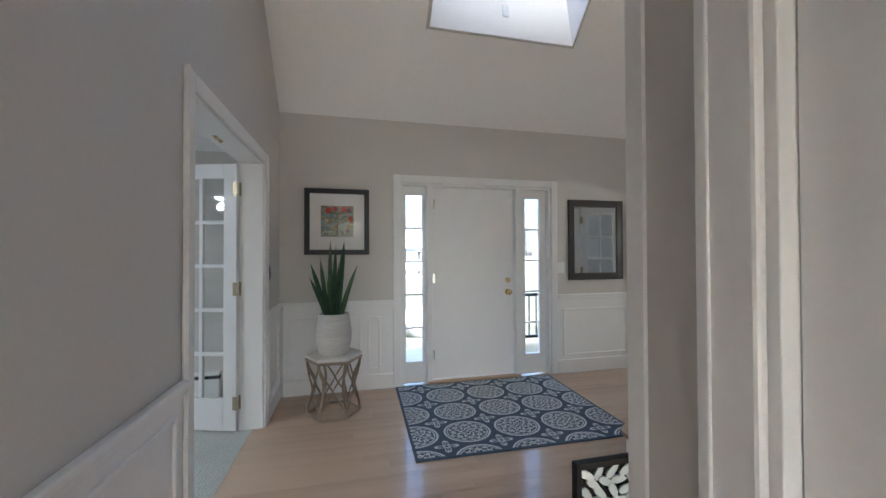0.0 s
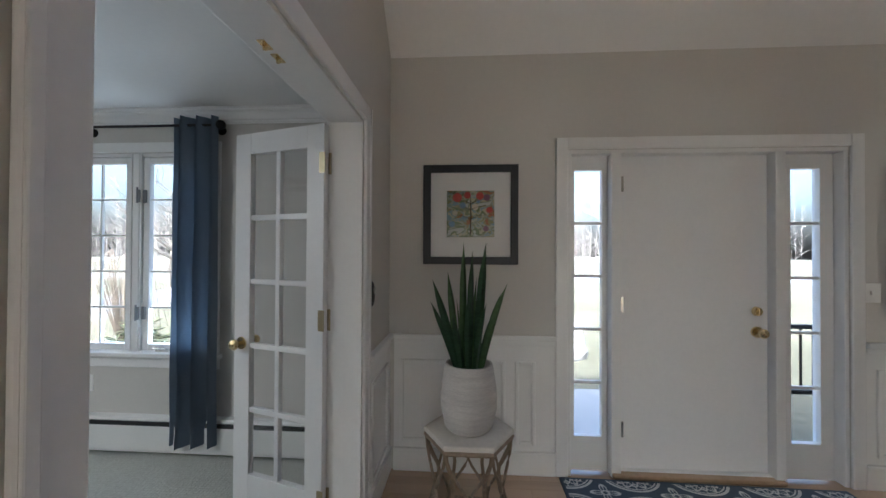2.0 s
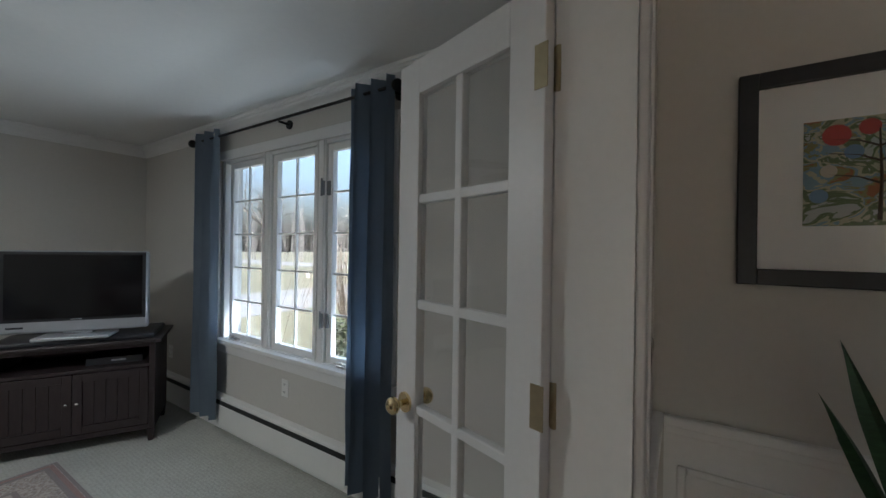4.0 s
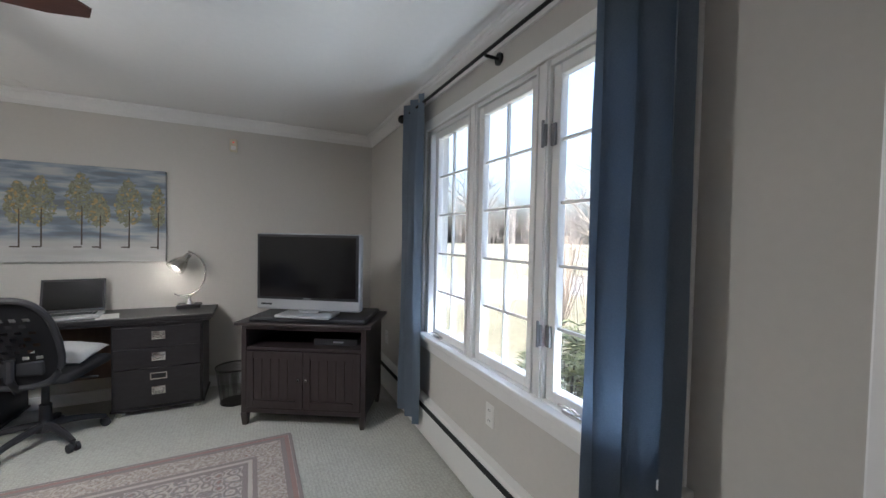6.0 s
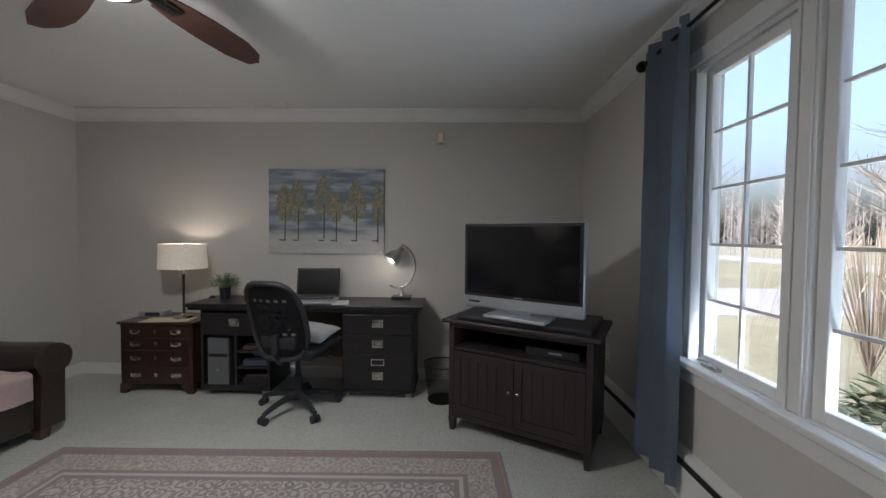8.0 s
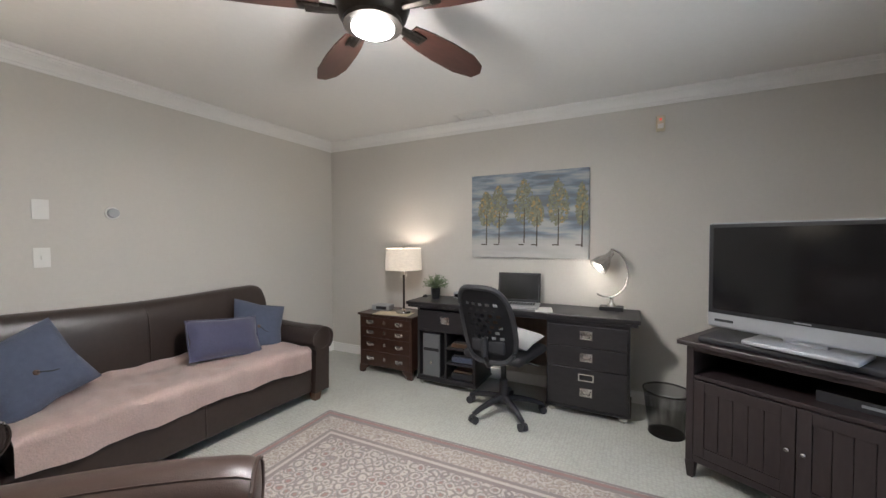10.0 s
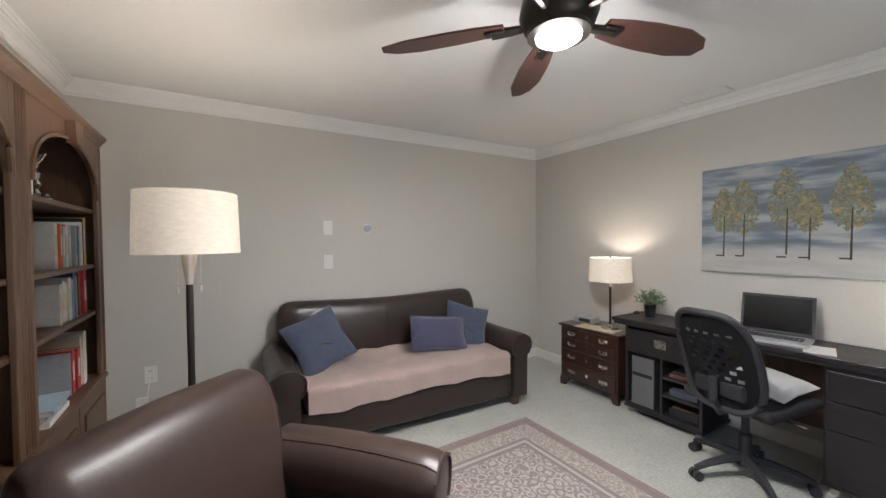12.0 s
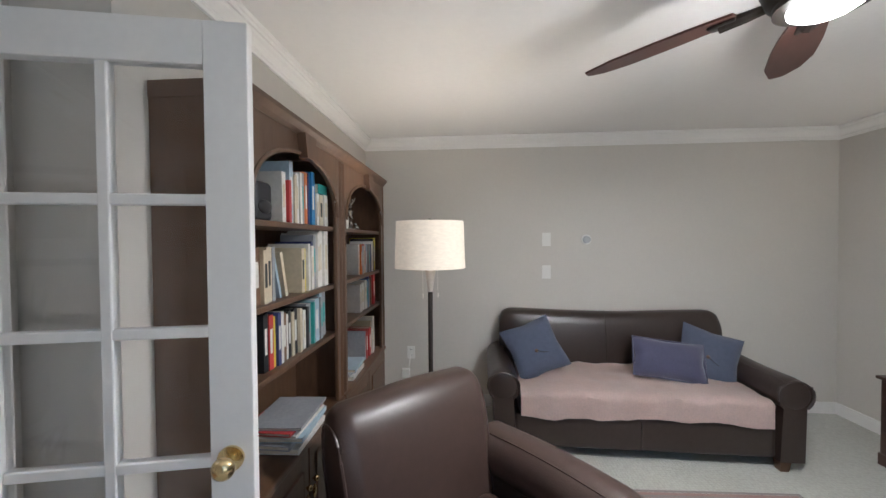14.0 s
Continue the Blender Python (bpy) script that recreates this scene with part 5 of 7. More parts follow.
bail_pull(dw, 1.243, 0.595, FX + 0.0122)
part("right_pedestal", B((OX0 + 0.05, FX, 2.105, 2.67, 0.06, 0.69)), EBONY, desk)
part("plinth", B((OX0 + 0.04, FX + 0.008, 2.095, 2.68, 0.045, 0.0598), bevel=0.003), EBONY, desk)
for z0, z1, hz in ((0.512, 0.665, 0.60), (0.358, 0.507, 0.44), (0.075, 0.353, 0.185)):
    dw = part("drawer", B((FX + 0.001, FX + 0.016, 2.118, 2.657, z0, z1), bevel=0.003), EBONY, desk)
    bail_pull(dw, 2.387, hz, FX + 0.0162)
    if z0 < 0.1:
        part("label_holder", B((FX + 0.0162, FX + 0.021, 2.335, 2.44, 0.268, 0.276), (FX + 0.0162, FX + 0.021, 2.335, 2.44, 0.312, 0.32), (FX + 0.0162, FX + 0.021, 2.335, 2.343, 0.276, 0.312), (FX + 0.0162, FX + 0.021, 2.432, 2.44, 0.276, 0.312)), STEEL, dw, "chrome label frame")
        part("label_card", B((FX + 0.0162, FX + 0.018, 2.343, 2.432, 0.276, 0.312)), DARKGAP, dw)
part("modesty_panel", B((OX0 + 0.09, OX0 + 0.105, 1.52, 2.105, 0.22, 0.69)), WALNUT, desk, "brown panel behind the knee space")
for y in (1.0, 1.48, 2.14, 2.63):
    caster(desk, FX - 0.03, y)
    caster(desk, OX0 + 0.12, y)

# computer tower in the pedestal
pc = thing("computer_tower", "silver and grey computer tower in the desk bay", "computer", pose(FX - 0.205, 1.10, 0.086))
part("case", B((-0.19, 0.185, -0.085, 0.085, 0.0, 0.375), bevel=0.004), CHARCOAL, pc)
PCGREY = mat("gunmetal_plastic", (0.17, 0.175, 0.18), 0.38, 0.3, var=0.05)
part("front_panel", B((0.185, 0.2, -0.085, 0.085, 0.0, 0.375), bevel=0.004), PCGREY, pc, "gunmetal grey front")
part("drive_bay", B((0.2, 0.2035, -0.075, 0.075, 0.225, 0.25)), DARKGAP, pc)
for k in range(4):
    part("drive_cover", B((0.2, 0.203, -0.075, 0.075, 0.262 + k * 0.026, 0.284 + k * 0.026), bevel=0.001), PCGREY, pc)
bm = bmesh.new()
rod(bm, (0.2, 0, 0.12), (0.204, 0, 0.12), 0.014, sides=18)
part("badge", bm, STEEL, pc)
for z, m_, h_ in ((0.086, CHARCOAL, 0.05), (0.231, DENIM, 0.045), (0.361, WALNUT, 0.03)):
    st = thing("paper_stack", "small stack of boxes and papers on the desk shelf", "papers", pose(FX - 0.13, 1.375, z, 0, 0, 4))
    part("lower", B((-0.11, 0.09, -0.095, 0.09, 0.0, h_), bevel=0.003), m_, st)
    part("upper", B((-0.10, 0.07, -0.08, 0.085, h_ + 0.0005, h_ + 0.018), bevel=0.002), CHARCOAL if m_ is not CHARCOAL else WALNUT, st)

# laptop
LAPKEYS = mat("laptop_silver", (0.45, 0.45, 0.46), 0.4, 0.4)
lt = thing("laptop", "open laptop with dark screen on the desk", "laptop", pose(-5.07, 1.83, 0.7425, 0, 0, 8))
part("base", B((-0.12, 0.12, -0.18, 0.18, 0.0, 0.018), bevel=0.004), LAPKEYS, lt)
kb = bmesh.new()
for r in range(5):
    for c in range(13):
        box(kb, -0.075 + r * 0.021, -0.058 + r * 0.021, -0.155 + c * 0.0235, -0.136 + c * 0.0235, 0.018, 0.0205)
ob = part("keyboard", kb, CHARCOAL, lt)
part("touchpad", B((0.05, 0.105, -0.045, 0.045, 0.018, 0.0188)), SILVER, lt)
tilt = Matrix.Translation((-0.118, 0, 0.018)) @ Matrix.Rotation(radians(-14), 4, "Y")
part("lid", B((-0.008, 0.0, -0.18, 0.18, 0.0, 0.25), bevel=0.003), CHARCOAL, lt, at=tilt)
part("screen", B((0.0, 0.0015, -0.165, 0.165, 0.022, 0.235)), SCREEN, lt, at=tilt)
pp = thing("paper_sheet", "loose white paper sheets beside the laptop", "paper", pose(-5.0, 2.03, 0.7425, 0, 0, 14))
part("sheet", B((-0.11, 0.09, -0.03, 0.10, 0.0, 0.002)), PLASTIC, pp)

# desk lamp with a curved arm
dl = thing("desk_lamp", "nickel desk lamp with curved arm and lit head", "lamp", pose(-5.235, 2.535, 0.7425, 0, 0, 0))
part("base", B((-0.06, 0.06, -0.085, 0.085, 0.0, 0.03), bevel=0.004), EBONY, dl, "square black base")
bm = bmesh.new()
lathe(bm, [(0.032, 0.03), (0.03, 0.04), (0.014, 0.06), (0.012, 0.085), (0.018, 0.09), (0.001, 0.095)], 20)
part("stem", bm, STEEL, dl, smooth=True)
bm = bmesh.new()
pts = [(0, -0.035 + 0.15 * math.cos(a), 0.2875 + 0.188 * math.sin(a)) for a in [radians(-118 + 198 * k / 22) for k in range(23)]]
tube(bm, pts, 0.007, 10)
part("arm", bm, STEEL, dl, smooth=True)
hd = Matrix.Translation((0.045, -0.085, 0.345)) @ Matrix.Rotation(radians(-40), 4, "X") @ Matrix.Rotation(radians(-25), 4, "Y")
bm = bmesh.new()
lathe(bm, [(0.072, -0.02), (0.07, 0.0), (0.058, 0.05), (0.036, 0.085), (0.026, 0.10), (0.024, 0.14), (0.012, 0.15), (0.010, 0.145), (0.02, 0.135), (0.022, 0.1), (0.032, 0.083), (0.054, 0.048), (0.066, 0.0), (0.068, -0.02), (0.072, -0.02)], 28)
part("head", bm, STEEL, dl, "domed nickel lamp head", True, at=hd)
bm = bmesh.new()
ball(bm, (0, 0, 0.02), 0.045, 1, 1, 0.9)
part("bulb", bm, GLOWW, dl, "lit bulb", True, at=hd)

# pot plant, clock, small items
def sprig_plant(at, label, seed, r=0.1, h_=0.11):
    rg = random.Random(seed)
    t = thing("potted_plant", label, "plant", at)
    bm = bmesh.new()
    lathe(bm, [(0.001, 0.0), (0.036, 0.0), (0.046, 0.095), (0.049, 0.10), (0.044, 0.10), (0.042, 0.085), (0.001, 0.085)], 24)
    part("pot", bm, POTBLACK, t, "black tapered pot", True)
    lf, st = bmesh.new(), bmesh.new()
    for k in range(70):
        a, e = rg.uniform(0, 6.28), rg.uniform(0.15, 1.45)
        d = Vector((math.cos(a) * math.cos(e), math.sin(a) * math.cos(e), math.sin(e)))
        tip = Vector((0, 0, 0.09)) + d * rg.uniform(0.7, 1.1) * Vector((r, r, h_)).length * 0.75
        tube(st, [(0, 0, 0.085), Vector((0, 0, 0.09)).lerp(tip, 0.5) + Vector((0, 0, 0.012)), tip], 0.0015, 4)
        for q in range(9):
            f = rg.uniform(0.35, 1.0)
            p = Vector((0, 0, 0.09)).lerp(tip, f)
            b = Vector((rg.uniform(-1, 1), rg.uniform(-1, 1), rg.uniform(-0.3, 0.9))).normalized()
            s = b.cross(Vector((0.3, 0.2, 1))).normalized() * 0.0045
            lf.faces.new([lf.verts.new(v) for v in (p, p + b * 0.012 + s, p + b * 0.026, p + b * 0.012 - s)])
    part("stem", st, SPRIG, t)
    part("foliage", lf, SPRIG, t, "fine pale green leaves")


sprig_plant(pose(-5.14, 1.035, 0.7425), "small green sprig plant in black pot on the desk", 3)
ck = thing("desk_clock", "small silver clock radio on the desk", "clock", pose(-5.23, 1.25, 0.7425, 0, 0, -10))
part("case", B((-0.035, 0.035, -0.06, 0.06, 0.0, 0.06), bevel=0.008), SILVER, ck)
part("display", B((0.035, 0.0365, -0.045, 0.045, 0.015, 0.045)), SCREEN, ck)
ms = thing("computer_mouse", "small black mouse at the desk edge", "mouse", pose(-5.17, 0.905, 0.7425))
bm = bmesh.new()
ball(bm, (0, 0, 0.0), 0.03, 1.2, 0.8, 0.75)
bmesh.ops.bisect_plane(bm, geom=list(bm.verts) + list(bm.edges) + list(bm.faces), plane_co=(0, 0, 0.001), plane_no=(0, 0, 1), clear_inner=True)
part("shell", bm, CHARCOAL, ms, smooth=True)

# ---- chest of drawers ----
dr = thing("chest_of_drawers", "small dark mahogany chest with four drawers", "chest", pose(-5.13, 0.59, 0))
part("carcass", B((-0.19, 0.185, -0.295, 0.295, 0.075, 0.558)), MAHOG, dr)
part("top", B((-0.2, 0.205, -0.315, 0.315, 0.56, 0.582), bevel=0.006), MAHOG, dr)
for s in (-1, 1):
    for x in (0.185, -0.19):
        bm = bmesh.new()
        extrude_profile(bm, [(0, 0), (0.05, 0), (0.06, 0.03), (0.10, 0.055), (0.10, 0.075), (0, 0.075)], lambda u, v, q, s=s, x=x: (x - (0.03 if x > 0 else -0.03) * q + 0.008 * (1 if x > 0 else -1), s * (0.302 - u), v))
        part("bracket_foot", bm, MAHOG, dr)
for z0, z1 in ((0.458, 0.548), (0.358, 0.452), (0.226, 0.352), (0.084, 0.22)):
    dw = part("drawer", B((0.186, 0.198, -0.28, 0.28, z0, z1), bevel=0.004), MAHOG, dr)
    zc = (z0 + z1) / 2
    for y in (-0.165, 0.165):
        bm = bmesh.new()
        lathe(bm, [(0.001, 0.0), (0.012, 0.0), (0.010, 0.004), (0.001, 0.004)], 10)
        bmesh.ops.transform(bm, matrix=Matrix.Translation((0.1985, y, zc)) @ Matrix.Rotation(radians(90), 4, "Y"), verts=bm.verts)
        box(bm, 0.1985, 0.2005, y - 0.042, y + 0.042, zc - 0.014, zc + 0.016, 0.001)
        tube(bm, [(0.2, y - 0.032, zc + 0.006), (0.212, y - 0.03, zc - 0.008), (0.214, y, zc - 0.016), (0.212, y + 0.03, zc - 0.008), (0.2, y + 0.032, zc + 0.006)], 0.0035, 6)
        part("handle", bm, STEEL, dw, "aged silver bail pull", True)
    part("escutcheon", B((0.1985, 0.2005, -0.012, 0.012, zc - 0.012, zc + 0.018), bevel=0.001), STEEL, dw)
rc = thing("desk_radio", "grey clock radio on the chest of drawers", "radio", pose(-5.15, 0.42, 0.583, 0, 0, 6))
part("case", B((-0.06, 0.06, -0.10, 0.10, 0.0, 0.055), bevel=0.01), SILVER, rc)
part("grille", B((0.06, 0.062, -0.045, 0.07, 0.012, 0.043)), CHARCOAL, rc)
dy = thing("envelope", "cream papers lying on the chest top", "papers", pose(-5.02, 0.63, 0.583, 0, 0, 8))
part("sheet", B((-0.08, 0.09, -0.17, 0.19, 0.0, 0.004)), mat("cream_paper", (0.62, 0.55, 0.40), 0.8), dy)

# ---- task chair ----
tc_ = thing("task_chair", "black mesh-back swivel desk chair on casters", "chair", pose(-4.73, 1.83, 0, 0, 0, 80))
# local: facing +y
hub = bmesh.new()
lathe(hub, [(0.001, 0.075), (0.05, 0.08), (0.045, 0.12), (0.032, 0.14), (0.03, 0.25), (0.02, 0.26), (0.018, 0.42), (0.001, 0.42)], 20)
part("column", hub, CHARCOAL, tc_, smooth=True)
for k in range(5):
    a = radians(90 + 18 + 72 * k)
    bm = bmesh.new()
    c, s = math.cos(a), math.sin(a)
    tube(bm, [(0.03 * c, 0.03 * s, 0.115), (0.12 * c, 0.12 * s, 0.11), (0.22 * c, 0.22 * s, 0.09), (0.29 * c, 0.29 * s, 0.066)], 0.026, 8, taper=0.016)
    part("foot", bm, CHARCOAL, tc_, smooth=True)
    bm = bmesh.new()
    for o in (-0.018, 0.018):
        px, py = 0.29 * c - s * o, 0.29 * s + c * o
        rod(bm, (px - s * 0.01, py + c * 0.01, 0.027), (px + s * 0.01, py - c * 0.01, 0.027), 0.027, sides=16)
    rod(bm, (0.29 * c, 0.29 * s, 0.03), (0.29 * c, 0.29 * s, 0.065), 0.012)
    part("caster", bm, CHARCOAL, tc_, smooth=True)
bm = bmesh.new()
soft(bm, -0.235, 0.235, -0.20, 0.27, 0.43, 0.495, 0.03)
part("seat", bm, MESHBLACK, tc_, smooth=True)
bm = bmesh.new()
soft(bm, -0.09, 0.09, -0.12, 0.12, 0.405, 0.43, 0.01, 2)
tube(bm, [(0.05, 0, 0.415), (0.20, 0.0, 0.41), (0.27, 0.02, 0.40)], 0.007)
tube(bm, [(0, -0.1, 0.415), (0, -0.22, 0.42), (0, -0.275, 0.50), (0, -0.275, 0.62)], 0.022, 8)
part("mechanism", bm, CHARCOAL, tc_, "tilt mechanism with lever", True)
# back frame ring and perforated mesh
def back_point(u, v):
    """u across -1..1, v up 0..1."""
    hw = 0.175 + 0.035 * math.sin(math.pi * (0.15 + 0.5 * v)) - 0.03 * v ** 3
    z = 0.44 + 0.54 * v
    y = -0.255 - 0.10 * v ** 2 + 0.05 * (u * u) + 0.03 * math.cos(math.pi * v)
    return Vector((u * hw, y, z))


bm = bmesh.new()
loop = [back_point(math.copysign(abs(math.cos(a)) ** 0.5, math.cos(a)), 0.5 + 0.5 * math.copysign(abs(math.sin(a)) ** 0.55, math.sin(a))) for a in [2 * math.pi * k / 40 for k in range(40)]]
tube(bm, loop, 0.018, 8, closed=True)
part("back_frame", bm, CHARCOAL, tc_, smooth=True)
bm = bmesh.new()
NU, NV = 13, 26
gv = {}
for i in range(NU + 1):
    for j in range(NV + 1):
        u, v = -0.93 + 1.86 * i / NU, 0.02 + 0.96 * j / NV
        lim = (1 - abs(2 * v - 1) ** 3.6) ** (1 / 3.6)
        gv[i, j] = bm.verts.new(back_point(u * max(lim, 0.25), v))
for i in range(NU):
    for j in range(NV):
        hole = 2 <= i <= NU - 3 and 7 <= j <= 20 and (j % 2 == 0) and (i + (j // 2)) % 2 == 0
        low = 3 <= i <= NU - 4 and 3 <= j <= 5
        if not hole and not low:
            bm.faces.new((gv[i, j], gv[i + 1, j], gv[i + 1, j + 1], gv[i, j + 1]))
bmesh.ops.solidify(bm, geom=bm.faces, thickness=0.008)
part("back_panel", bm, MESHBLACK, tc_, "slotted black back")
bm = bmesh.new()
soft(bm, -0.13, 0.13, -0.245, -0.205, 0.51, 0.60, 0.015, 3)
part("lumbar_pad", bm, MESHBLACK, tc_, smooth=True)
sp = thing("seat_pillow", "white and grey pillow on the desk chair seat", "cushion", pose(-4.845, 1.885, 0.545, 6, 6, 80))
part("pad", pad_mesh(0.34, 0.32, 0.10, seed=8), mat("off_white_cotton", (0.62, 0.61, 0.60), 0.9, var=0.05, bump=0.3), sp, smooth=True)

# ---- waste bin ----
bn = thing("waste_bin", "black wire mesh waste basket on the carpet", "waste bin", pose(-4.93, 2.89, 0))
for z, r, nm in ((0.004, 0.105, "base_ring"), (0.29, 0.14, "rim")):
    bm = bmesh.new()
    tube(bm, [(r * math.cos(a), r * math.sin(a), z) for a in [2 * math.pi * k / 32 for k in range(32)]], 0.005, 6, closed=True)
    part(nm, bm, BLACKMETAL, bn, smooth=True)
bm = bmesh.new()
rows_ = 24
rg_ = [[bm.verts.new(((0.105 + 0.035 * j / rows_) * math.cos(2 * math.pi * (k + 0.5 * (j % 2)) / 60), (0.105 + 0.035 * j / rows_) * math.sin(2 * math.pi * (k + 0.5 * (j % 2)) / 60), 0.004 + 0.286 * j / rows_)) for k in range(60)] for j in range(rows_ + 1)]
for j in range(rows_):
    for k in range(60):
        a, b = rg_[j][k], rg_[j][(k + 1) % 60]
        t = rg_[j + 1][k if j % 2 == 0 else (k + 1) % 60]
        bm.faces.new((a, b, t))
part("mesh_wall", bm, BLACKMETAL, bn, "fine black wire mesh")
bm = bmesh.new()
rod(bm, (0, 0, 0.002), (0, 0, 0.006), 0.104, sides=32)
part("bottom", bm, BLACKMETAL, bn)

# ---- television and its stand ----
SM = pose(-4.475, 3.465, 0, 0, 0, 60.9)
ts = thing("tv_stand", "espresso wooden television stand with two doors", "tv stand", SM)
W2, D2 = 0.45, 0.25
part("top", B((-W2 - 0.04, W2 + 0.04, -D2 - 0.03, D2 + 0.02, 0.722, 0.748), bevel=0.006), ESPRESSO, ts)
for nm, bx in (("side_panel", (-W2, -W2 + 0.035, -D2, D2, 0.09, 0.7215)), ("side_panel", (W2 - 0.035, W2, -D2, D2, 0.09, 0.7215)), ("back_panel", (-W2 + 0.035, W2 - 0.035, D2 - 0.015, D2, 0.09, 0.7215)),
               ("shelf", (-W2 + 0.035, W2 - 0.035, -D2 + 0.01, D2 - 0.0155, 0.545, 0.565)), ("bottom_rail", (-W2 + 0.035, W2 - 0.035, -D2 + 0.005, D2 - 0.0155, 0.09, 0.125)), ("top_rail", (-W2 + 0.035, W2 - 0.035, -D2, -D2 + 0.02, 0.695, 0.7215))):
    part(nm, B(bx, bevel=0.002), ESPRESSO, ts)
for x in (-W2, W2 - 0.045):
    for y in (-D2 - 0.006, D2 - 0.05):
        bm = bmesh.new()
        vs = box(bm, x, x + 0.045, y, y + 0.05, 0.0, 0.0895)
        for v in vs:
            if v.co.z < 0.01:
                v.co.x = x + 0.0225 + (v.co.x - x - 0.0225) * 0.65
                v.co.y = y + 0.025 + (v.co.y - y - 0.025) * 0.65
        part("leg", bm, ESPRESSO, ts)
for s in (-1, 1):
    x0, x1 = (-W2 + 0.038, -0.002) if s < 0 else (0.002, W2 - 0.038)
    y0 = -D2 - 0.002
    bm = B((x0, x0 + 0.05, y0, y0 + 0.018, 0.13, 0.54), (x1 - 0.05, x1, y0, y0 + 0.018, 0.13, 0.54), (x0 + 0.05, x1 - 0.05, y0, y0 + 0.018, 0.13, 0.185), (x0 + 0.05, x1 - 0.05, y0, y0 + 0.018, 0.485, 0.54), bevel=0.002)
    d = part("door", bm, ESPRESSO, ts)
    n_ = 5
    for k in range(n_):
        a = x0 + 0.05 + (x1 - x0 - 0.1) * k / n_
        b = x0 + 0.05 + (x1 - x0 - 0.1) * (k + 1) / n_
        part("plank", B((a + 0.001, b - 0.001, y0 + 0.007, y0 + 0.014, 0.186, 0.484), bevel=0.002), ESPRESSO, d)
    bm = bmesh.new()
    ball(bm, (-0.028 * s * -1 if s > 0 else -0.028, y0 - 0.014, 0.345), 0.012)
    rod(bm, ((0.028 if s > 0 else -0.028), y0, 0.345), ((0.028 if s > 0 else -0.028), y0 - 0.012, 0.345), 0.005)
    part("knob", bm, STEEL, d, "small metal knob", True)
bx_ = thing("media_player", "black media box in the stand shelf", "player", SM @ pose(0.2, -0.03, 0.566))
part("case", B((-0.16, 0.16, -0.12, 0.12, 0.0, 0.05), bevel=0.003), CHARCOAL, bx_)
part("display", B((-0.02, 0.06, -0.1215, -0.12, 0.02, 0.032)), SILVER, bx_)
ps = thing("tv_platform", "black swivel platform on the television stand", "platform", SM @ pose(0.02, -0.01, 0.7485))
bm = bmesh.new()
soft(bm, -0.42, 0.42, -0.24, 0.22, 0.0, 0.034, 0.012, 3)
part("board", bm, CHARCOAL, ps, smooth=True)
tv = thing("television", "flat television with silver bezel, switched off", "television", pose(-4.33, 3.385, 0.783, 0, 0, 56.5))
bm = bmesh.new()
soft(bm, -0.20, 0.20, -0.11, 0.10, 0.0, 0.022, 0.008, 3)
soft(bm, -0.08, 0.08, 0.0, 0.05, 0.02, 0.09, 0.01, 2)
part("foot", bm, SILVER, tv, smooth=True)
bm = bmesh.new()
soft(bm, -0.395, 0.395, -0.02, 0.055, 0.04, 0.598, 0.018, 3)
part("bezel", bm, SILVER, tv, smooth=True)
part("frame", B((-0.385, 0.385, -0.0225, -0.019, 0.118, 0.590), bevel=0.001), POTBLACK, tv)
part("screen", B((-0.365, 0.365, -0.0245, -0.0226, 0.138, 0.572)), SCREEN, tv)
part("badge", B((-0.355, -0.27, -0.0212, -0.0195, 0.075, 0.088)), CHARCOAL, tv)
part("logo_bar", B((-0.03, 0.03, -0.0238, -0.0226, 0.125, 0.131)), SILVER, tv)

# ---- painting of trees ----
def streak_mat():
    m = mat("streaked_sky_paint", (0.30, 0.35, 0.42), 0.7, var=0.3)
    n, l = m.node_tree.nodes, m.node_tree.links
    b = n["Principled BSDF"]
    tc, mp, nz, ramp = (n.new("ShaderNode" + k) for k in ("TexCoord", "Mapping", "TexNoise", "ValToRGB"))
    mp.inputs["Scale"].default_value = (1, 1.8, 10)
    nz.inputs["Scale"].default_value, nz.inputs["Detail"].default_value = 1.6, 6
    l.new(tc.outputs["Object"], mp.inputs[0])
    l.new(mp.outputs[0], nz.inputs[0])
    l.new(nz.outputs[0], ramp.inputs[0])
    e = ramp.color_ramp.elements
    e[0].position, e[0].color = 0.36, (0.16, 0.175, 0.195, 1)
    e[1].position, e[1].color = 0.64, (0.42, 0.42, 0.42, 1)
    for p, c in ((0.46, (0.18, 0.22, 0.27, 1)), (0.53, (0.27, 0.31, 0.36, 1))):
        k = e.new(p)
        k.color = c
    sep, mr, mix = n.new("ShaderNodeSeparateXYZ"), n.new("ShaderNodeMapRange"), n.new("ShaderNodeMix")
    l.new(tc.outputs["Object"], sep.inputs[0])
    l.new(sep.outputs[2], mr.inputs[0])
    mr.inputs[1].default_value, mr.inputs[2].default_value, mr.inputs[3].default_value, mr.inputs[4].default_value = -0.17, -0.22, 0.0, 0.75
    mix.data_type = "RGBA"
    l.new(mr.outputs[0], mix.inputs["Factor"])
    l.new(ramp.outputs[0], mix.inputs["A"])
    mix.inputs["B"].default_value = (0.55, 0.53, 0.49, 1)
    l.new(mix.outputs["Result"], b.inputs["Base Color"])
    return m


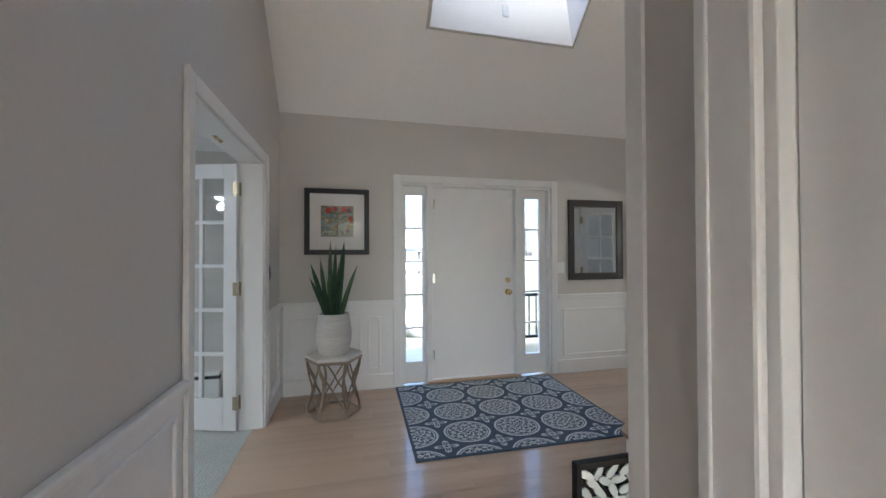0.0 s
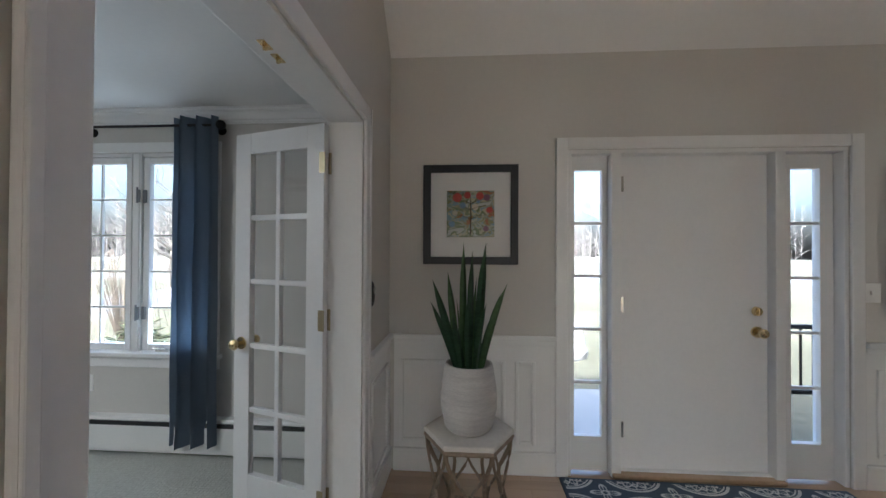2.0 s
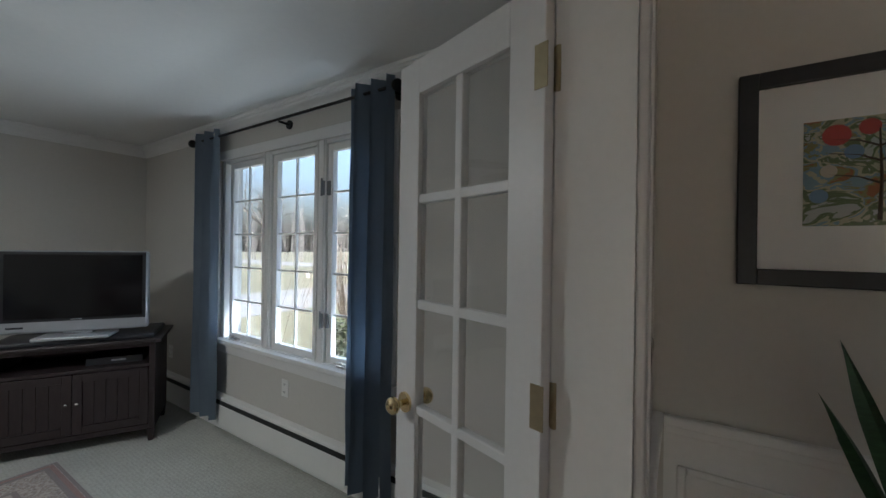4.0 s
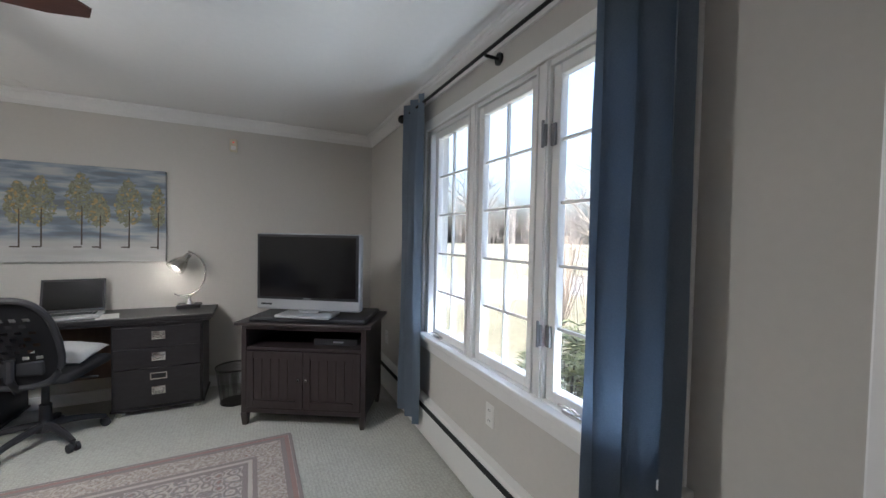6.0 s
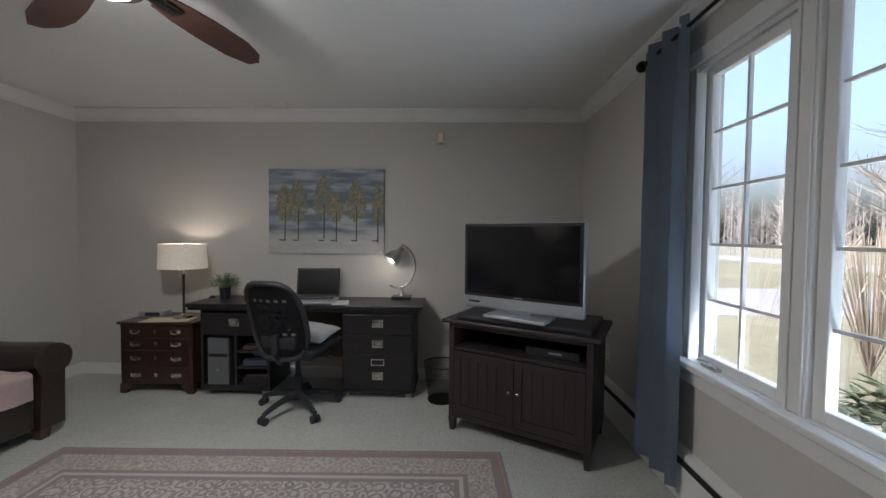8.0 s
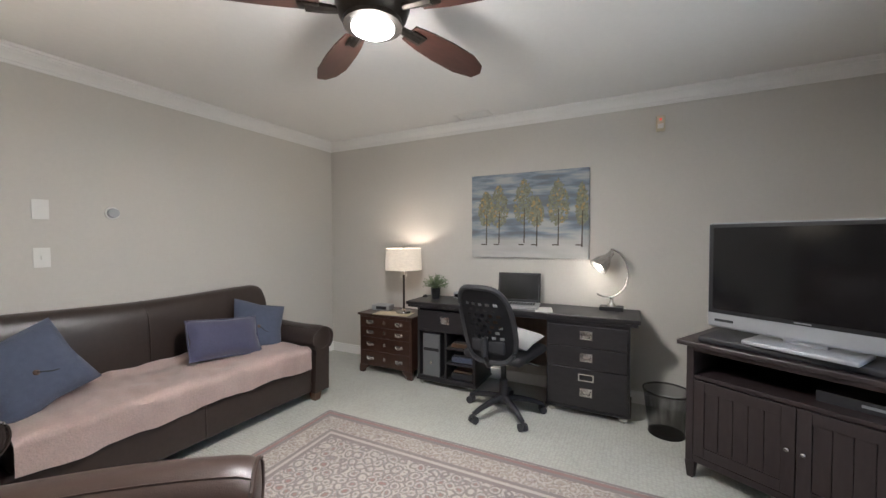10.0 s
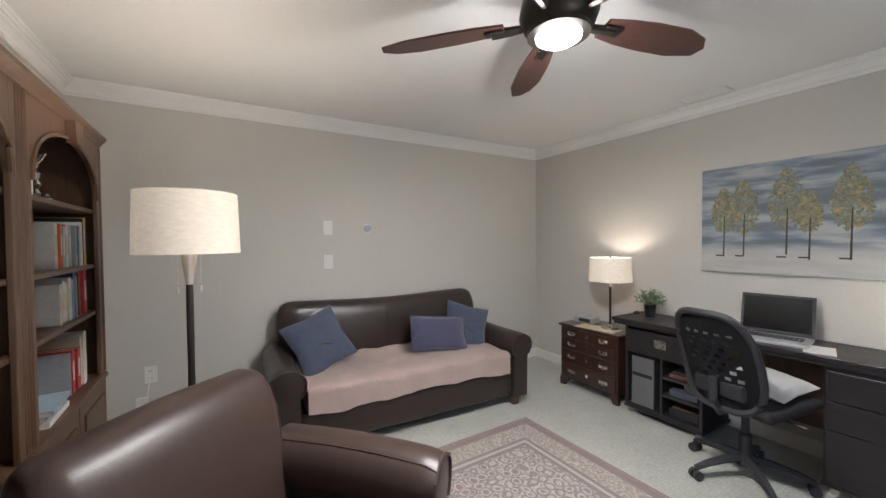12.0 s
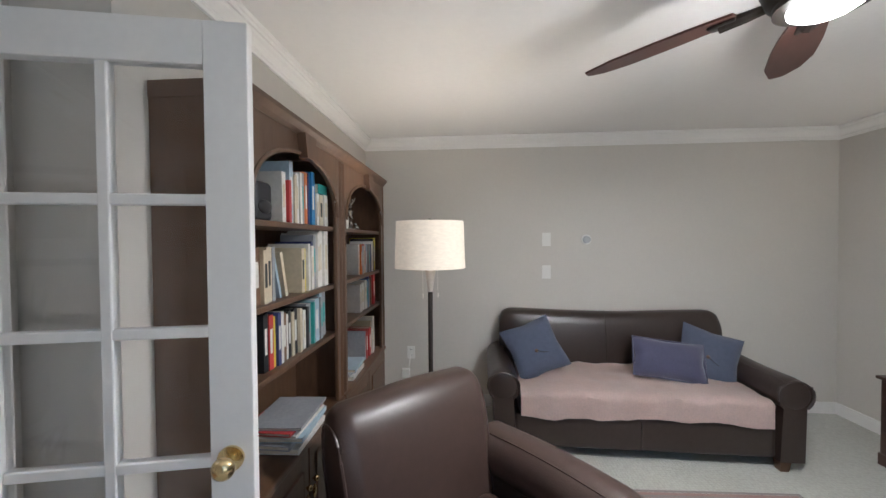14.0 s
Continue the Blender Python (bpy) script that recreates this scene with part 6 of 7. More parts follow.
PAINTLEAF = mat("olive_leaf_paint", (0.17, 0.18, 0.12), 0.7, var=0.4, scale=30, fine=90, tint=(0.33, 0.33, 0.23))
PAINTGOLD = mat("ochre_leaf_paint", (0.36, 0.26, 0.12), 0.7, var=0.4, scale=40)
PAINTTRUNK = mat("umber_trunk_paint", (0.07, 0.05, 0.035), 0.7)
pa = thing("canvas_painting", "unframed canvas of slender trees on streaked blue-grey", "painting", pose(OX0 + 0.001, 1.845, 1.502))
part("canvas", B((0, 0.035, -0.515, 0.515, -0.375, 0.375), bevel=0.003), streak_mat(), pa)
rg = random.Random(9)
for y, zt, hw, hh in ((-0.37, 0.07, 0.075, 0.16), (-0.25, 0.09, 0.085, 0.19), (-0.02, 0.12, 0.095, 0.20), (0.09, 0.03, 0.06, 0.13), (0.27, 0.10, 0.09, 0.19), (0.46, 0.08, 0.05, 0.17)):
    bm = bmesh.new()
    tube(bm, [(0.0365, y, -0.24 - 0.05 * rg.random()), (0.0365, y + 0.004, zt - hh * 0.3)], 0.005, 4, taper=0.003)
    box(bm, 0.0352, 0.0362, y - 0.05, y, -0.262, -0.252)
    part("painted_trunk", bm, PAINTTRUNK, pa)
    lo, go = bmesh.new(), bmesh.new()
    for k in range(300):
        a, r = rg.uniform(0, 6.28), math.sqrt(rg.random())
        v = r * math.sin(a)
        yy = y + hw * r * math.cos(a) * (1 - 0.5 * max(0, v))
        zz = zt + hh * v
        if yy > 0.505:
            continue
        s, q = rg.uniform(0.008, 0.016), rg.uniform(0, 3.14)
        b = go if rg.random() < 0.06 else lo
        x = 0.0355 + 0.0012 * rg.random() + (0.001 if b is go else 0)
        b.faces.new([b.verts.new((x, yy + s * math.cos(q + t) * w, zz + s * math.sin(q + t) * w)) for t, w in ((0, 1.4), (1.57, 0.7), (3.14, 1.4), (4.71, 0.7))])
    part("painted_crown", lo, PAINTLEAF, pa)
    part("painted_highlight", go, PAINTGOLD, pa)["kind"] = "stuff"

# ---- bookcases ----
BOOKMATS = [mat("book_" + n_, c, 0.55, var=0.12, scale=14) for n_, c in (("white", (0.68, 0.66, 0.62)), ("cream", (0.58, 0.50, 0.36)), ("red", (0.45, 0.04, 0.04)), ("orange", (0.60, 0.17, 0.04)), ("blue", (0.03, 0.19, 0.42)),
            ("teal", (0.04, 0.32, 0.30)), ("black", (0.02, 0.02, 0.022)), ("yellow", (0.60, 0.46, 0.05)), ("grey", (0.30, 0.31, 0.33)), ("navy", (0.04, 0.05, 0.16)), ("pale_blue", (0.36, 0.46, 0.54)), ("brown", (0.17, 0.09, 0.05)))]
BOOKNAMES = ["white", "cream", "red", "orange", "blue", "teal", "black", "yellow", "grey", "navy", "pale blue", "brown"]
PAGES = mat("book_pages", (0.66, 0.60, 0.48), 0.9, var=0.06, fine=300)


def bookcase(at, W, D=0.262, H=1.955):
    bc = thing("bookcase", "walnut arched bookcase with cabinet base", "bookcase", at, "arched bookcases")
    bt, sp_ = 0.655, 0.022
    part("side_panel", B((0, sp_, 0, D, 0.0, H - 0.05)), WALNUT, bc)
    part("side_panel", B((W - sp_, W, 0, D, 0.0, H - 0.05)), WALNUT, bc)
    part("back_panel", B((sp_, W - sp_, 0, 0.01, 0.05, H - 0.05)), WALNUT, bc)
    for z in (1.01, 1.26, 1.555):
        part("shelf", B((sp_, W - sp_, 0.011, D - 0.02, z - 0.022, z), bevel=0.004), WALNUT, bc)
    part("counter", B((0.001, W - 0.001, 0.0105, D + 0.012, bt - 0.028, bt), bevel=0.006), WALNUT, bc)
    bm = bmesh.new()
    extrude_profile(bm, [(0, H - 0.05), (D + 0.004, H - 0.05), (D + 0.012, H - 0.035), (D + 0.03, H - 0.015), (D + 0.032, H), (0, H)], lambda u, v, s: (-0.004 + (W + 0.008) * s, u, v))
    part("cornice", bm, WALNUT, bc)
    # arched face frame
    st, za, rise = 0.075, 1.60, 0.235
    bm = bmesh.new()
    box(bm, 0.0, st, D - 0.0185, D, bt, H - 0.05, 0.003)
    box(bm, W - st, W, D - 0.0185, D, bt, H - 0.05, 0.003)
    n_ = 24
    hw, cx = W / 2 - st, W / 2
    cur = []
    for k in range(n_ + 1):
        a = math.pi * k / n_
        cur.append((cx - hw * math.cos(a), za + rise * math.sin(a) ** 0.8))
    for k in range(n_):
        (xa, z1), (xb, z2) = cur[k], cur[k + 1]
        f0 = [bm.verts.new(p) for p in ((xa, D, z1), (xb, D, z2), (xb, D, H - 0.05), (xa, D, H - 0.05))]
        f1 = [bm.verts.new(p) for p in ((xa, D - 0.018, z1), (xb, D - 0.018, z2), (xb, D - 0.018, H - 0.05), (xa, D - 0.018, H - 0.05))]
        bm.faces.new(f0)
        bm.faces.new(f1[::-1])
        bm.faces.new((f0[0], f0[1], f1[1], f1[0]))
    part("arch_frame", bm, WALNUT, bc)
    bm = bmesh.new()
    tube(bm, [(x, D + 0.002, z) for x, z in cur], 0.009, 6)
    part("arch_bead", bm, WALNUT, bc, smooth=True)
    for xs in (0.012, 0.03, W - 0.03, W - 0.012):
        bm = bmesh.new()
        rod(bm, (xs, D, bt + 0.01), (xs, D, H - 0.06), 0.006, sides=8)
        part("reed", bm, WALNUT, bc, smooth=True)
    bm = bmesh.new()
    extrude_profile(bm, [(-0.035, za + rise - 0.02), (0.035, za + rise - 0.02), (0.055, H - 0.045), (-0.055, H - 0.045)], lambda u, v, s: (cx + u, D + 0.0 + 0.035 * s, v))
    part("keystone", bm, WALNUT, bc)
    part("plinth", B((0.002, W - 0.002, 0.012, D - 0.01, 0.0, 0.075)), WALNUT, bc)
    for s in (0, 1):
        x0, x1 = (0.035, cx - 0.003) if s == 0 else (cx + 0.003, W - 0.035)
        d = part("door", B((x0, x1, D - 0.012, D + 0.006, 0.08, bt - 0.03), bevel=0.003), WALNUT, bc)
        part("panel", B((x0 + 0.06, x1 - 0.06, D + 0.0062, D + 0.014, 0.14, bt - 0.09), bevel=0.007), WALNUT, d)
        hx = x1 - 0.03 if s == 0 else x0 + 0.03
        bm = bmesh.new()
        ball(bm, (hx, D + 0.022, 0.475), 0.012)
        ball(bm, (hx, D + 0.014, 0.42), 0.018, 0.7, 0.4, 1.6)
        rod(bm, (hx, D + 0.006, 0.475), (hx, D + 0.02, 0.475), 0.005)
        part("handle", bm, BRASS, d, "antique brass drop pull", True)
    return bc


def book(base, x, z, y0, t, h_, d, ci, lean=0.0, flat=False):
    at = base @ pose(x, y0, z + 0.0008) @ Matrix.Rotation(radians(lean), 4, "Y")
    if flat:
        at = at @ Matrix.Rotation(radians(90), 4, "Y") @ Matrix.Translation((-t, 0, 0))
    b = thing("book", BOOKNAMES[ci] + (" book lying flat on the bookcase" if flat else " book standing upright on a bookcase shelf"), "book", at, "books")
    part("cover", B((0, t, d - 0.003, d, 0, h_), (0, 0.0025, 0, d - 0.003, 0, h_), (t - 0.0025, t, 0, d - 0.003, 0, h_)), BOOKMATS[ci], b)
    part("page_block", B((0.0026, t - 0.0026, 0.004, d - 0.004, 0.003, h_ - 0.004)), PAGES, b)
    if t > 0.02 and not flat:
        part("spine_label", B((t * 0.25, t * 0.75, d, d + 0.0006, h_ * 0.3, h_ * 0.75)), BOOKMATS[(ci * 5 + 1) % 12] if ci in (0, 1, 8) else BOOKMATS[0], b, "printed spine title band")


BASE_R = pose(OXB - 0.001, 0.0, 0, 0, 0, 90)
BASE_L = pose(OXB - 0.001, 0.962, 0, 0, 0, 90)
UW_R, UW_L = 0.96, 0.90
bookcase(BASE_R, UW_R)
bookcase(BASE_L, UW_L)


def row(base, z, x0, spec, seed):
    """Books from x0 on; spec: (colour, thickness, height) each."""
    rg = random.Random(seed)
    x = x0
    for ci, t, h_ in spec:
        d = rg.uniform(0.15, 0.19)
        book(base, x, z, 0.225 - d + rg.uniform(-0.02, 0.0), t, h_, d, ci, rg.choice((0, 0, 0, 0.8)))
        x += t + 0.0015


# world y grows with the local x; the clip reads the shelves from high to low x
row(BASE_L, 1.555, 0.09, [(0, 0.04, 0.155), (1, 0.04, 0.15), (0, 0.03, 0.155), (4, 0.04, 0.25), (4, 0.03, 0.24), (9, 0.014, 0.235), (3, 0.026, 0.235), (2, 0.012, 0.235), (3, 0.018, 0.23), (8, 0.025, 0.22), (0, 0.02, 0.22), (0, 0.025, 0.21), (1, 0.02, 0.2), (10, 0.03, 0.25), (2, 0.018, 0.17), (0, 0.03, 0.2)], 1)
row(BASE_L, 1.26, 0.10, [(0, 0.045, 0.27), (0, 0.035, 0.275), (0, 0.03, 0.26), (8, 0.025, 0.25), (9, 0.02, 0.22), (0, 0.025, 0.2), (9, 0.015, 0.2), (0, 0.02, 0.21), (7, 0.035, 0.19), (1, 0.03, 0.19)], 2)
book(BASE_L, 0.092, 1.7108, 0.05, 0.045, 0.108, 0.17, 5, 0, True)
book(BASE_L, 0.47, 1.26, 0.04, 0.02, 0.185, 0.16, 1, 14)
book(BASE_L, 0.52, 1.26, 0.05, 0.015, 0.19, 0.15, 10, 17)
row(BASE_L, 1.26, 0.60, [(8, 0.02, 0.2), (1, 0.035, 0.2), (1, 0.03, 0.19), (11, 0.035, 0.2)], 3)
row(BASE_L, 1.01, 0.10, [(8, 0.04, 0.22), (10, 0.03, 0.23), (8, 0.025, 0.2), (6, 0.012, 0.19), (10, 0.05, 0.2), (5, 0.015, 0.19), (8, 0.045, 0.19), (6, 0.02, 0.18), (0, 0.025, 0.17), (6, 0.02, 0.18), (1, 0.02, 0.185), (6, 0.03, 0.19), (1, 0.02, 0.18), (6, 0.025, 0.19), (0, 0.02, 0.18), (11, 0.025, 0.19), (0, 0.02, 0.2), (9, 0.022, 0.2), (7, 0.02, 0.19), (2, 0.03, 0.2), (6, 0.03, 0.21)], 4)
row(BASE_R, 1.26, 0.09, [(6, 0.02, 0.25), (7, 0.04, 0.245), (6, 0.015, 0.24), (0, 0.03, 0.22), (9, 0.02, 0.2), (1, 0.02, 0.19), (8, 0.03, 0.2), (10, 0.03, 0.2), (2, 0.02, 0.19), (0, 0.03, 0.2), (2, 0.03, 0.2), (1, 0.03, 0.19), (10, 0.03, 0.19), (3, 0.025, 0.2), (0, 0.03, 0.2)], 5)
row(BASE_R, 1.01, 0.12, [(2, 0.045, 0.225), (2, 0.03, 0.22), (11, 0.02, 0.21), (9, 0.04, 0.22), (8, 0.02, 0.2), (4, 0.02, 0.2), (8, 0.03, 0.19), (0, 0.04, 0.2), (0, 0.03, 0.18), (0, 0.03, 0.19), (1, 0.03, 0.18), (0, 0.03, 0.18)], 6)
row(BASE_R, 0.655, 0.10, [(0, 0.03, 0.25), (0, 0.04, 0.26), (0, 0.035, 0.25), (1, 0.02, 0.24), (2, 0.045, 0.2), (2, 0.04, 0.2), (2, 0.035, 0.21), (8, 0.02, 0.2)], 7)
for k, (ci, t, a) in enumerate(((0, 0.022, 3), (8, 0.018, -4), (10, 0.02, 6), (0, 0.012, 1), (2, 0.014, -3), (8, 0.012, 5))):
    zz = 0.655 + sum(q[1] + 0.001 for q in ((0, 0.022, 3), (8, 0.018, -4), (10, 0.02, 6), (0, 0.012, 1), (2, 0.014, -3), (8, 0.012, 5))[:k])
    if k < 6:
        book(BASE_L @ pose(0.18, 0, 0, 0, 0, a * 0.6), 0.10, zz, 0.05, t, 0.29, 0.215, ci, 0, True)
    if k < 3:
        book(BASE_R @ pose(0.46, 0, 0, 0, 0, a * 0.6), 0.05, zz, 0.05, t, 0.25, 0.19, ci, 0, True)
cd = thing("candlestick", "ornate silver candlestick on the bookcase shelf", "candlestick", BASE_R @ pose(0.42, 0.13, 1.556))
bm = bmesh.new()
lathe(bm, [(0.001, 0), (0.04, 0), (0.038, 0.01), (0.015, 0.02), (0.022, 0.04), (0.012, 0.06), (0.024, 0.08), (0.014, 0.10), (0.022, 0.13), (0.010, 0.15), (0.018, 0.165), (0.001, 0.17)], 18)
part("stem", bm, STEEL, cd, smooth=True)
bm = bmesh.new()
for k in range(7):
    a = 0.9 * k
    tube(bm, [(0, 0, 0.16), (0.02 * math.cos(a), 0.02 * math.sin(a), 0.185), (0.035 * math.cos(a), 0.035 * math.sin(a), 0.195 + 0.01 * (k % 3))], 0.003, 5)
    ball(bm, (0.035 * math.cos(a), 0.035 * math.sin(a), 0.197 + 0.01 * (k % 3)), 0.006, u=8, v=6)
part("flower_top", bm, STEEL, cd, smooth=True)
fg = thing("figurine", "small grey animal figurine on the shelf", "figurine", BASE_R @ pose(0.30, 0.14, 1.556))
bm = bmesh.new()
ball(bm, (0, 0, 0.022), 0.022, 1.4, 0.8, 0.8)
ball(bm, (0.03, 0, 0.042), 0.012)
for x in (-0.018, 0.018):
    rod(bm, (x, -0.008, 0), (x, 0.008, 0.015), 0.006)
ob = new("body", done(bm, "body", STEEL, True))
ob.parent = fg
bw = thing("white_jar", "white ceramic jar on the bookcase shelf", "jar", BASE_R @ pose(0.56, 0.13, 1.556))
bm = bmesh.new()
lathe(bm, [(0.001, 0), (0.032, 0), (0.036, 0.02), (0.036, 0.085), (0.03, 0.09), (0.001, 0.09)], 20)
part("body", bm, PLASTIC, bw, smooth=True)
bk = thing("bookend_box", "black curved speaker box on the bookcase shelf", "speaker", BASE_L @ pose(0.60, 0.12, 1.5558))
bm = bmesh.new()
soft(bm, -0.06, 0.06, -0.05, 0.06, 0.0, 0.15, 0.02, 3)
part("case", bm, CHARCOAL, bk, smooth=True)
bm = bmesh.new()
ball(bm, (0, 0.06, 0.055), 0.045, 1, 0.3, 0.6)
part("cone", bm, POTBLACK, bk, "glossy rounded front", True)
PRINTGLASS = glass_mat("picture_glass", gloss=0.02)

# ---- hall rug ----
def medallion_mat():
    m = bpy.data.materials.new("blue_medallion_weave")
    m.use_nodes = True
    n, l = m.node_tree.nodes, m.node_tree.links
    b = n["Principled BSDF"]
    b.inputs["Roughness"].default_value = 0.95
    tc, sep = n.new("ShaderNodeTexCoord"), n.new("ShaderNodeSeparateXYZ")
    l.new(tc.outputs["Object"], sep.inputs[0])

    def mth(op, a, c=None, d=None):
        k = n.new("ShaderNodeMath")
        k.operation = op
        for i, v in enumerate((a, c, d)):
            if v is None:
                continue
            if isinstance(v, (int, float)):
                k.inputs[i].default_value = v
            else:
                l.new(v, k.inputs[i])
        return k.outputs[0]

    def cell(shift):
        u = mth("SUBTRACT", mth("FRACT", mth("ADD", mth("DIVIDE", sep.outputs[0], 0.40), 10 + shift)), 0.5)
        v = mth("SUBTRACT", mth("FRACT", mth("ADD", mth("DIVIDE", sep.outputs[1], 0.365), 10 + shift)), 0.5)
        r = mth("SQRT", mth("ADD", mth("MULTIPLY", u, u), mth("MULTIPLY", v, v)))
        return r, mth("ARCTAN2", v, u)

    def band(x, c, w):
        return mth("LESS_THAN", mth("ABSOLUTE", mth("SUBTRACT", x, c)), w)

    r, a = cell(0.5)
    white = band(r, 0.425, 0.020)
    white = mth("MAXIMUM", white, band(r, 0.375, 0.010))
    # scrolling petals inside the ring
    petal = mth("MULTIPLY", mth("COSINE", mth("MULTIPLY", a, 8)), 0.055)
    white = mth("MAXIMUM", white, band(mth("ADD", r, petal), 0.285, 0.018))
    petal2 = mth("MULTIPLY", mth("COSINE", mth("MULTIPLY", a, 8)), -0.05)
    white = mth("MAXIMUM", white, band(mth("ADD", r, petal2), 0.25, 0.017))
    petal3 = mth("MULTIPLY", mth("COSINE", mth("MULTIPLY", a, 8)), 0.03)
    white = mth("MAXIMUM", white, band(mth("ADD", r, petal3), 0.15, 0.018))
    petal4 = mth("MULTIPLY", mth("COSINE", mth("MULTIPLY", a, 4)), -0.03)
    white = mth("MAXIMUM", white, band(mth("ADD", r, petal4), 0.09, 0.018))
    spokes = mth("MULTIPLY", band(mth("SINE", mth("MULTIPLY", a, 8)), 0.0, 0.16), band(r, 0.27, 0.11))
    white = mth("MAXIMUM", white, spokes)
    white = mth("MAXIMUM", white, mth("LESS_THAN", r, 0.03))
    # stars between the medallions
    r2, a2 = cell(0.0)
    star = mth("ADD", r2, mth("MULTIPLY", mth("COSINE", mth("MULTIPLY", a2, 4)), -0.075))
    white = mth("MAXIMUM", white, band(star, 0.125, 0.022))
    white = mth("MAXIMUM", white, band(r2, 0.05, 0.014))
    white = mth("MAXIMUM", white, mth("MULTIPLY", band(mth("SINE", mth("MULTIPLY", a2, 2)), 0.0, 0.13), band(r2, 0.13, 0.08)))
    edge = mth("MINIMUM", mth("SUBTRACT", 0.835, mth("ABSOLUTE", sep.outputs[0])), mth("SUBTRACT", 0.685, mth("ABSOLUTE", sep.outputs[1])))
    white = mth("MULTIPLY", white, mth("GREATER_THAN", edge, 0.018))
    nz = n.new("ShaderNodeTexNoise")
    nz.inputs["Scale"].default_value, nz.inputs["Detail"].default_value = 60, 4
    l.new(tc.outputs["Object"], nz.inputs[0])
    mix, mix2 = n.new("ShaderNodeMix"), n.new("ShaderNodeMix")
    for k in (mix, mix2):
        k.data_type = "RGBA"
    mix.inputs["A"].default_value, mix.inputs["B"].default_value = (0.075, 0.105, 0.145, 1), (0.70, 0.70, 0.68, 1)
    l.new(white, mix.inputs["Factor"])
    mix2.blend_type, mix2.inputs["Factor"].default_value = "MULTIPLY", 0.4
    l.new(mix.outputs["Result"], mix2.inputs["A"])
    l.new(nz.outputs[0], mix2.inputs["B"])
    l.new(mix2.outputs["Result"], b.inputs["Base Color"])
    bn = n.new("ShaderNodeBump")
    bn.inputs["Strength"].default_value, bn.inputs["Distance"].default_value = 0.4, 0.003
    l.new(nz.outputs[0], bn.inputs["Height"])
    l.new(bn.outputs[0], b.inputs["Normal"])
    return m


bm = B((-0.835, 0.835, -0.685, 0.685, 0.001, 0.012), bevel=0.003)
hr = new("entry_rug", done(bm, "entry_rug", medallion_mat()))
hr.matrix_basis = pose(1.04, 3.325, 0, 0, 0, -0.6)
tagged(hr, "slate blue rug with white medallion pattern by the front door", "rug")

# ---- plant table with pot ----
MARBLE = mat("pale_stone_top", (0.62, 0.58, 0.52), 0.4, var=0.1, scale=6, fine=40)
AGEDGOLD = mat("aged_champagne_metal", (0.26, 0.20, 0.14), 0.5, 0.4, var=0.3, scale=12, fine=60, bump=0.2)
POTCLAY = mat("striated_whitewashed_clay", (0.52, 0.49, 0.46), 0.85, var=0.22, scale=5, fine=60, stretch=(1, 1, 9), bump=0.5, bump_scale=20)
SNAKE = mat("snake_plant_leaf", (0.030, 0.075, 0.030), 0.42, var=0.55, scale=9, fine=50, stretch=(1, 1, 3.0))
SNAKEEDGE = mat("snake_plant_pale_leaf", (0.07, 0.14, 0.045), 0.42, var=0.4, scale=9, fine=40)
SOIL = mat("dark_soil", (0.03, 0.022, 0.016), 0.95, var=0.4, bump=0.6)
PT = pose(-0.355, 3.585, 0, 0, 0, 0)
pt = thing("plant_table", "hexagonal side table with stone top and looped metal legs", "table", PT)


def hexp(r, z, k, off=0.0):
    a = radians(60 * k + off)
    return Vector((r * math.cos(a), r * math.sin(a), z))


def hexprism(bm, r, z0, z1, bev):
    lo, hi = [bm.verts.new(hexp(r, z0, k)) for k in range(6)], [bm.verts.new(hexp(r, z1, k)) for k in range(6)]
    fs = [bm.faces.new(lo[::-1]), bm.faces.new(hi)] + [bm.faces.new((lo[k], lo[(k + 1) % 6], hi[(k + 1) % 6], hi[k])) for k in range(6)]
    bmesh.ops.bevel(bm, geom=list({e for f in fs for e in f.edges}), offset=bev, segments=2, affect="EDGES")


bm = bmesh.new()
hexprism(bm, 0.235, 0.475, 0.50, 0.004)
part("tabletop", bm, MARBLE, pt, "pale stone hexagonal top")
for r, z, th in ((0.225, 0.462, 0.012), (0.215, 0.012, 0.011)):
    bm = bmesh.new()
    tube(bm, [hexp(r, z, k) for k in range(6)], th, 6, closed=True)
    part("hex_frame", bm, AGEDGOLD, pt)
for k in range(6):
    bm = bmesh.new()
    pts = [hexp(0.222, 0.455, k), hexp(0.205, 0.40, k), hexp(0.16, 0.31, k, 0), hexp(0.15, 0.25, k), hexp(0.165, 0.18, k), hexp(0.205, 0.08, k), hexp(0.214, 0.015, k)]
    tube(bm, pts, 0.0095, 8)
    part("leg", bm, AGEDGOLD, pt, smooth=True)
    bm = bmesh.new()
    a, b = hexp(0.222, 0.455, k), hexp(0.222, 0.455, k + 1)
    mid, low = (a + b) / 2, (hexp(0.214, 0.015, k) + hexp(0.214, 0.015, k + 1)) / 2
    pts = []
    for q in range(13):
        s = q / 12
        w = math.cos(math.pi * s)
        p = mid.lerp(low, s)
        pts.append(p + (a - mid) * (0.95 * abs(w) ** 1.3) * 1.0)
    tube(bm, pts, 0.008, 6)
    pts2 = [p - 2 * ((p - mid.lerp(low, q / 12))) for q, p in enumerate(pts)]
    tube(bm, pts2, 0.008, 6)
    part("loop", bm, AGEDGOLD, pt, "crossing curved bars", True)

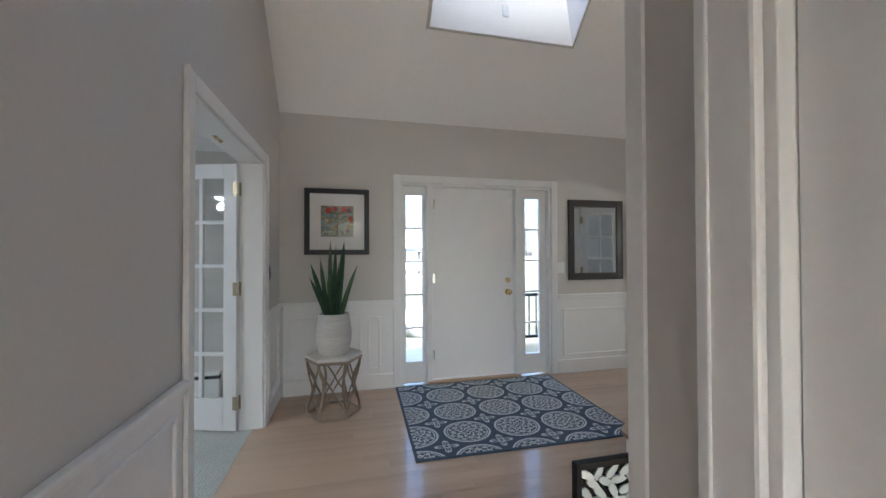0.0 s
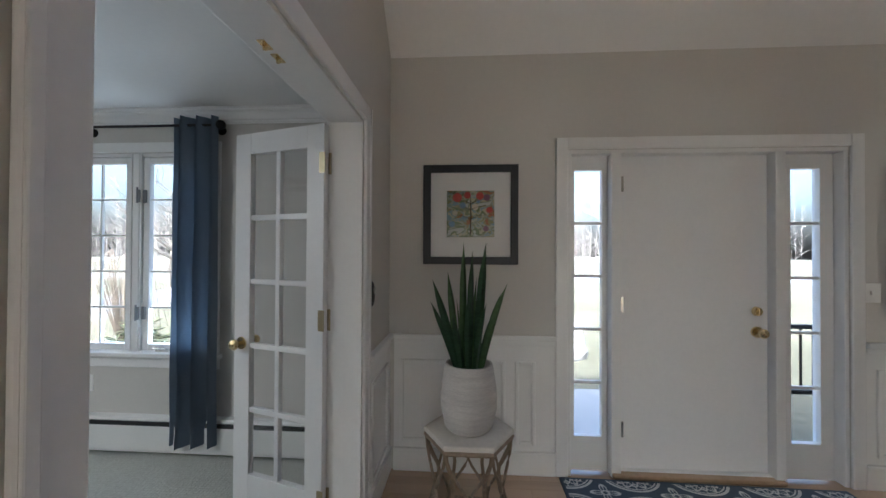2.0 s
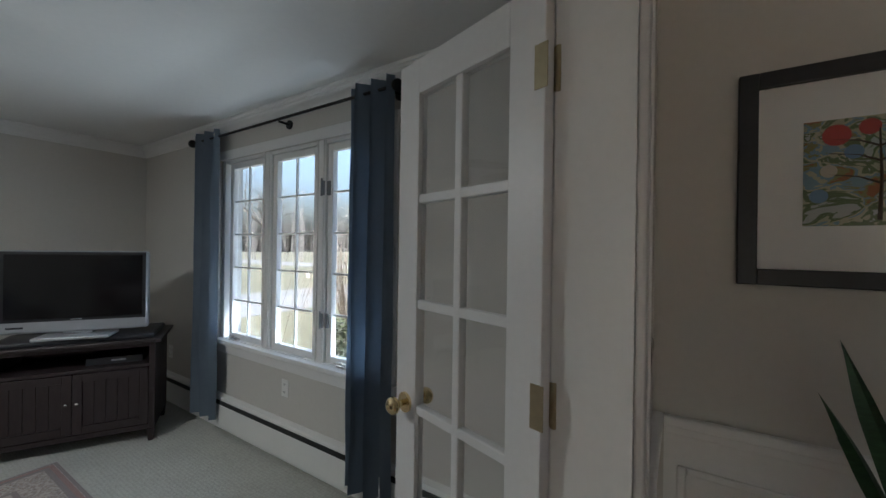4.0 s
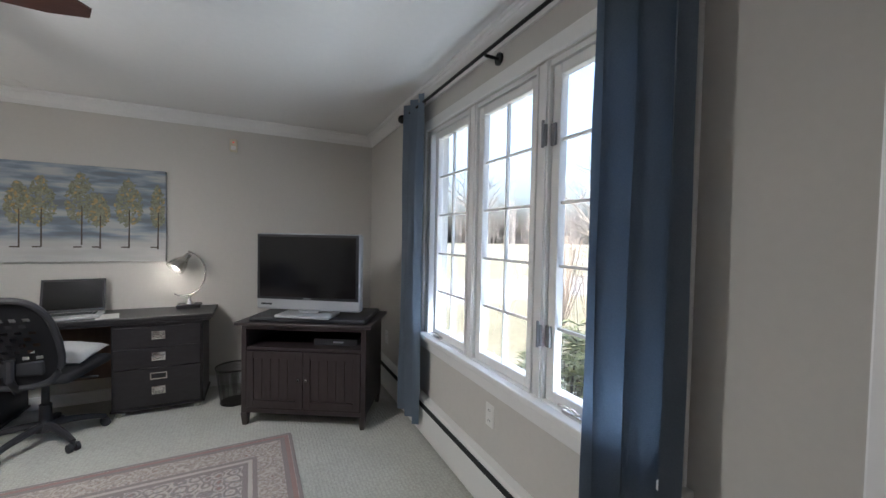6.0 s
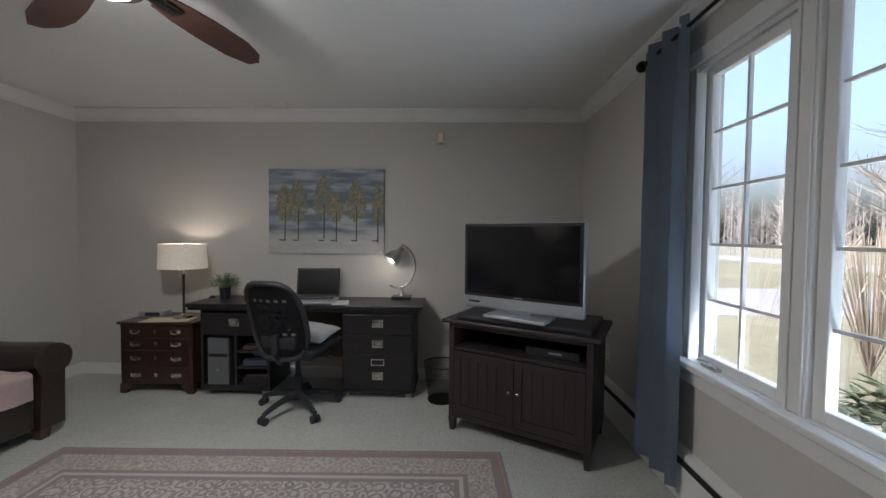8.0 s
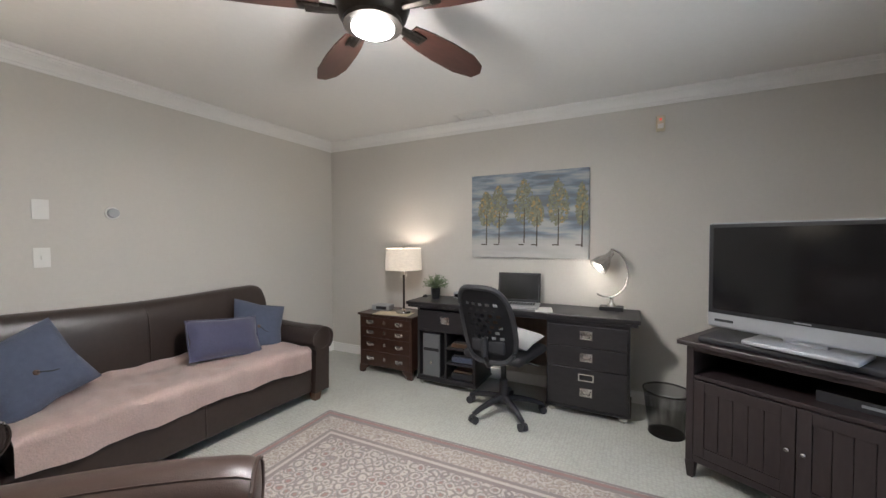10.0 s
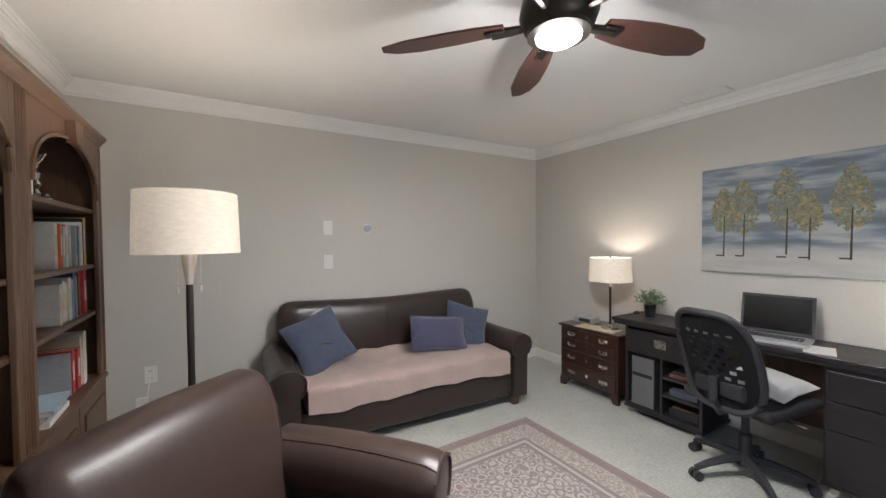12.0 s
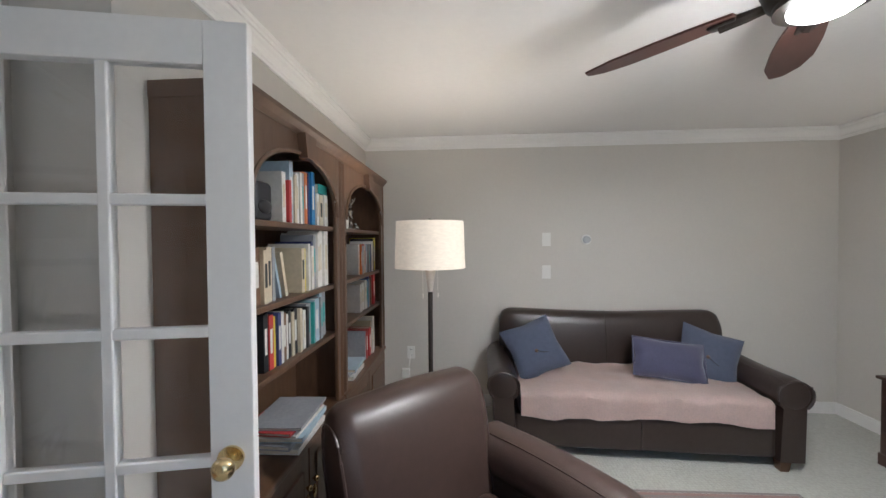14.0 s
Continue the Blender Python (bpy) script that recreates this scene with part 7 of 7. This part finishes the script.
pot = thing("snake_plant", "tall snake plant in a whitewashed ribbed pot", "plant", PT @ pose(0, 0, 0.5005))
bm = bmesh.new()
lathe(bm, [(0.001, 0.0), (0.105, 0.0), (0.125, 0.02), (0.145, 0.11), (0.146, 0.19), (0.132, 0.29), (0.122, 0.335), (0.113, 0.337), (0.108, 0.325), (0.115, 0.28), (0.001, 0.28)], 40)
part("pot", bm, POTCLAY, pot, "whitewashed ribbed clay pot", True)
bm = bmesh.new()
lathe(bm, [(0.001, 0.286), (0.114, 0.285), (0.114, 0.2815), (0.001, 0.2815)], 24)
part("soil", bm, SOIL, pot)


def blade(bm, base, lean_a, lean, h_, w, twist, curve):
    n_ = 14
    L, R, C = [], [], []
    for i in range(n_ + 1):
        s = i / n_
        off = lean * s + curve * s * s
        c = Vector(base) + Vector((math.cos(lean_a) * off, math.sin(lean_a) * off, h_ * s))
        ww = w * (0.55 + 0.9 * s * (1 - s) * 2) * (1 if s < 0.72 else max(0.03, 1 - ((s - 0.72) / 0.28) ** 1.6))
        t = twist + 0.5 * s
        side = Vector((math.cos(t), math.sin(t), 0)) * ww / 2
        nrm = Vector((-math.sin(t), math.cos(t), 0)) * ww * 0.16
        L.append(bm.verts.new(c - side + nrm))
        R.append(bm.verts.new(c + side + nrm))
        C.append(bm.verts.new(c - nrm * 0.5))
    for i in range(n_):
        bm.faces.new((L[i], C[i], C[i + 1], L[i + 1]))
        bm.faces.new((C[i], R[i], R[i + 1], C[i + 1]))
    bmesh.ops.solidify(bm, geom=bm.faces, thickness=0.003)


LEAVES = ((-0.03, 0.01, 1.8, 0.000, 0.68, 0.040, 0.1, 0.000), (0.035, -0.01, 0.2, 0.034, 0.68, 0.046, -0.2, 0.018), (0.0, -0.02, 3.3, -0.017, 0.64, 0.042, 0.3, 0.000), (-0.05, 0.0, 3.2, 0.051, 0.53, 0.040, 0.2, 0.012),
          (-0.05, -0.02, 3.3, 0.111, 0.49, 0.040, -0.1, 0.030), (-0.06, 0.01, 3.1, 0.085, 0.37, 0.042, 0.4, 0.060), (0.06, -0.01, 0.1, 0.085, 0.47, 0.040, 0.1, 0.054), (0.05, 0.01, 0.3, 0.060, 0.34, 0.036, -0.3, 0.042),
          (-0.05, 0.03, 2.8, 0.068, 0.27, 0.040, 0.5, 0.054), (0.02, 0.03, 1.0, 0.025, 0.50, 0.042, 0.8, 0.012), (0.0, -0.05, 4.6, 0.025, 0.41, 0.042, 0.0, 0.012), (0.03, -0.04, 5.5, 0.043, 0.38, 0.040, 0.4, 0.036),
          (-0.03, 0.05, 2.2, 0.043, 0.38, 0.040, 1.2, 0.024), (0.06, 0.03, 0.6, 0.102, 0.41, 0.036, 0.2, 0.036), (-0.03, -0.045, 4.0, 0.051, 0.32, 0.040, 0.2, 0.030), (0.01, 0.0, 1.2, 0.009, 0.56, 0.040, 1.0, 0.012))
for k, (x, y, la, ln, hh, w, tw_, cu) in enumerate(LEAVES):
    bm = bmesh.new()
    blade(bm, (x, y, 0.28), la, ln, hh, w, tw_, cu)
    part("leaf", bm, SNAKE if k % 3 else SNAKEEDGE, pot, smooth=True)

# ---- framed print ----
FRAMEBLK = mat("black_picture_frame", (0.022, 0.022, 0.026), 0.45, var=0.15)
MATW = mat("white_mat_board", (0.74, 0.73, 0.71), 0.9, var=0.02)


def print_mat():
    m = mat("colourful_tree_print", (0.3, 0.3, 0.2), 0.6)
    n, l = m.node_tree.nodes, m.node_tree.links
    tc, mp, nz, ramp, sep, mr, mix = (n.new("ShaderNode" + k) for k in ("TexCoord", "Mapping", "TexNoise", "ValToRGB", "SeparateXYZ", "MapRange", "Mix"))
    mp.inputs["Scale"].default_value = (9, 1, 14)
    nz.inputs["Scale"].default_value, nz.inputs["Detail"].default_value, nz.inputs["Distortion"].default_value = 1.3, 3, 1.2
    l.new(tc.outputs["Object"], mp.inputs[0])
    l.new(mp.outputs[0], nz.inputs[0])
    e = ramp.color_ramp.elements
    ramp.color_ramp.interpolation = "CONSTANT"
    e[0].position, e[0].color = 0.0, (0.42, 0.44, 0.42, 1)
    e[1].position, e[1].color = 0.62, (0.30, 0.12, 0.05, 1)
    for p, c in ((0.38, (0.13, 0.17, 0.08, 1)), (0.46, (0.42, 0.40, 0.28, 1)), (0.52, (0.20, 0.30, 0.36, 1)), (0.57, (0.24, 0.24, 0.10, 1))):
        e.new(p).color = c
    l.new(nz.outputs[0], ramp.inputs[0])
    l.new(ramp.outputs[0], n["Principled BSDF"].inputs["Base Color"])
    return m


fp = thing("framed_print", "black framed print of a flowering tree in wide mat", "picture", pose(-0.347, HY1 - 0.001, 1.655))
fw, fh, fb = 0.304, 0.32, 0.048
for nm, bx in (("frame_side", (-fw, -fw + fb, -0.03, 0, -fh, fh)), ("frame_side", (fw - fb, fw, -0.03, 0, -fh, fh)), ("frame_top", (-fw + fb, fw - fb, -0.03, 0, fh - fb, fh)), ("frame_bottom", (-fw + fb, fw - fb, -0.03, 0, -fh, -fh + fb))):
    part(nm, B(bx, bevel=0.003), FRAMEBLK, fp)
part("mat_board", B((-fw + fb, fw - fb, -0.012, -0.004, -fh + fb, fh - fb)), MATW, fp)
part("print", B((-0.153, 0.153, -0.0132, -0.0121, -0.145, 0.155)), print_mat(), fp)
FLOW = [mat("print_" + nm, c, 0.6) for nm, c in (("red", (0.42, 0.06, 0.05)), ("blue", (0.16, 0.26, 0.40)), ("cream", (0.5, 0.45, 0.36)), ("plum", (0.16, 0.07, 0.12)))]
bm = bmesh.new()
tube(bm, [(0, -0.0138, -0.13), (0.003, -0.0138, -0.02), (-0.002, -0.0138, 0.12)], 0.005, 4, taper=0.002)
for s in (-1, 1):
    for z in (-0.03, 0.03, 0.07):
        tube(bm, [(0, -0.0137, z), (s * 0.04, -0.0137, z + 0.02), (s * 0.10, -0.0137, z + 0.03)], 0.003, 4, taper=0.001)
part("painted_tree", bm, PAINTTRUNK, fp)
rg = random.Random(3)
for x, z, r, ci in ((-0.085, 0.11, 0.03, 0), (-0.02, 0.125, 0.022, 0), (0.06, 0.12, 0.025, 0), (0.105, 0.11, 0.022, 3), (-0.05, 0.06, 0.02, 1), (0.03, 0.05, 0.022, 2), (0.12, 0.03, 0.02, 0), (-0.12, -0.06, 0.02, 1), (0.1, -0.09, 0.018, 3), (-0.1, 0.01, 0.018, 2), (0.05, 0.085, 0.012, 1)):
    bm = bmesh.new()
    rod(bm, (x, -0.0132, z), (x, -0.0145, z), r, sides=14)
    rod(bm, (x, -0.0145, z), (x, -0.015, z), r * 0.4, sides=10)
    part("painted_flower", bm, FLOW[ci], fp)
part("glazing", B((-fw + fb, fw - fb, -0.0175, -0.0165, -fh + fb, fh - fb)), PRINTGLASS, fp).visible_shadow = False

# ---- mirror ----
MIRRORWOOD = mat("dark_bronze_wood_frame", (0.035, 0.026, 0.022), 0.4, var=0.3, scale=8)
MIRROR = mat("mirror_silver", (0.86, 0.87, 0.87), 0.02, 1.0, var=0.005)
MIRROR.node_tree.nodes["Principled BSDF"].inputs["Roughness"].default_value = 0.01
for lk in list(MIRROR.node_tree.links):
    if lk.to_socket.name == "Roughness":
        MIRROR.node_tree.links.remove(lk)
mr_ = thing("wall_mirror", "rectangular mirror in a dark stepped frame", "mirror", pose(2.51, HY1 - 0.001, 1.493))
fw, fh, fb = 0.348, 0.452, 0.072
for nm, bx in (("frame_side", (-fw, -fw + fb, -0.028, 0, -fh, fh)), ("frame_side", (fw - fb, fw, -0.028, 0, -fh, fh)), ("frame_top", (-fw + fb, fw - fb, -0.028, 0, fh - fb, fh)), ("frame_bottom", (-fw + fb, fw - fb, -0.028, 0, -fh, -fh + fb))):
    part(nm, B(bx, bevel=0.006), MIRRORWOOD, mr_)
bm = bmesh.new()
k = 0.012
for bx in ((-fw, -fw + k, -0.036, -0.028, -fh, fh), (fw - k, fw, -0.036, -0.028, -fh, fh), (-fw + k, fw - k, -0.036, -0.028, fh - k, fh), (-fw + k, fw - k, -0.036, -0.028, -fh, -fh + k)):
    box(bm, *bx, 0.003)
part("outer_bead", bm, MIRRORWOOD, mr_)
part("mirror_glass", B((-fw + fb, fw - fb, -0.012, -0.004, -fh + fb, fh - fb), bevel=0.006), MIRROR, mr_)

plate("wall_switch", "white double light switch beside the mirror", pose(2.065, HY1 - 0.001, 1.18), 0.115, 0.118)
# dark oval thermostat on the hall side of the office wall
it = thing("hall_thermostat", "dark oval thermostat on the hall wall", "thermostat", pose(HX0 + 0.001, 3.56, 1.19, 0, 0, 90))
bm = bmesh.new()
ball(bm, (0, -0.008, 0), 0.045, 0.8, 0.35, 1.5)
part("case", bm, CHARCOAL, it, smooth=True)
bm = bmesh.new()
ball(bm, (0, -0.022, 0.02), 0.02, 0.8, 0.3, 1.0)
part("button", bm, STEEL, it, smooth=True)

# magnetic catches on the office door head
for y in (2.72, 2.80):
    ct = thing("door_catch", "small brass ball catch in the door head", "catch", pose(-0.985, y, DH - 0.0185))
    part("plate", B((-0.012, 0.012, -0.028, 0.028, -0.003, 0), bevel=0.001), BRASS, ct)
    bm = bmesh.new()
    rod(bm, (0, 0, -0.003), (0, 0, -0.016), 0.007)
    part("stud", bm, BRASS, ct)

# ---- staircase ----
stair = thing("staircase", "oak and white staircase rising from the hall", "staircase")
stair["kind"] = "structure"
RISE, RUN, SX, SN, SS = 0.18, 0.285, 1.60, 2.44, 1.25
for k in range(5):
    x = SX + RUN * k
    if k == 0:
        bm = bmesh.new()
        prof = [(3.03, SS), (3.03, SN)] + [(SX + 0.16 - 0.22 * math.sin(a), SN - 0.10 + 0.14 * math.cos(a)) for a in [math.pi * q / 12 for q in range(13)]] + [(SX, SN - 0.26), (SX, SS)]
        extrude_profile(bm, prof, lambda u, v, s: (u, v, 0.001 + 0.152 * s))
        part("riser", bm, WHITE, stair)
        bm = bmesh.new()
        prof = [(SX + 0.35, SS), (SX + 0.35, SN + 0.02)] + [(SX + 0.16 - 0.25 * math.sin(a), SN - 0.10 + 0.165 * math.cos(a)) for a in [math.pi * q / 12 for q in range(13)]] + [(SX - 0.03, SN - 0.27), (SX - 0.03, SS)]
        extrude_profile(bm, prof, lambda u, v, s: (u, v, 0.1535 + 0.027 * s))
        part("tread", bm, OAKRAIL, stair, "rounded oak bullnose step")
    else:
        part("riser", B((x, 3.028, SS, SN - 0.02, RISE * k + 0.001, RISE * (k + 1) - 0.0285)), WHITE, stair)
        part("tread", B((x - 0.03, min(x + RUN + 0.02, 3.028), SS, SN + 0.02, RISE * (k + 1) - 0.028, RISE * (k + 1)), bevel=0.008), OAKRAIL, stair)
NX, NY = SX + 0.14, SN - 0.09


def newel_profile(h_):
    return [(0.001, 0), (0.04, 0.0), (0.04, 0.015), (0.03, 0.02), (0.042, 0.05), (0.036, 0.075), (0.026, 0.085), (0.034, 0.12), (0.036, 0.20), (0.03, h_ * 0.6), (0.024, h_ - 0.06), (0.03, h_ - 0.05), (0.03, h_ - 0.03), (0.022, h_ - 0.02), (0.022, h_), (0.001, h_)]


bm = bmesh.new()
box(bm, NX - 0.042, NX + 0.042, NY - 0.042, NY + 0.042, 0.181, 0.40, 0.004)
lathe(bm, newel_profile(0.60), 24, (NX, NY, 0.40))
part("newel_post", bm, OAKRAIL, stair, "turned oak newel post", True)
bm = bmesh.new()
lathe(bm, [(0.001, 1.0), (0.055, 1.0), (0.062, 1.015), (0.062, 1.045), (0.052, 1.06), (0.001, 1.06)], 24, (NX, NY, 0.0))
part("rail_cap", bm, OAKRAIL, stair, smooth=True)
rp = [(NX, NY, 1.03), (NX + 0.12, NY, 1.025), (NX + 0.25, NY, 1.03), (NX + 0.36, NY, 1.075), (NX + 0.50, NY, 1.16)] + [(NX + 0.50 + 0.26 * q, NY, 1.16 + 0.26 * q * 0.632) for q in range(1, 4)]
bm = bmesh.new()
tube(bm, rp, 0.034, 12)
part("handrail", bm, OAKRAIL, stair, "curved oak handrail", True)


def rail_z(x):
    for (xa, _, za), (xb, _, zb) in zip(rp, rp[1:]):
        if xa <= x <= xb:
            return za + (zb - za) * (x - xa) / (xb - xa)
    return rp[-1][2]


for q in range(9):
    x = SX + 0.27 + q * 0.1425
    if x > 2.98:
        break
    zb = RISE * (1 + int((x - SX + 0.03) / RUN)) if x < SX + RUN * 5 else RISE * 5
    zt = rail_z(x) - 0.02
    bm = bmesh.new()
    box(bm, x - 0.016, x + 0.016, NY - 0.016, NY + 0.016, zb + 0.001, zb + 0.20, 0.003)
    lathe(bm, [(0.016, zb + 0.2), (0.011, zb + 0.21), (0.016, zb + 0.24), (0.017, zb + 0.3), (0.010, zt)], 12, (x, NY, 0))
    part("baluster", bm, WHITE, stair, smooth=True)
wainscot("wainscot_stair", "x", HX1, -1, 1.3, RY0 - 0.078, [], top=1.05)
plate("wall_switch", "white switch on the staircase wall", pose(HX1 - 0.001, 2.55, 1.20, 0, 0, -90), 0.075, 0.118)

# ---- decorative leaf screen beside the passage ----
ls = thing("leaf_screen", "dark framed metal screen filled with white leaves", "screen", pose(0.41, 1.2, 0))
for nm, bx in (("frame_side", (0, 0.018, -0.012, 0.012, 0.0, 0.76)), ("frame_side", (0.40, 0.418, -0.012, 0.012, 0.0, 0.76)), ("frame_top", (0.018, 0.40, -0.012, 0.012, 0.742, 0.76)), ("frame_bottom", (0.018, 0.40, -0.012, 0.012, 0.03, 0.048))):
    part(nm, B(bx, bevel=0.002), BLACKMETAL, ls)
part("backing", B((0.018, 0.40, 0.002, 0.006, 0.048, 0.742)), BLACKMETAL, ls)
part("foot", B((0.03, 0.08, -0.08, 0.08, 0.0, 0.012)), BLACKMETAL, ls)
part("foot", B((0.34, 0.39, -0.08, 0.08, 0.0, 0.012)), BLACKMETAL, ls)
LEAFW = mat("white_enamel_leaf", (0.62, 0.66, 0.62), 0.5, var=0.1)
bm = bmesh.new()
prof = [(0.026 * math.cos(a), 0.011 * math.sin(a) * (1 - 0.3 * math.cos(a))) for a in [2 * math.pi * q / 10 for q in range(10)]]
extrude_profile(bm, prof, lambda u, v, s: (u, -0.008 + 0.006 * s, v))
LEAFMESH = done(bm, "leaf", LEAFW)
rg = random.Random(8)
for i in range(9):
    for j in range(25):
        o = new("leaf", LEAFMESH)
        o.parent = ls
        o.matrix_basis = pose(0.04 + i * 0.0425 + 0.02 * (j % 2) - 0.005, rg.uniform(-0.004, 0.004), 0.065 + j * 0.0275, 0, rg.uniform(-70, 70), 0)

# ---- dining room ----
TAUPECURT = mat("taupe_curtain", (0.33, 0.30, 0.26), 0.8, var=0.1, scale=4, fine=200, sheen=0.3)
SHEER = mat("white_sheer", (0.75, 0.75, 0.74), 0.9, var=0.03)
w2 = thing("window_2", "white dining room window with divided panes", "window")
w2["kind"] = "structure"
bm = bmesh.new()
casing(bm, 4.3, 5.6, 0.75, 2.1, 0.07, HY1 - 0.03, HY1 - 0.013)
box(bm, 4.2, 5.7, HY1 - 0.06, HY1 + 0.1, 0.72, 0.749, 0.005)
part("casing", bm, WHITE, w2)
for x0, x1 in ((4.302, 4.95), (4.952, 5.598)):
    sash(w2, x0, x1, 0.752, 2.098, HY1 + 0.12, 2, 4)
curtain(pose(4.10, 3.93, 2.32), 0.42, 2.28, 6, 5, lab="taupe grommet curtain in the dining room", m=TAUPECURT)
curtain(pose(4.48, 3.965, 2.30), 0.22, 2.22, 9, 4, lab="white sheer curtain in the dining room", m=SHEER, depth=0.02)
rd2 = thing("curtain_rod", "dark curtain rod in the dining room", "curtain rod")
bm = bmesh.new()
rod(bm, (3.75, 3.93, 2.275), (6.2, 3.93, 2.275), 0.011)
part("rod", bm, BLACKMETAL, rd2)
bm = bmesh.new()
ball(bm, (3.72, 3.93, 2.275), 0.035)
part("finial", bm, BLACKMETAL, rd2, smooth=True)
for x in (3.85, 6.1):
    bm = bmesh.new()
    rod(bm, (x, 3.93, 2.275), (x, HY1 - 0.013, 2.275), 0.008)
    part("bracket", bm, BLACKMETAL, rd2)
h2 = thing("baseboard_heater", "cream metal baseboard heater in the dining room", "heater")
part("front_panel", B((3.4, 6.6, HY1 - 0.075, HY1 - 0.013, 0.02, 0.15), bevel=0.006), PLASTIC, h2)
part("top_cover", B((3.4, 6.6, HY1 - 0.072, HY1 - 0.013, 0.18, 0.205), bevel=0.006), PLASTIC, h2)
part("slot", B((3.4, 6.6, HY1 - 0.05, HY1 - 0.013, 0.1502, 0.1798)), DARKGAP, h2)
dt = thing("dining_table", "dark wooden dining table", "table", pose(4.9, 2.0, 0))
part("tabletop", B((-0.5, 0.5, -0.85, 0.85, 0.72, 0.75), bevel=0.006), MAHOG, dt)
for x in (-0.42, 0.42):
    for y in (-0.75, 0.75):
        part("leg", B((x - 0.035, x + 0.035, y - 0.035, y + 0.035, 0, 0.72), bevel=0.005), MAHOG, dt)
bwl = thing("plant_bowl", "shallow bowl of green leaves on the dining table", "plant", pose(4.8, 2.0, 0.751))
bm = bmesh.new()
lathe(bm, [(0.001, 0.0), (0.06, 0.0), (0.15, 0.05), (0.18, 0.09), (0.17, 0.09), (0.14, 0.055), (0.001, 0.04)], 28)
part("bowl", bm, POTBLACK, bwl, smooth=True)
bm = bmesh.new()
rg = random.Random(4)
for k in range(60):
    a, e_ = rg.uniform(0, 6.28), rg.uniform(0.2, 1.3)
    d = Vector((math.cos(a) * math.cos(e_), math.sin(a) * math.cos(e_), math.sin(e_)))
    p, s = Vector((0, 0, 0.06)), d.cross(Vector((0, 0, 1))).normalized() * 0.02
    ln = rg.uniform(0.12, 0.24)
    bm.faces.new([bm.verts.new(v) for v in (p, p + d * ln * 0.5 + s, p + d * ln, p + d * ln * 0.5 - s)])
part("foliage", bm, SPRIG, bwl)
ch = thing("chandelier", "bronze chandelier with glowing crystal tiers", "chandelier", pose(4.7, 2.3, 0))
bm = bmesh.new()
rod(bm, (0, 0, 1.75), (0, 0, 2.598), 0.012)
lathe(bm, [(0.001, 1.68), (0.03, 1.70), (0.045, 1.76), (0.02, 1.82), (0.012, 1.9)], 16)
part("stem", bm, BRONZE, ch, smooth=True)
bulbm = mat("glowing_bulb", (0.9, 0.85, 0.7), 0.4, emit=(1.0, 0.78, 0.5), power=2.0)
for k in range(8):
    a = radians(45 * k)
    c, s = math.cos(a), math.sin(a)
    bm = bmesh.new()
    tube(bm, [(0.03 * c, 0.03 * s, 1.78), (0.12 * c, 0.12 * s, 1.72), (0.22 * c, 0.22 * s, 1.76), (0.24 * c, 0.24 * s, 1.84)], 0.008, 6)
    part("arm", bm, BRONZE, ch, smooth=True)
    bm = bmesh.new()
    lathe(bm, [(0.001, 1.84), (0.014, 1.85), (0.018, 1.875), (0.004, 1.92), (0.001, 1.925)], 10, (0.24 * c, 0.24 * s, 0))
    part("bulb", bm, bulbm, ch, smooth=True)
    bm = bmesh.new()
    for q in range(5):
        ball(bm, (0.22 * c, 0.22 * s, 1.73 - q * 0.016), 0.007, u=6, v=4)
    part("crystal", bm, STEEL, ch)

# ---- oak boards of the hall floor ----
bm = B((-0.5, 0.5, -0.0412, 0.0412, -0.02, 0.0), bevel=0.0007)
BOARD = done(bm, "board", OAK)
floor = thing("floor", "honey oak strip floor with a satin finish", "floor")
floor["kind"] = "structure"
rng = random.Random(4)
y, row = 4.02, 0
while y > 0.9:
    x = -0.948
    while x < 3.9:
        ln = min(rng.uniform(0.7, 1.9), 4.6 - x)
        if ln > 0.15:
            o = new("board", BOARD)
            o.parent = floor
            o.matrix_basis = Matrix.LocRotScale((x + ln / 2, y, 0.0), None, (ln - 0.0006, 1, 1))
        x += ln
    y -= 0.083
rest = bmesh.new()
y = 4.02
while y > 0.0:
    box(rest, 4.6, 6.8, y - 0.0405, y + 0.0405, -0.02, 0.0)
    y -= 0.083
y = 0.85
while y > -2.9:
    box(rest, -0.87, 3.03, y - 0.0405, y + 0.0405, -0.02, 0.0)
    y -= 0.083
ob = part("board_far", rest, OAK, floor, "oak boards further off")
ob["kind"] = "stuff"
